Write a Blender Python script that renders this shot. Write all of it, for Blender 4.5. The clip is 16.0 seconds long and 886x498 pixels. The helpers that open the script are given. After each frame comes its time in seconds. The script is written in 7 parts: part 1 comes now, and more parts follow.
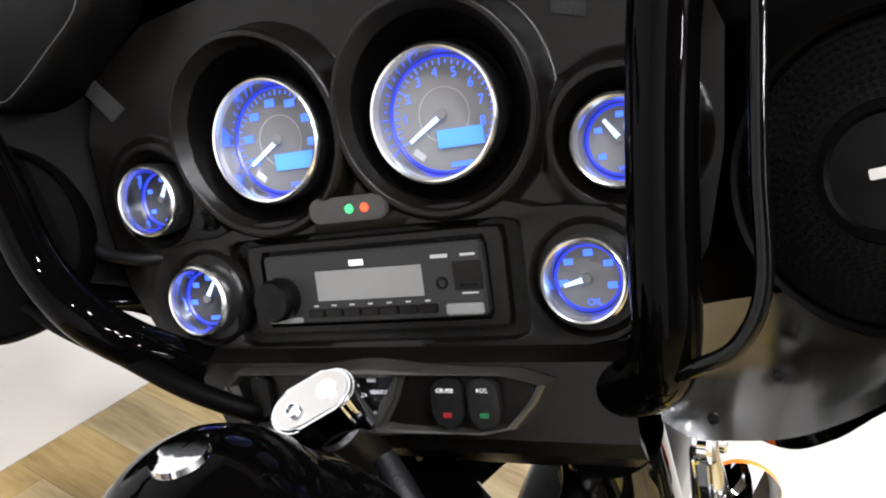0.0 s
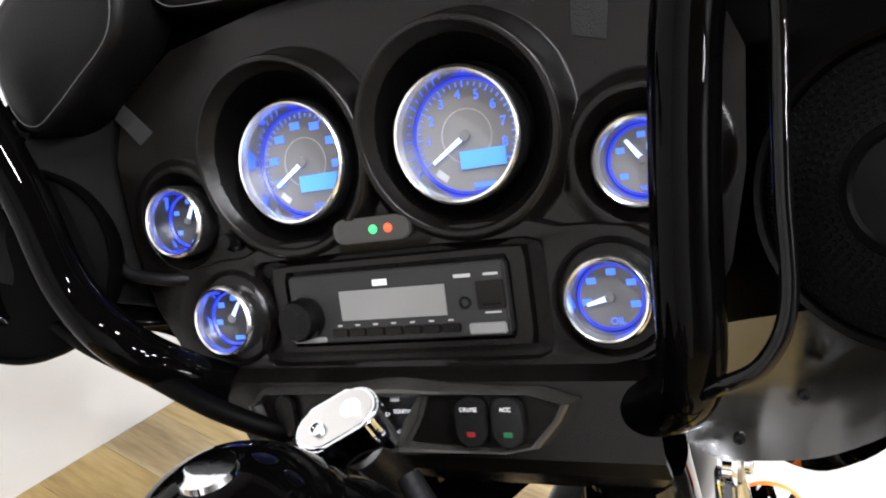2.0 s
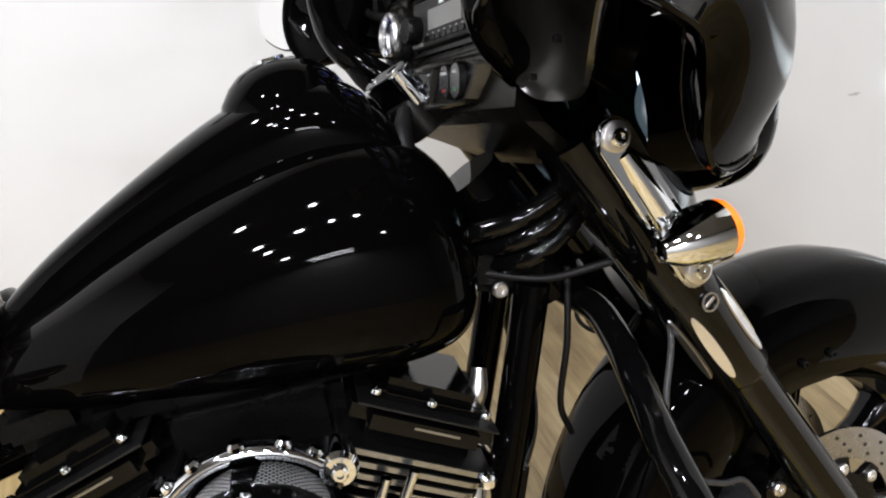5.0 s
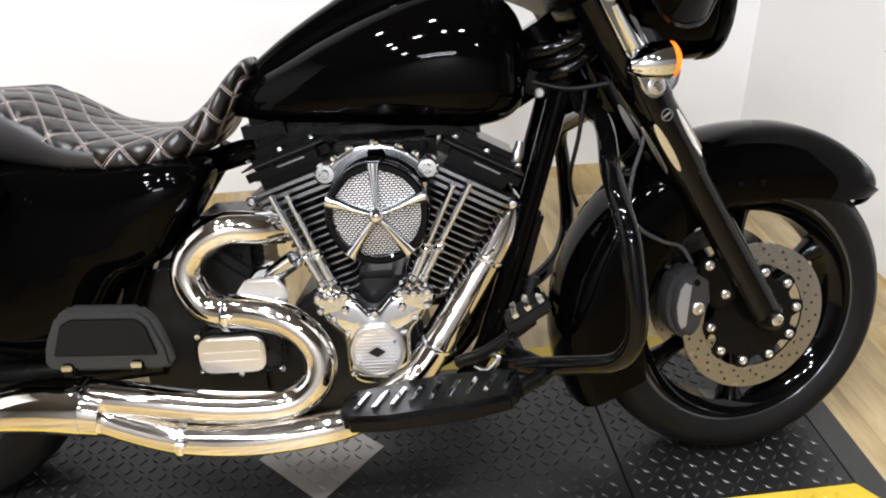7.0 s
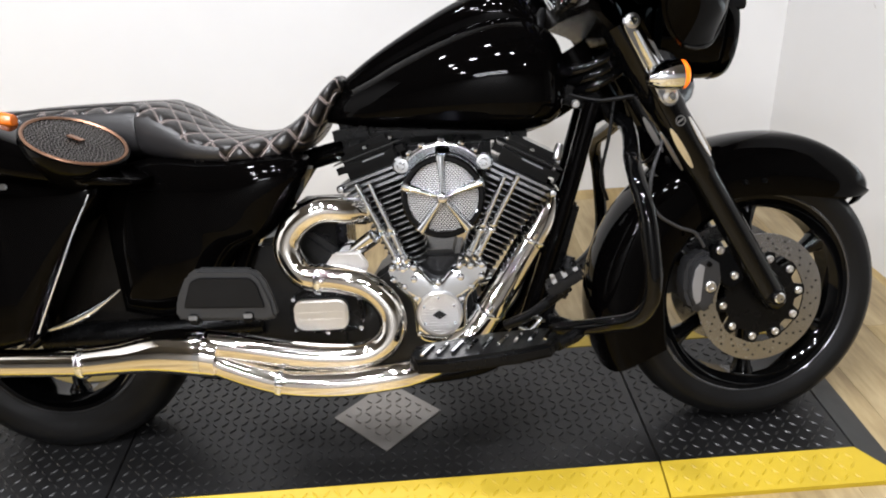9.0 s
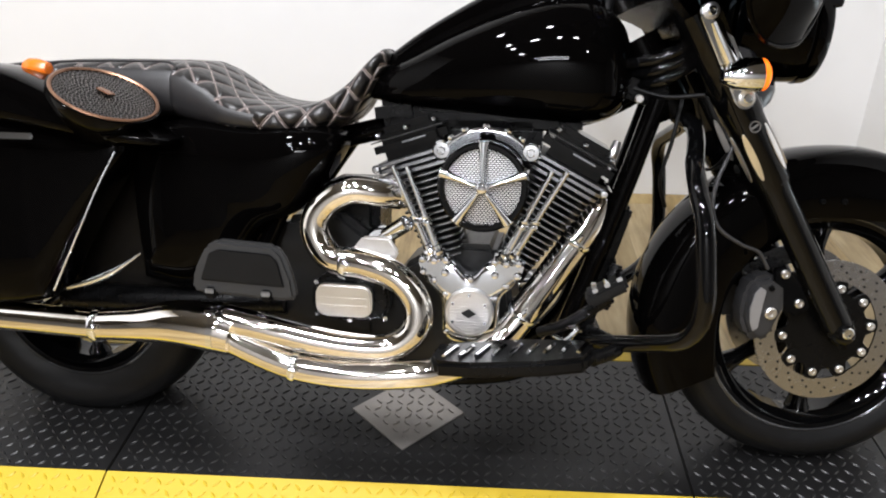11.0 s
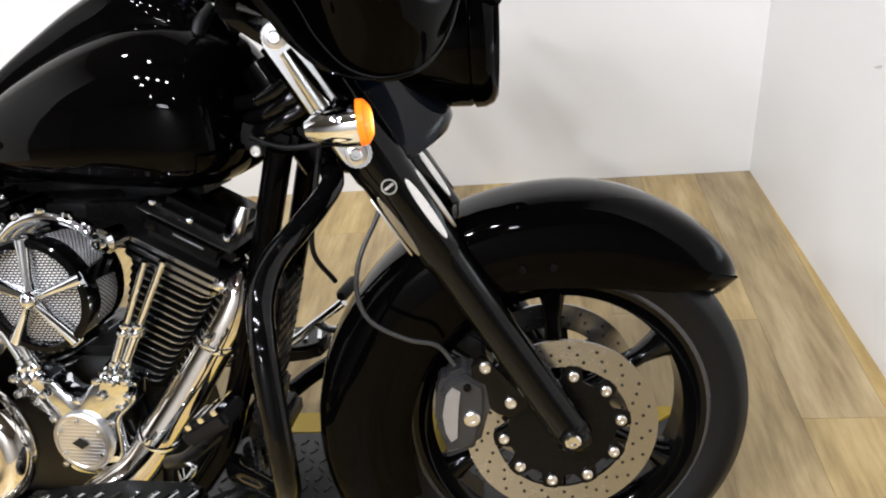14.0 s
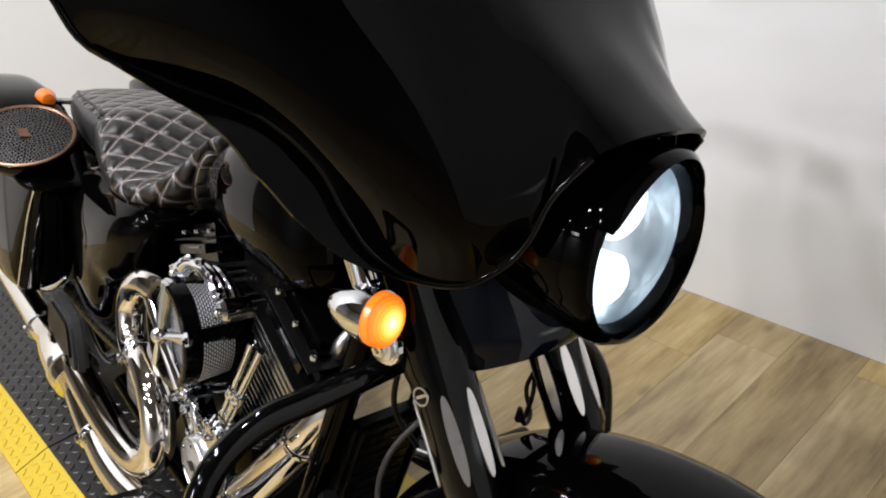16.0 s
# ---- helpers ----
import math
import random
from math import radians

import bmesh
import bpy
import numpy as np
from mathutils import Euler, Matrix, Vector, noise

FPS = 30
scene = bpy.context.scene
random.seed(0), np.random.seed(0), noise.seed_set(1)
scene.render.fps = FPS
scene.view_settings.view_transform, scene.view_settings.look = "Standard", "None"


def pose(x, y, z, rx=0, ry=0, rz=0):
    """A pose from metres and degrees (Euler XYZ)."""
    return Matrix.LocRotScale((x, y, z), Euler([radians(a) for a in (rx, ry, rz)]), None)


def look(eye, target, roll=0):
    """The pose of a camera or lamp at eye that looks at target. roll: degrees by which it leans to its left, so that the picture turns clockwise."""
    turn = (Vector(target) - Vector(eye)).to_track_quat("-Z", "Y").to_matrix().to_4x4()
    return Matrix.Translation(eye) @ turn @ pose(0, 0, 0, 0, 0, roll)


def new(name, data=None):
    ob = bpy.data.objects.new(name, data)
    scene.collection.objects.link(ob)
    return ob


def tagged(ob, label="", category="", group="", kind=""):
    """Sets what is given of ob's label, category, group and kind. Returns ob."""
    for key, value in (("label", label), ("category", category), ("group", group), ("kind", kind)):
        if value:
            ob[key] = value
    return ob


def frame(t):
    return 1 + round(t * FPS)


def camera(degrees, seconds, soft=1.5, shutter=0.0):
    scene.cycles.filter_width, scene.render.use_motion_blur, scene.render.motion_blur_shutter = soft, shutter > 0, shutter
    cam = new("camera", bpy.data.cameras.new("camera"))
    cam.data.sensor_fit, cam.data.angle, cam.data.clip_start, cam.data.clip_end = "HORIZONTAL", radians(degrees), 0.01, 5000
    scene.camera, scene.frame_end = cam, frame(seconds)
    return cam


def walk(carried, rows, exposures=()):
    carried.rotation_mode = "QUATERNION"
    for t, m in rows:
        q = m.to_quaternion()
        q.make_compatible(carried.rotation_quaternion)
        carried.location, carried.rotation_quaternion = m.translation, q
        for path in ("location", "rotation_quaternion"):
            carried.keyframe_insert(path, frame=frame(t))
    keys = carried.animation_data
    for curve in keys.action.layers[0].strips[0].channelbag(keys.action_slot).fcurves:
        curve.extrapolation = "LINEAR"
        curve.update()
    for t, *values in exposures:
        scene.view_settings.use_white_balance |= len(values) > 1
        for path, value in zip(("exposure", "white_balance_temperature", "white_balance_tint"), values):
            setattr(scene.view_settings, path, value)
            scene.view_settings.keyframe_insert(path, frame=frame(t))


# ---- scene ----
cam = camera(59.8, 16.0, soft=2.0)
PATH = [
    (0, (0.8169, -0.0615, 1.3307), (1.6179, 0.3539, 0.8998), 5.18),
    (0.5, (0.8107, -0.0793, 1.3361), (1.6327, 0.3419, 0.9526), 3.75),
    (1, (0.8103, -0.0731, 1.3372), (1.6209, 0.3625, 0.9459), 4.29),
    (1.5, (0.8106, -0.0576, 1.3339), (1.5969, 0.4017, 0.9206), 4.54),
    (2, (0.8101, -0.0606, 1.3301), (1.6101, 0.3821, 0.9249), 4.43),
    (2.5, (0.8099, -0.0706, 1.3332), (1.5908, 0.3900, 0.9112), 2.29),
    (3, (0.8352, -0.0866, 1.3265), (1.5302, 0.4997, 0.9103), -1.93),
    (3.2, (0.8356, -0.1001, 1.3247), (1.4589, 0.5540, 0.8959), -2.87),
    (3.9, (0.7900, -0.2300, 1.3150), (1.3800, 0.5000, 0.8000), -4.50),
    (4.6, (0.8500, -0.5200, 1.2750), (1.3000, 0.2500, 0.6500), -5.50),
    (5.3, (1.0309, -0.6609, 1.2483), (1.1676, 0.2276, 0.8103), -5.12),
    (5.5, (1.0153, -0.7075, 1.2624), (1.1708, 0.1403, 0.7553), -2.78),
    (6, (0.9761, -0.8615, 1.2263), (1.1241, -0.0507, 0.6601), -1.32),
    (6.5, (0.9357, -1.0618, 1.2287), (1.0624, -0.2503, 0.6583), -1.26),
    (7, (0.9210, -1.2280, 1.2660), (0.9965, -0.3718, 0.7549), -2.40),
    (7.5, (0.9660, -1.3700, 1.2760), (0.9655, -0.5080, 0.7690), -0.30),
    (8, (0.9640, -1.4780, 1.3010), (0.9250, -0.5876, 0.8475), -4.10),
    (8.5, (0.9020, -1.5360, 1.3110), (0.9135, -0.6498, 0.8479), -4.40),
    (9, (0.8690, -1.5480, 1.2940), (0.8935, -0.6579, 0.8389), -3.20),
    (9.2, (0.8590, -1.5430, 1.2950), (0.8865, -0.6529, 0.8400), -2.90),
    (11.3, (0.9580, -1.4050, 1.2460), (0.8995, -0.5268, 0.7714), 0.10),
    (11.5, (1.0110, -1.3770, 1.2640), (0.9840, -0.5122, 0.7626), -0.50),
    (12, (1.0980, -1.2760, 1.2580), (1.2070, -0.4189, 0.7545), -0.80),
    (12.5, (1.1610, -1.1260, 1.2750), (1.3141, -0.2842, 0.7573), -2.10),
    (13, (1.2620, -1.0630, 1.2560), (1.3600, -0.2151, 0.7350), -5.60),
    (13.5, (1.4780, -1.0280, 1.2540), (1.4520, -0.1774, 0.7289), -5.00),
    (14, (1.5970, -0.9350, 1.2470), (1.4820, -0.0957, 0.7156), -6.60),
    (14.5, (1.7310, -0.7480, 1.2540), (1.5694, 0.0729, 0.7062), -6.10),
    (15, (1.8620, -0.6440, 1.2680), (1.5050, 0.1310, 0.7465), -8.20),
    (15.5, (1.9550, -0.5730, 1.2850), (1.4080, 0.0885, 0.7720), -6.90),
    (16, (1.9270, -0.4430, 1.3080), (1.2634, 0.1361, 0.8344), -5.20),
]
EXPOSURES = [(0, 0.42), (2.5, 0.45), (3.2, 0.36), (5.5, -0.14), (6.5, 0.08), (8.0, 0.06), (8.5, 0.06), (9.0, -0.08), (12.0, -0.04), (12.5, 0.06), (14.5, 0.06), (15.2, -0.06), (16.0, -0.3)]
walk(cam, [(t, look(eye, target, roll)) for t, eye, target, roll in PATH], exposures=EXPOSURES)

random.seed(11)

# ---- world and lights ----
world = bpy.data.worlds.new("showroom_air")
scene.world = world
world.use_nodes = True
world.node_tree.nodes["Background"].inputs[0].default_value = (0.55, 0.57, 0.6, 1)
world.node_tree.nodes["Background"].inputs[1].default_value = 0.05

WALL_Y, WALL_X, CEIL = 1.442, 2.328, 3.3
LEAN = 14.5
# the motorcycle leans on its side stand: local x ahead, y to its left, z up
# the body stands a little askew of the steered front end
YAW = Matrix.Translation((1.2, 0, 0)) @ Matrix.Rotation(radians(-5.5), 4, "Z") @ Matrix.Translation((-1.2, 0, 0))
FRONT = Matrix.Translation((1.42, 0, 0)) @ Matrix.Rotation(radians(5.5), 4, "Z") @ Matrix.Translation((-1.42, 0, 0))
BIKE = Matrix.Translation((0, -0.091, 0.015)) @ Matrix.Rotation(radians(-LEAN), 4, "X")
LAMPS = [(-0.33, -0.15), (0.52, -0.65), (-0.42, -1.72), (0.12, -1.76), (0.68, -1.8), (1.2, -1.82), (-0.45, -2.35), (-0.5, -3.6), (1.75, -3.4)]
LAMP_POWER = 40.0
STRIPS = [(0.2, -4.75), (0.2, -5.1)]


# ---- materials ----
def material(name, colour, rough=0.5, metal=0.0, coat=0.0, noise_scale=40.0, vary=0.15, bump=0.0, bump_scale=300.0, rough_vary=0.1, emit=None, strength=0.0, spec=0.5, coat_rough=0.03):
    m = bpy.data.materials.new(name)
    m.use_nodes = True
    nt = m.node_tree
    b = nt.nodes["Principled BSDF"]
    b.inputs["Metallic"].default_value = metal
    b.inputs["Coat Weight"].default_value = coat
    b.inputs["Coat Roughness"].default_value = coat_rough
    b.inputs["Specular IOR Level"].default_value = spec
    tc = nt.nodes.new("ShaderNodeTexCoord")
    n1 = nt.nodes.new("ShaderNodeTexNoise")
    n1.inputs["Scale"].default_value = noise_scale
    n1.inputs["Detail"].default_value = 6
    nt.links.new(tc.outputs["Object"], n1.inputs["Vector"])
    n2 = nt.nodes.new("ShaderNodeTexNoise")
    n2.inputs["Scale"].default_value = noise_scale / 9
    n2.inputs["Detail"].default_value = 3
    nt.links.new(tc.outputs["Object"], n2.inputs["Vector"])
    av = nt.nodes.new("ShaderNodeMath")
    av.operation = "MULTIPLY_ADD"
    av.inputs[1].default_value = 0.5
    nt.links.new(n1.outputs["Fac"], av.inputs[0])
    half = nt.nodes.new("ShaderNodeMath")
    half.operation = "MULTIPLY"
    half.inputs[1].default_value = 0.5
    nt.links.new(n2.outputs["Fac"], half.inputs[0])
    nt.links.new(half.outputs[0], av.inputs[2])
    mix = nt.nodes.new("ShaderNodeMix")
    mix.data_type = "RGBA"
    mix.inputs["A"].default_value = (*[c * (1 - vary) for c in colour], 1)
    mix.inputs["B"].default_value = (*[min(1, c * (1 + vary)) for c in colour], 1)
    nt.links.new(av.outputs[0], mix.inputs["Factor"])
    nt.links.new(mix.outputs["Result"], b.inputs["Base Color"])
    mr = nt.nodes.new("ShaderNodeMapRange")
    mr.inputs["From Min"].default_value = 0.3
    mr.inputs["From Max"].default_value = 0.7
    mr.inputs["To Min"].default_value = max(0.0, rough * (1 - rough_vary))
    mr.inputs["To Max"].default_value = min(1.0, rough * (1 + rough_vary))
    nt.links.new(av.outputs[0], mr.inputs["Value"])
    nt.links.new(mr.outputs["Result"], b.inputs["Roughness"])
    if bump:
        n3 = nt.nodes.new("ShaderNodeTexNoise")
        n3.inputs["Scale"].default_value = bump_scale
        n3.inputs["Detail"].default_value = 4
        nt.links.new(tc.outputs["Object"], n3.inputs["Vector"])
        bp = nt.nodes.new("ShaderNodeBump")
        bp.inputs["Strength"].default_value = bump
        bp.inputs["Distance"].default_value = 0.002
        nt.links.new(n3.outputs["Fac"], bp.inputs["Height"])
        nt.links.new(bp.outputs["Normal"], b.inputs["Normal"])
    if emit:
        b.inputs["Emission Color"].default_value = (*emit, 1)
        b.inputs["Emission Strength"].default_value = strength
    return m


BLACK = material("black_gloss_paint", (0.0007, 0.0006, 0.0006), 0.03, vary=0.3, spec=0.06)
BLACK_BLUE = material("blue_black_gloss_paint", (0.0012, 0.0025, 0.006), 0.06, vary=0.3, spec=0.25)
POWDER = material("black_powder_coat", (0.002, 0.002, 0.0021), 0.28, vary=0.3, spec=0.14, bump=0.1, bump_scale=900)
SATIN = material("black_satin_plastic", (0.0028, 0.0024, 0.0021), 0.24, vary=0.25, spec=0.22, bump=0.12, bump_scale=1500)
INNER = material("deep_black_plastic_and_shade", (0.0009, 0.0008, 0.0008), 0.45, vary=0.25, spec=0.03, bump=0.15, bump_scale=1500)
SATIN_EDGE = material("paler_satin_plastic", (0.02, 0.019, 0.017), 0.24, vary=0.25, spec=0.6, bump=0.08, bump_scale=1500)
MATTE = material("black_matte_plastic", (0.007, 0.007, 0.0072), 0.6, vary=0.25, bump=0.2, bump_scale=1200)
RUBBER = material("black_tyre_rubber", (0.0022, 0.0022, 0.0024), 0.5, vary=0.3, spec=0.18, bump=0.25, bump_scale=400)
CHROME = material("chrome_plate", (0.78, 0.805, 0.84), 0.04, metal=1.0, vary=0.02, rough_vary=0.5, bump=0.1, bump_scale=45)
WARM_CHROME = material("heat_tinted_chrome", (0.82, 0.79, 0.745), 0.05, metal=1.0, vary=0.08, noise_scale=12, rough_vary=0.6, bump=0.06, bump_scale=30)
BRUSHED = material("brushed_aluminium", (0.72, 0.71, 0.7), 0.3, metal=1.0, vary=0.1, noise_scale=120)
STEEL = material("brake_disc_steel", (0.4, 0.4, 0.41), 0.26, metal=1.0, vary=0.15, noise_scale=60)
DARK_METAL = material("dark_cast_metal", (0.0025, 0.0025, 0.0026), 0.4, metal=0.0, vary=0.3, spec=0.35, bump=0.2, bump_scale=500)
FIN = material("black_fin_enamel", (0.0015, 0.0015, 0.0015), 0.4, vary=0.3, spec=0.2)
FIN_EDGE = material("machined_fin_edge", (0.3, 0.31, 0.33), 0.25, metal=1.0, vary=0.1)
AMBER = material("amber_lens", (0.8, 0.16, 0.01), 0.2, vary=0.1, emit=(1.0, 0.17, 0.01), strength=1.0)
AMBER_DULL = material("amber_lens_unlit", (0.6, 0.13, 0.01), 0.2, vary=0.1)
LED = material("headlight_core", (0.9, 0.95, 1.0), 0.1, vary=0.0, emit=(0.8, 0.93, 1.0), strength=2.2)
HEAD_GLOW = material("lit_headlight_reflector", (0.7, 0.75, 0.8), 0.3, metal=1.0, vary=0.2, noise_scale=25, bump=0.5, bump_scale=60, emit=(0.45, 0.66, 0.8), strength=0.12)
COPPER = material("copper_trim", (0.3, 0.17, 0.11), 0.4, metal=1.0, vary=0.15)
BEZEL = material("satin_bright_bezel", (0.93, 0.93, 0.93), 0.22, metal=1.0, vary=0.03)
WHITE = material("white_print", (0.75, 0.75, 0.75), 0.5, vary=0.05)
GREY_PRINT = material("grey_print", (0.35, 0.35, 0.35), 0.5, vary=0.05)


# ---- mesh helpers ----
PLACE = [None]  # the pose in which parts are being built


def part(name, bm, mat, parent=None, label="", angle=35.0, smooth=True):
    if PLACE[0] is not None and parent is not None:
        bmesh.ops.transform(bm, matrix=PLACE[0], verts=bm.verts)
    bmesh.ops.recalc_face_normals(bm, faces=bm.faces)
    me = bpy.data.meshes.new(name)
    bm.to_mesh(me)
    bm.free()
    me.materials.append(mat)
    if smooth:
        me.shade_smooth()
        me.set_sharp_from_angle(angle=radians(angle))
    ob = new(name, me)
    if parent:
        ob.parent = parent
    if label:
        ob["label"] = label
    return ob


def thing(name, label, category, m=None, group="", kind=""):
    ob = new(name)
    ob.empty_display_size = 0.1
    if m is not None:
        ob.matrix_world = m
    return tagged(ob, label, category, group, kind)


def catmull(keys, n):
    """n samples of a smooth curve through the keys (lists of numbers of equal length)."""
    k = np.array(keys, float)
    k = np.vstack([2 * k[0] - k[1], k, 2 * k[-1] - k[-2]])
    out = []
    for s in np.linspace(0, len(keys) - 1 - 1e-9, n):
        i = int(s)
        f = s - i
        a, b, c, d = k[i], k[i + 1], k[i + 2], k[i + 3]
        out.append(0.5 * (2 * b + (c - a) * f + (2 * a - 5 * b + 4 * c - d) * f * f + (3 * b - a - 3 * c + d) * f ** 3))
    return np.array(out)


def skin(rings, closed=True, caps=True, bm=None):
    """A surface over rings of points."""
    bm = bm or bmesh.new()
    rows = [[bm.verts.new(p) for p in ring] for ring in rings]
    n = len(rows[0])
    for a, b in zip(rows, rows[1:]):
        for i in range(n if closed else n - 1):
            j = (i + 1) % n
            bm.faces.new((a[i], a[j], b[j], b[i]))
    if caps and closed:
        bm.faces.new(rows[0][::-1])
        bm.faces.new(rows[-1])
    return bm


def tube(path, r, n=14, steps=10, bm=None, smooth_path=True):
    """A round tube along a path; r may be one radius or one for each key."""
    keys = [list(p) + [(r[i] if isinstance(r, (list, tuple)) else r)] for i, p in enumerate(path)]
    pts = catmull(keys, steps * (len(keys) - 1) + 1) if smooth_path else np.array(keys, float)
    c = [Vector(p[:3]) for p in pts]
    rings, up = [], None
    for i, p in enumerate(c):
        t = (c[min(i + 1, len(c) - 1)] - c[max(i - 1, 0)]).normalized()
        if up is None:
            up = t.orthogonal().normalized()
        up = (up - t * up.dot(t)).normalized()
        side = t.cross(up)
        rr = pts[i][3]
        rings.append([p + (up * math.cos(a) + side * math.sin(a)) * rr for a in np.linspace(0, 2 * math.pi, n, endpoint=False)])
    return skin(rings, bm=bm)


def rod(a, b, r, n=14, bm=None):
    return tube([a, b], r, n=n, smooth_path=False, bm=bm)


def lathe(profile, centre, axis, n=48, bm=None, closed_profile=False):
    """profile: (along the axis, radius) turned round an axis through centre."""
    ax = Vector(axis).normalized()
    u = ax.orthogonal().normalized()
    v = ax.cross(u)
    c = Vector(centre)
    bm = bm or bmesh.new()
    rows = []
    for a in np.linspace(0, 2 * math.pi, n, endpoint=False):
        d = u * math.cos(a) + v * math.sin(a)
        rows.append([bm.verts.new(c + ax * s + d * max(r, 1e-5)) for s, r in profile])
    k = len(profile)
    for i in range(n):
        a, b = rows[i], rows[(i + 1) % n]
        for j in range(k if closed_profile else k - 1):
            bm.faces.new((a[j], a[(j + 1) % k], b[(j + 1) % k], b[j]))
    if not closed_profile:
        bmesh.ops.remove_doubles(bm, verts=bm.verts, dist=2e-5)
    return bm


def slab(outline, origin, ux, uy, depth, bevel=0.0, bm=None, segs=2):
    """A plate: an outline in (ux, uy) at origin, thickened by depth along ux x uy, its edges rounded."""
    ux, uy = Vector(ux).normalized(), Vector(uy).normalized()
    nz = ux.cross(uy)
    o = Vector(origin)
    sub = bmesh.new()
    lo = [sub.verts.new(o + ux * a + uy * b) for a, b in outline]
    hi = [sub.verts.new(o + ux * a + uy * b + nz * depth) for a, b in outline]
    n = len(lo)
    sub.faces.new(lo[::-1])
    sub.faces.new(hi)
    for i in range(n):
        sub.faces.new((lo[i], lo[(i + 1) % n], hi[(i + 1) % n], hi[i]))
    if bevel:
        bmesh.ops.bevel(sub, geom=list(sub.edges), offset=bevel, segments=segs, affect="EDGES", clamp_overlap=True)
    if bm is None:
        return sub
    me = bpy.data.meshes.new("tmp")
    sub.to_mesh(me)
    sub.free()
    bm.from_mesh(me)
    bpy.data.meshes.remove(me)
    return bm


def block(centre, size, m=None, bevel=0.002, bm=None):
    sx, sy, sz = [s / 2 for s in size]
    sub = bmesh.new()
    bmesh.ops.create_cube(sub, size=1.0, matrix=Matrix.Diagonal((*size, 1)))
    if bevel:
        bmesh.ops.bevel(sub, geom=list(sub.edges), offset=bevel, segments=2, affect="EDGES", clamp_overlap=True)
    bmesh.ops.transform(sub, matrix=Matrix.Translation(centre) @ (m or Matrix()), verts=sub.verts)
    if bm is None:
        return sub
    me = bpy.data.meshes.new("tmp")
    sub.to_mesh(me)
    sub.free()
    bm.from_mesh(me)
    bpy.data.meshes.remove(me)
    return bm


def rounded(w, h, r, n=5):
    """The outline of a rounded rectangle, round its middle."""
    out = []
    for cx, cy, a0 in ((w / 2 - r, h / 2 - r, 0), (-w / 2 + r, h / 2 - r, 90), (-w / 2 + r, -h / 2 + r, 180), (w / 2 - r, -h / 2 + r, 270)):
        for i in range(n):
            a = radians(a0 + 90 * i / (n - 1))
            out.append((cx + r * math.cos(a), cy + r * math.sin(a)))
    return out


def bolt(centre, axis, r, mat, parent, name="bolt", h=0.006):
    return part(name, lathe([(0, r), (h * 0.7, r), (h, r * 0.8), (h, r * 0.45), (h * 0.6, r * 0.4), (h * 0.6, 0)], centre, axis, n=14), mat, parent)


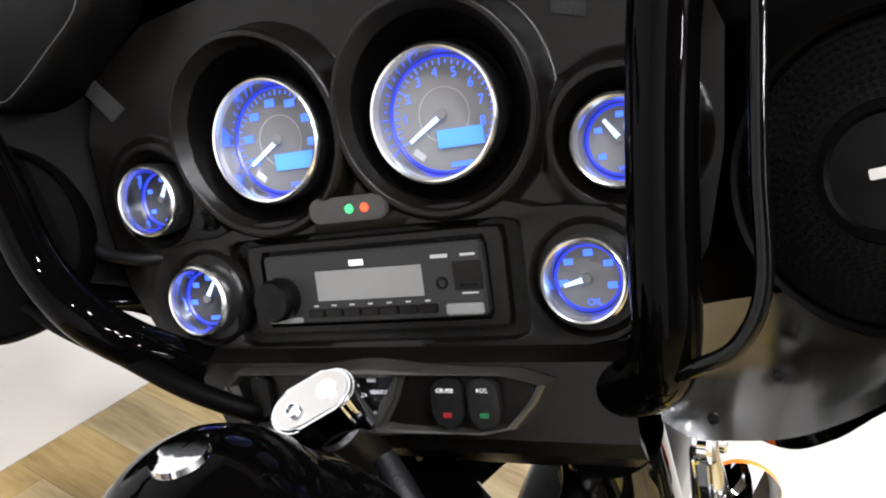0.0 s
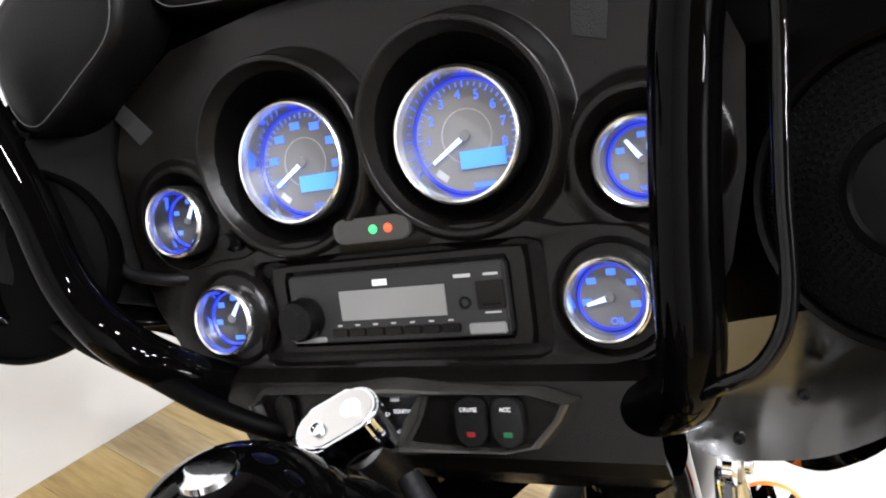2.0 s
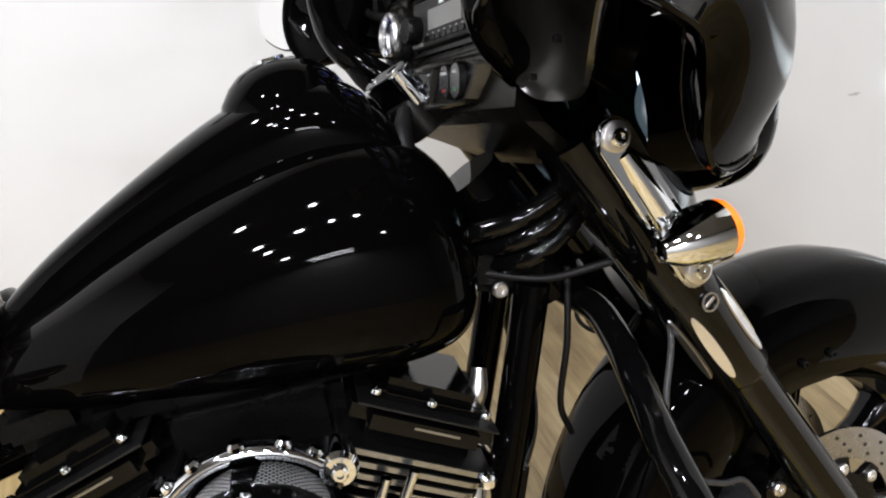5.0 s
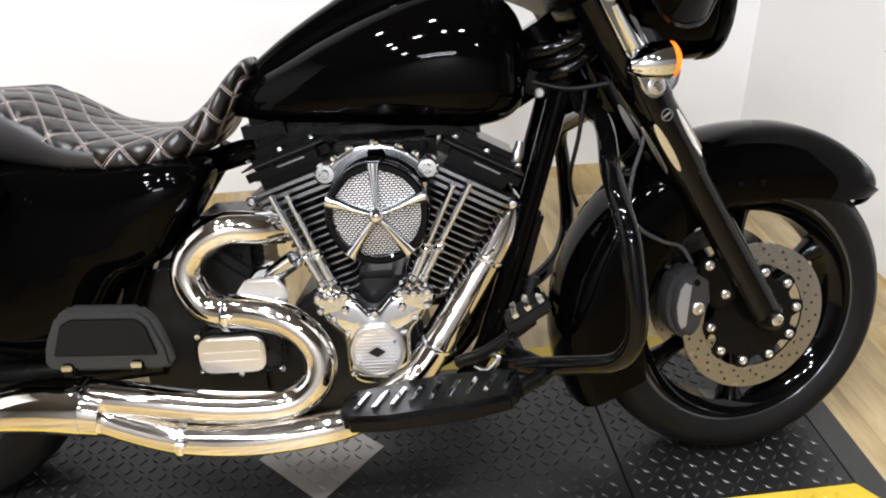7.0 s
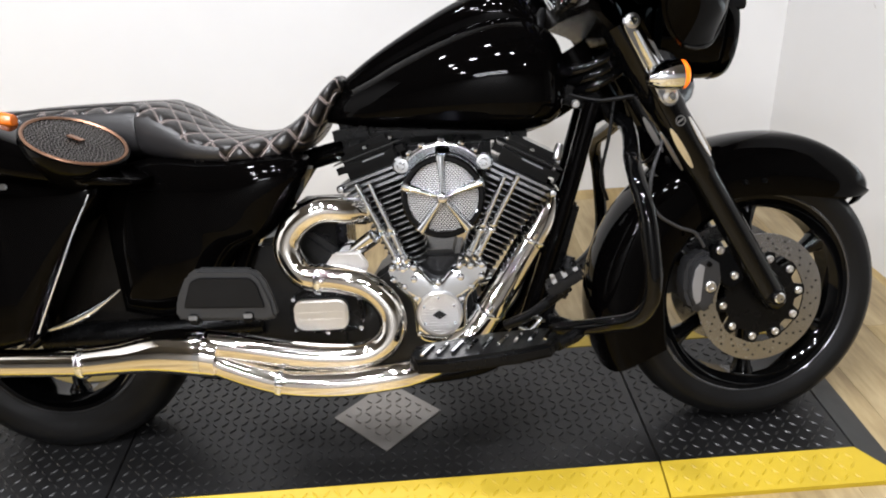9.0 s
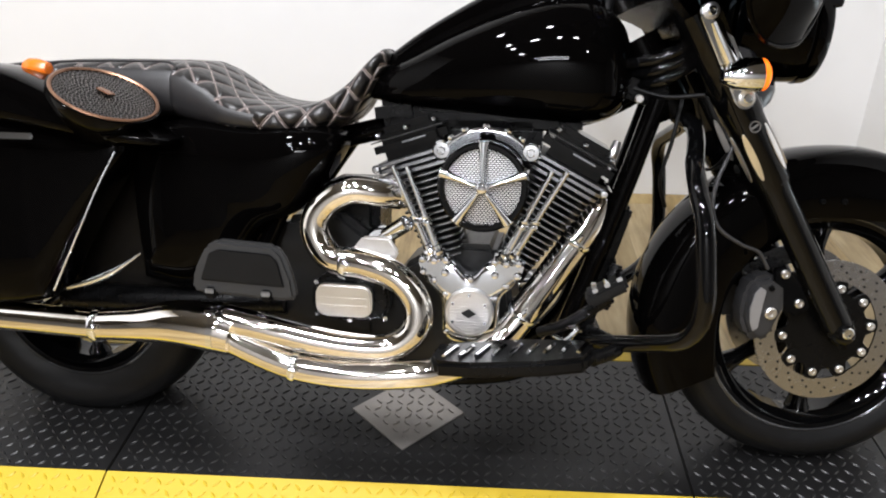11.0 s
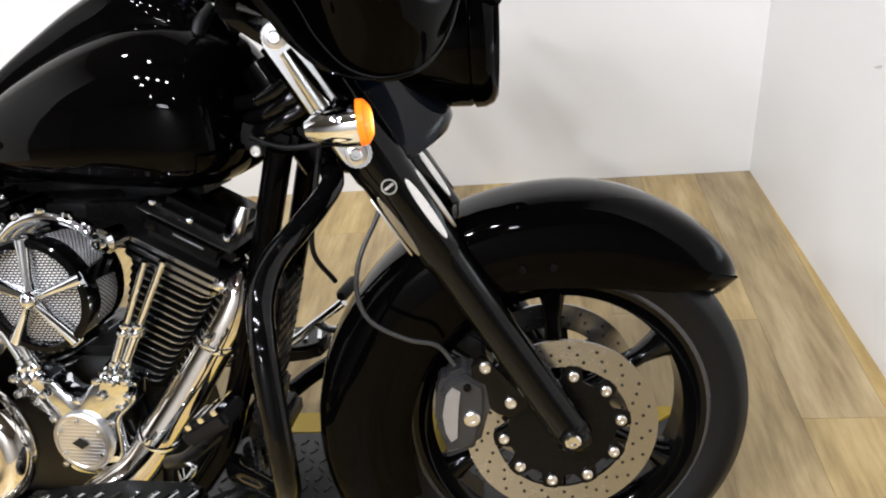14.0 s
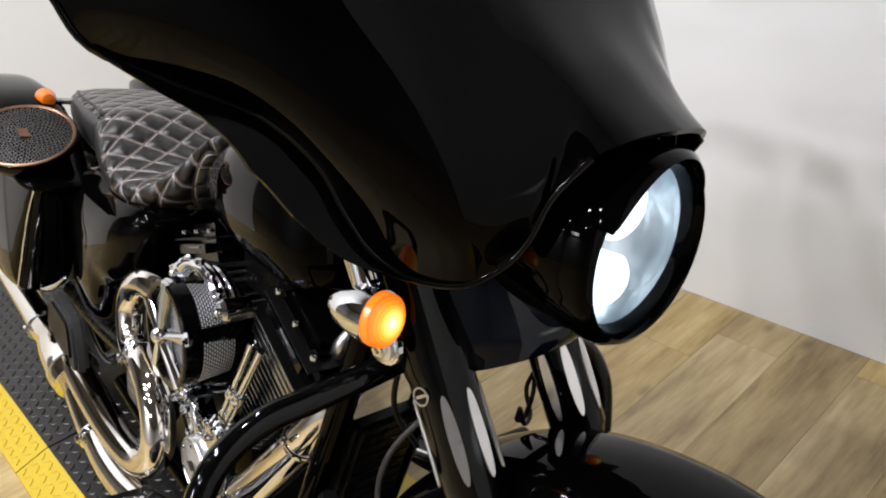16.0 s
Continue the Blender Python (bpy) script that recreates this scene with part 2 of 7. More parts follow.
# ---- the room ----
def wood_material():
    m = bpy.data.materials.new("wood_look_plank")
    m.use_nodes = True
    nt = m.node_tree
    b = nt.nodes["Principled BSDF"]
    tc = nt.nodes.new("ShaderNodeTexCoord")
    info = nt.nodes.new("ShaderNodeObjectInfo")
    off = nt.nodes.new("ShaderNodeVectorMath")
    off.operation = "SCALE"
    comb = nt.nodes.new("ShaderNodeCombineXYZ")
    nt.links.new(info.outputs["Random"], comb.inputs[0])
    nt.links.new(info.outputs["Random"], comb.inputs[1])
    nt.links.new(comb.outputs[0], off.inputs[0])
    off.inputs["Scale"].default_value = 37.0
    add = nt.nodes.new("ShaderNodeVectorMath")
    nt.links.new(tc.outputs["Object"], add.inputs[0])
    nt.links.new(off.outputs[0], add.inputs[1])
    mp = nt.nodes.new("ShaderNodeMapping")
    mp.inputs["Scale"].default_value = (1, 0.09, 1)
    nt.links.new(add.outputs[0], mp.inputs["Vector"])
    fine = nt.nodes.new("ShaderNodeTexNoise")
    fine.inputs["Scale"].default_value = 95
    fine.inputs["Detail"].default_value = 8
    nt.links.new(mp.outputs[0], fine.inputs["Vector"])
    mp2 = nt.nodes.new("ShaderNodeMapping")
    mp2.inputs["Scale"].default_value = (1, 0.17, 1)
    nt.links.new(add.outputs[0], mp2.inputs["Vector"])
    big = nt.nodes.new("ShaderNodeTexNoise")
    big.inputs["Scale"].default_value = 11
    big.inputs["Detail"].default_value = 5
    big.inputs["Roughness"].default_value = 0.65
    nt.links.new(mp2.outputs[0], big.inputs["Vector"])
    ramp = nt.nodes.new("ShaderNodeValToRGB")
    ramp.color_ramp.elements[0].position, ramp.color_ramp.elements[0].color = 0.36, (0.2, 0.142, 0.07, 1)
    ramp.color_ramp.elements[1].position, ramp.color_ramp.elements[1].color = 0.67, (0.47, 0.37, 0.21, 1)
    e = ramp.color_ramp.elements.new(0.5)
    e.color = (0.33, 0.247, 0.125, 1)
    mx = nt.nodes.new("ShaderNodeMath")
    mx.operation = "MULTIPLY_ADD"
    mx.inputs[1].default_value = 0.24
    nt.links.new(fine.outputs["Fac"], mx.inputs[0])
    sc = nt.nodes.new("ShaderNodeMath")
    sc.operation = "MULTIPLY"
    sc.inputs[1].default_value = 0.76
    nt.links.new(big.outputs["Fac"], sc.inputs[0])
    nt.links.new(sc.outputs[0], mx.inputs[2])
    nt.links.new(mx.outputs[0], ramp.inputs["Fac"])
    hsv = nt.nodes.new("ShaderNodeHueSaturation")
    mr = nt.nodes.new("ShaderNodeMapRange")
    mr.inputs["To Min"].default_value, mr.inputs["To Max"].default_value = 0.88, 1.1
    nt.links.new(info.outputs["Random"], mr.inputs["Value"])
    nt.links.new(mr.outputs["Result"], hsv.inputs["Value"])
    sat = nt.nodes.new("ShaderNodeMapRange")
    sat.inputs["To Min"].default_value, sat.inputs["To Max"].default_value = 0.98, 1.24
    frac = nt.nodes.new("ShaderNodeMath")
    frac.operation = "FRACT"
    seven = nt.nodes.new("ShaderNodeMath")
    seven.operation = "MULTIPLY"
    seven.inputs[1].default_value = 7.3
    nt.links.new(info.outputs["Random"], seven.inputs[0])
    nt.links.new(seven.outputs[0], frac.inputs[0])
    nt.links.new(frac.outputs[0], sat.inputs["Value"])
    nt.links.new(sat.outputs["Result"], hsv.inputs["Saturation"])
    # sparse knots
    mp3 = nt.nodes.new("ShaderNodeMapping")
    mp3.inputs["Scale"].default_value = (1, 0.55, 1)
    nt.links.new(add.outputs[0], mp3.inputs["Vector"])
    knot = nt.nodes.new("ShaderNodeTexVoronoi")
    knot.inputs["Scale"].default_value = 6.5
    nt.links.new(mp3.outputs[0], knot.inputs["Vector"])
    spot = nt.nodes.new("ShaderNodeMapRange")
    spot.inputs["From Min"].default_value, spot.inputs["From Max"].default_value = 0.02, 0.13
    spot.inputs["To Min"].default_value, spot.inputs["To Max"].default_value = 0.55, 1.0
    nt.links.new(knot.outputs["Distance"], spot.inputs["Value"])
    dark = nt.nodes.new("ShaderNodeVectorMath")
    dark.operation = "SCALE"
    nt.links.new(ramp.outputs["Color"], dark.inputs[0])
    nt.links.new(spot.outputs["Result"], dark.inputs["Scale"])
    nt.links.new(dark.outputs[0], hsv.inputs["Color"])
    nt.links.new(hsv.outputs["Color"], b.inputs["Base Color"])
    b.inputs["Roughness"].default_value = 0.38
    bp = nt.nodes.new("ShaderNodeBump")
    bp.inputs["Strength"].default_value, bp.inputs["Distance"].default_value = 0.25, 0.001
    nt.links.new(fine.outputs["Fac"], bp.inputs["Height"])
    nt.links.new(bp.outputs["Normal"], b.inputs["Normal"])
    return m


PLANK = wood_material()
WALL = material("off_white_wall_paint", (0.69, 0.685, 0.675), 0.5, vary=0.035, noise_scale=9, bump=0.05, bump_scale=90, rough_vary=0.1)
CEILING = material("dark_ceiling_paint", (0.1, 0.098, 0.096), 0.8, vary=0.15)
# for added, unseen walls: the dimness of the far room is put into grey
DIM_WALL = material("dim_grey_unseen_wall", (0.33, 0.326, 0.32), 0.7, vary=0.1, noise_scale=4)
SUBFLOOR = material("grey_underlay", (0.1, 0.08, 0.06), 0.8)
X0, X1, Y_BACK = -1.75, 5.5, -5.5
XW = -6.0


def wall(name, lo, hi, mat, label):
    c = [(a + b) / 2 for a, b in zip(lo, hi)]
    ob = part(name, block(c, [b - a for a, b in zip(lo, hi)], bevel=0), mat, smooth=False)
    return tagged(ob, label, "wall", kind="structure")


wall("wall_north", (X0, WALL_Y, 0), (WALL_X + 0.2, WALL_Y + 0.12, CEIL), WALL, "off-white painted plaster wall behind the motorcycle")
east = wall("wall_east", (0, -0.62 - WALL_Y, 0), (0.12, 0, CEIL), WALL, "off-white painted wall ahead of the motorcycle")
east.matrix_world = Matrix.Translation((WALL_X, WALL_Y, 0)) @ Matrix.Rotation(radians(2.0), 4, "Z")
wall("wall_west", (X0 - 0.12, -1.2, 0), (X0, WALL_Y, CEIL), WALL, "off-white painted wall behind the motorcycle's tail")
wall("wall_far_west", (XW - 0.12, Y_BACK, 0), (XW, -1.2, CEIL), DIM_WALL, "unseen grey wall added to close the showroom's west")
wall("wall_jog", (XW - 0.12, -1.2, 0), (X0 - 0.12, -1.08, CEIL), DIM_WALL, "unseen grey return wall added to the showroom")
wall("wall_south", (XW, Y_BACK - 0.12, 0), (X1, Y_BACK, CEIL), DIM_WALL, "unseen grey wall added to close the showroom")
wall("wall_far_east", (X1, Y_BACK, 0), (X1 + 0.12, WALL_Y + 0.12, CEIL), DIM_WALL, "unseen grey far wall of an added next bay")
wall("wall_bay", (WALL_X + 0.2, WALL_Y, 0), (X1, WALL_Y + 0.12, CEIL), DIM_WALL, "unseen grey wall of an added next bay")
tagged(part("ceiling", block(((XW + X1) / 2, (Y_BACK + WALL_Y) / 2, CEIL + 0.06), (X1 - XW + 0.3, WALL_Y - Y_BACK + 0.3, 0.12), bevel=0), CEILING, smooth=False), "dark painted showroom ceiling", "ceiling", kind="structure")
floor = tagged(part("floor", block(((XW + X1) / 2, (Y_BACK + WALL_Y) / 2, -0.057), (X1 - XW + 0.2, WALL_Y - Y_BACK + 0.2, 0.1), bevel=0), SUBFLOOR, smooth=False), "tan wood-look vinyl plank floor", "floor", kind="structure")

# grey scuffs on the wall
SCUFF = material("grey_scuff", (0.5, 0.48, 0.46), 0.6, vary=0.1)
for y, z, w, h, turn in ((0.735, 0.605, 0.035, 0.006, -25), (0.55, 0.45, 0.02, 0.012, 15), (0.53, 0.44, 0.012, 0.02, 60), (0.9, 0.8, 0.02, 0.004, 40)):
    o = [(w / 2 * math.cos(t) * (1 + 0.25 * math.sin(3 * t)), h / 2 * math.sin(t) * (1 + 0.3 * math.cos(5 * t))) for t in np.linspace(0, 2 * math.pi, 18, endpoint=False)]
    bm = slab(o, (0, 0, 0), (0, -1, 0), (0, 0, 1), 0.0006)
    bmesh.ops.transform(bm, matrix=Matrix.Rotation(radians(turn), 4, "X"), verts=bm.verts)
    bmesh.ops.transform(bm, matrix=Matrix.Translation((-0.0008, y - WALL_Y, z)), verts=bm.verts)
    part("scuff", bm, SCUFF, east, "faint grey scuff")
# ceiling lamps
LAMP_BODY = material("lamp_housing", (0.5, 0.5, 0.5), 0.4)
for i, (x, y) in enumerate(LAMPS):
    lamp_thing = thing("ceiling_light", "round recessed ceiling spotlight with a white rim", "ceiling light", Matrix.Translation((x, y, CEIL)), group="showroom ceiling lights")
    part("housing", lathe([(0, 0.085), (-0.02, 0.085), (-0.02, 0.068), (-0.004, 0.066), (-0.004, 0)], (0, 0, 0), (0, 0, 1), n=24), LAMP_BODY, lamp_thing)
    ld = bpy.data.lights.new("spot_bulb", "AREA")
    ld.shape, ld.size, ld.energy, ld.color = "DISK", 0.14, LAMP_POWER, (0.975, 0.985, 1.04)
    lo = new("spot_bulb", ld)
    lo.location = (x, y, CEIL - 0.024)
    lo.visible_camera = True
for x, y in STRIPS:
    strip = thing("strip_light", "long white ceiling strip light", "ceiling light", Matrix.Translation((x, y, CEIL)), group="showroom strip lights")
    part("housing", block((0, 0, -0.03), (1.3, 0.12, 0.06), bevel=0.006), LAMP_BODY, strip)
    ld = bpy.data.lights.new("strip_tube", "AREA")
    ld.shape, ld.size, ld.size_y, ld.energy, ld.color = "RECTANGLE", 1.2, 0.08, 85.0, (0.975, 0.985, 1.04)
    lo = new("strip_tube", ld)
    lo.location = (x, y, CEIL - 0.064)

# ---- the mat under the motorcycle ----
MAT_BLACK = material("black_rubber_mat", (0.0056, 0.0055, 0.0056), 0.34, vary=0.35, noise_scale=25, bump=0.2, bump_scale=600)
MAT_PLAIN = material("dark_grey_rubber_ramp", (0.02, 0.021, 0.021), 0.6, vary=0.2, noise_scale=30, bump=0.15, bump_scale=600)
MAT_YELLOW = material("yellow_rubber_edge", (0.43, 0.30, 0.012), 0.5, vary=0.12, noise_scale=30, bump=0.2, bump_scale=500)
TREAD_METAL = material("worn_steel_tread_plate", (0.32, 0.3, 0.28), 0.38, metal=0.8, vary=0.25, noise_scale=30)
MAT_X = [-1.149, 0.112, 1.373, 1.825]
MY0, MY1, MW, MT = -0.228, 0.248, 0.085, 0.036
DIA = (0.748, 0.01, 0.136)
floor_mat = thing("floor_mat", "black rubber tread mat with bright yellow edges", "floor mat", Matrix())


def lug_rows(bm, x0, x1, y0, y1, z, keep, slope=0.0):
    """Raised tread lugs, turned by turns to one side and the other."""
    pitch = 0.0252
    for i in range(int((x1 - x0) / pitch)):
        for j in range(int((y1 - y0) / pitch)):
            cx, cy = x0 + (i + 0.5) * pitch, y0 + (j + 0.5) * pitch
            if not keep(cx, cy):
                continue
            a = radians(45 if (i + j) % 2 else -45)
            ux, uy = math.cos(a), math.sin(a)
            L, Wd, h = 0.0112, 0.0036, 0.0026
            base = [bm.verts.new((cx + ux * p * L - uy * q * Wd, cy + uy * p * L + ux * q * Wd, z + slope * (cy + uy * p * L + ux * q * Wd - y0))) for p, q in ((-1, 0), (0, -1), (1, 0), (0, 1))]
            top = [bm.verts.new((cx + ux * p * L * 0.7, cy + uy * p * L * 0.7, z + h + slope * (cy + uy * p * L * 0.7 - y0))) for p in (-1, 1)]
            for f in ((base[0], base[1], top[0]), (base[1], top[1], top[0]), (base[1], base[2], top[1]), (base[2], base[3], top[1]), (base[3], top[0], top[1]), (base[3], base[0], top[0])):
                bm.faces.new(f)
    return bm


def in_diamond(x, y, grow=0.0):
    return abs(x - DIA[0]) + abs(y - DIA[1]) < DIA[2] + grow


for x0, x1 in zip(MAT_X, MAT_X[1:]):
    g = 0.0022
    panel = part("mat_panel", block(((x0 + x1) / 2, (MY0 + MY1) / 2, MT / 2), (x1 - x0 - 2 * g, MY1 - MY0, MT), bevel=0.0015), MAT_BLACK, floor_mat)
    tr = part("tread", lug_rows(bmesh.new(), x0 + 0.01, x1 - 0.01, MY0 + 0.004, MY1 - 0.004, MT, lambda x, y: not in_diamond(x, y, 0.012)), MAT_BLACK, panel, smooth=False)
    tr["kind"] = "stuff"
    for ya, yb in ((MY0, MY0 - MW), (MY1, MY1 + MW)):
        last = x1 > 1.8
        d = 0.085 if last else 0
        o = [(x0 + g, ya), (x1 - g, ya), (x1 - g + d, yb), (x0 + g, yb)]
        bm = bmesh.new()
        lo = [bm.verts.new((x, y, 0)) for x, y in o]
        hi = [bm.verts.new((x, y, MT + 0.0015 if k < 2 else 0.012)) for k, (x, y) in enumerate(o)]
        bm.faces.new(lo)
        bm.faces.new(hi)
        for i in range(4):
            bm.faces.new((lo[i], lo[(i + 1) % 4], hi[(i + 1) % 4], hi[i]))
        strip = part("edge_strip", bm, MAT_YELLOW, floor_mat, "bright yellow bevelled edge strip", smooth=False)
        if yb < ya:
            part("strip_tread", lug_rows(bmesh.new(), x0 + 0.01, x1 - 0.01, yb + 0.003, ya - 0.003, 0.0122 + 0.003 * (MT - 0.0105) / MW, lambda x, y: True, (MT - 0.0105) / MW), MAT_YELLOW, strip, smooth=False)["kind"] = "stuff"
bm = bmesh.new()
o = [(1.827, MY0), (1.827, MY1), (1.912, MY1 + MW), (1.912, MY0 - MW)]
lo = [bm.verts.new((x, y, 0)) for x, y in o]
hi = [bm.verts.new((x, y, MT if k < 2 else 0.003)) for k, (x, y) in enumerate(o)]
bm.faces.new(lo)
bm.faces.new(hi)
for i in range(4):
    bm.faces.new((lo[i], lo[(i + 1) % 4], hi[(i + 1) % 4], hi[i]))
part("end_strip", bm, MAT_PLAIN, floor_mat, "plain dark grey end ramp", smooth=False)
plate = part("tread_plate", slab([(0, -DIA[2]), (DIA[2], 0), (0, DIA[2]), (-DIA[2], 0)], (DIA[0], DIA[1], MT + 0.0004), (1, 0, 0), (0, 1, 0), 0.003, 0.001), TREAD_METAL, floor_mat, "bare steel diamond inlay with raised tread")
tr = part("plate_tread", lug_rows(bmesh.new(), DIA[0] - DIA[2], DIA[0] + DIA[2], DIA[1] - DIA[2], DIA[1] + DIA[2], MT + 0.0034, lambda x, y: in_diamond(x, y, -0.02)), TREAD_METAL, plate, smooth=False)
tr["kind"] = "stuff"

# ---- the motorcycle ----
bike = thing("motorcycle", "black touring motorcycle with chrome engine, leaning on its side stand", "motorcycle", BIKE)
Y = (0, 1, 0)
RIGHT = (0, -1, 0)


def side(outline, lat, depth, bevel=0.003, bm=None):
    """A plate in the plane of the motorcycle's side: outline in (x ahead, height), from lat out to the right by depth."""
    return slab([(x, z) for x, z in outline], (0, lat, 0), (1, 0, 0), (0, 0, 1), depth, bevel, bm)


# wheels
PLACE[0] = FRONT
FW, RW, WR = (1.625, 0.0, 0.335), (-0.02, 0.0, 0.345), 0.311


GLOSS_PART = material("black_gloss_enamel", (0.0012, 0.0012, 0.0013), 0.05, vary=0.3, spec=0.2)
RIM_EDGE = material("highlight_grey_rim_edge", (0.05, 0.05, 0.052), 0.18, metal=0.6, vary=0.3, noise_scale=30)
BRAID = material("grey_braided_hose", (0.035, 0.035, 0.037), 0.35, metal=0.4, vary=0.3, noise_scale=400, bump=0.4, bump_scale=1500)
INSET = material("grey_anodised_inset", (0.3, 0.3, 0.31), 0.45, metal=0.7, vary=0.15, noise_scale=80)
CALIPER = material("dark_grey_anodised_caliper", (0.018, 0.018, 0.019), 0.42, vary=0.2, spec=0.4, bump=0.1, bump_scale=600)


def wheel(name, c, r, w, rim_r, label):
    k = w / 2
    rim = part(name, lathe([(-k * 0.78, rim_r), (-k * 0.74, rim_r - 0.012), (-k * 0.55, rim_r - 0.02), (-k * 0.4, rim_r - 0.034), (k * 0.4, rim_r - 0.034), (k * 0.55, rim_r - 0.02), (k * 0.74, rim_r - 0.012), (k * 0.78, rim_r), (k * 0.6, rim_r + 0.004), (-k * 0.6, rim_r + 0.004)], c, Y, n=72, closed_profile=True), GLOSS_PART, bike, label)
    part("tyre", lathe([(-k * 0.74, rim_r - 0.002), (-k * 0.92, rim_r + 0.018), (-k, (rim_r + r) / 2 + 0.004), (-k * 0.93, r - 0.026), (-k * 0.7, r - 0.010), (-k * 0.35, r - 0.0025), (0, r), (k * 0.35, r - 0.0025), (k * 0.7, r - 0.010), (k * 0.93, r - 0.026), (k, (rim_r + r) / 2 + 0.004), (k * 0.92, rim_r + 0.018), (k * 0.74, rim_r - 0.002)], c, Y, n=96), RUBBER, rim, "black rubber road tyre", angle=50)
    for sgn in (-1, 1):
        # the highlight round the gloss rim is put into a greyer lip
        part("rim_lip", lathe([(sgn * k * 0.80, rim_r + 0.003), (sgn * k * 0.83, rim_r - 0.001), (sgn * k * 0.80, rim_r - 0.004), (sgn * k * 0.76, rim_r - 0.002)], c, Y, n=72, closed_profile=True), RIM_EDGE, rim, "black rim lip, its highlight put into a grey colour")
    part("hub", lathe([(-0.07, 0.0), (-0.07, 0.036), (-0.04, 0.042), (0.04, 0.042), (0.07, 0.036), (0.07, 0)], c, Y, n=32), POWDER, rim)
    for i in range(6):
        a = radians(-90 + 60 * i)
        u = Vector((math.cos(a), 0, math.sin(a)))
        t = Vector((-math.sin(a), 0, math.cos(a)))
        rings = []
        for s, hw, hd in ((0.035, 0.02, 0.03), (0.09, 0.013, 0.022), (0.16, 0.012, 0.02), (rim_r - 0.045, 0.019, 0.024), (rim_r - 0.03, 0.026, 0.028)):
            p = Vector(c) + u * s
            rings.append([p + t * hw * q + Vector((0, 1, 0)) * hd * e for q, e in ((-1, -0.5), (-0.5, -1), (0.5, -1), (1, -0.5), (1, 0.5), (0.5, 1), (-0.5, 1), (-1, 0.5))])
        part("spoke", skin(rings), GLOSS_PART, rim, angle=60)
    return rim


front_wheel = wheel("front_wheel", FW, WR, 0.128, 0.237, "six-spoke gloss black front wheel")
PLACE[0] = YAW
wheel("rear_wheel", RW, 0.315, 0.165, 0.215, "six-spoke gloss black rear wheel")
PLACE[0] = FRONT
for sgn in (-1, 1):
    c = (FW[0], sgn * 0.074, FW[2])
    part("brake_disc", lathe([(-0.0025, 0.106), (-0.0025, 0.15), (0.0025, 0.15), (0.0025, 0.106)], c, Y, n=72, closed_profile=True), STEEL, front_wheel, "drilled steel brake disc, bronze tinted")
    bm = bmesh.new()
    for k in range(3):
        for i in range(20):
            a = 2 * math.pi * (i + 0.33 * k) / 20
            rr = 0.116 + 0.011 * k
            lathe([(-0.0032, 0.0), (-0.0032, 0.0026), (0.0032, 0.0026), (0.0032, 0)], (c[0] + rr * math.cos(a), c[1], c[2] + rr * math.sin(a)), Y, n=8, bm=bm)
    part("disc_hole", bm, DARK_METAL, front_wheel, "drilled cooling holes", smooth=False)["kind"] = "stuff"
    bm = bmesh.new()
    o = []
    for i in range(60):
        a = 2 * math.pi * i / 60
        o.append(((0.108 if (i % 6) < 3 else 0.084) * math.cos(a), (0.108 if (i % 6) < 3 else 0.084) * math.sin(a)))
    part("disc_carrier", slab(o, (c[0], c[1] - 0.004, c[2]), (1, 0, 0), (0, 0, 1), -0.008, 0.001), POWDER, front_wheel)
    for i in range(10):
        a = 2 * math.pi * (i * 6 + 1) / 60
        bolt((c[0] + 0.092 * math.cos(a), c[1] + sgn * 0.004, c[2] + 0.092 * math.sin(a)), (0, sgn, 0), 0.0085, BRUSHED, front_wheel, "disc_button")

# fork
AXIS = Vector((-0.349, 0, 0.605)).normalized()
AX0 = Vector((1.632, 0, 0.352))


def on_fork(s, lat):
    p = AX0 + AXIS * s
    return Vector((p.x, lat, p.z))


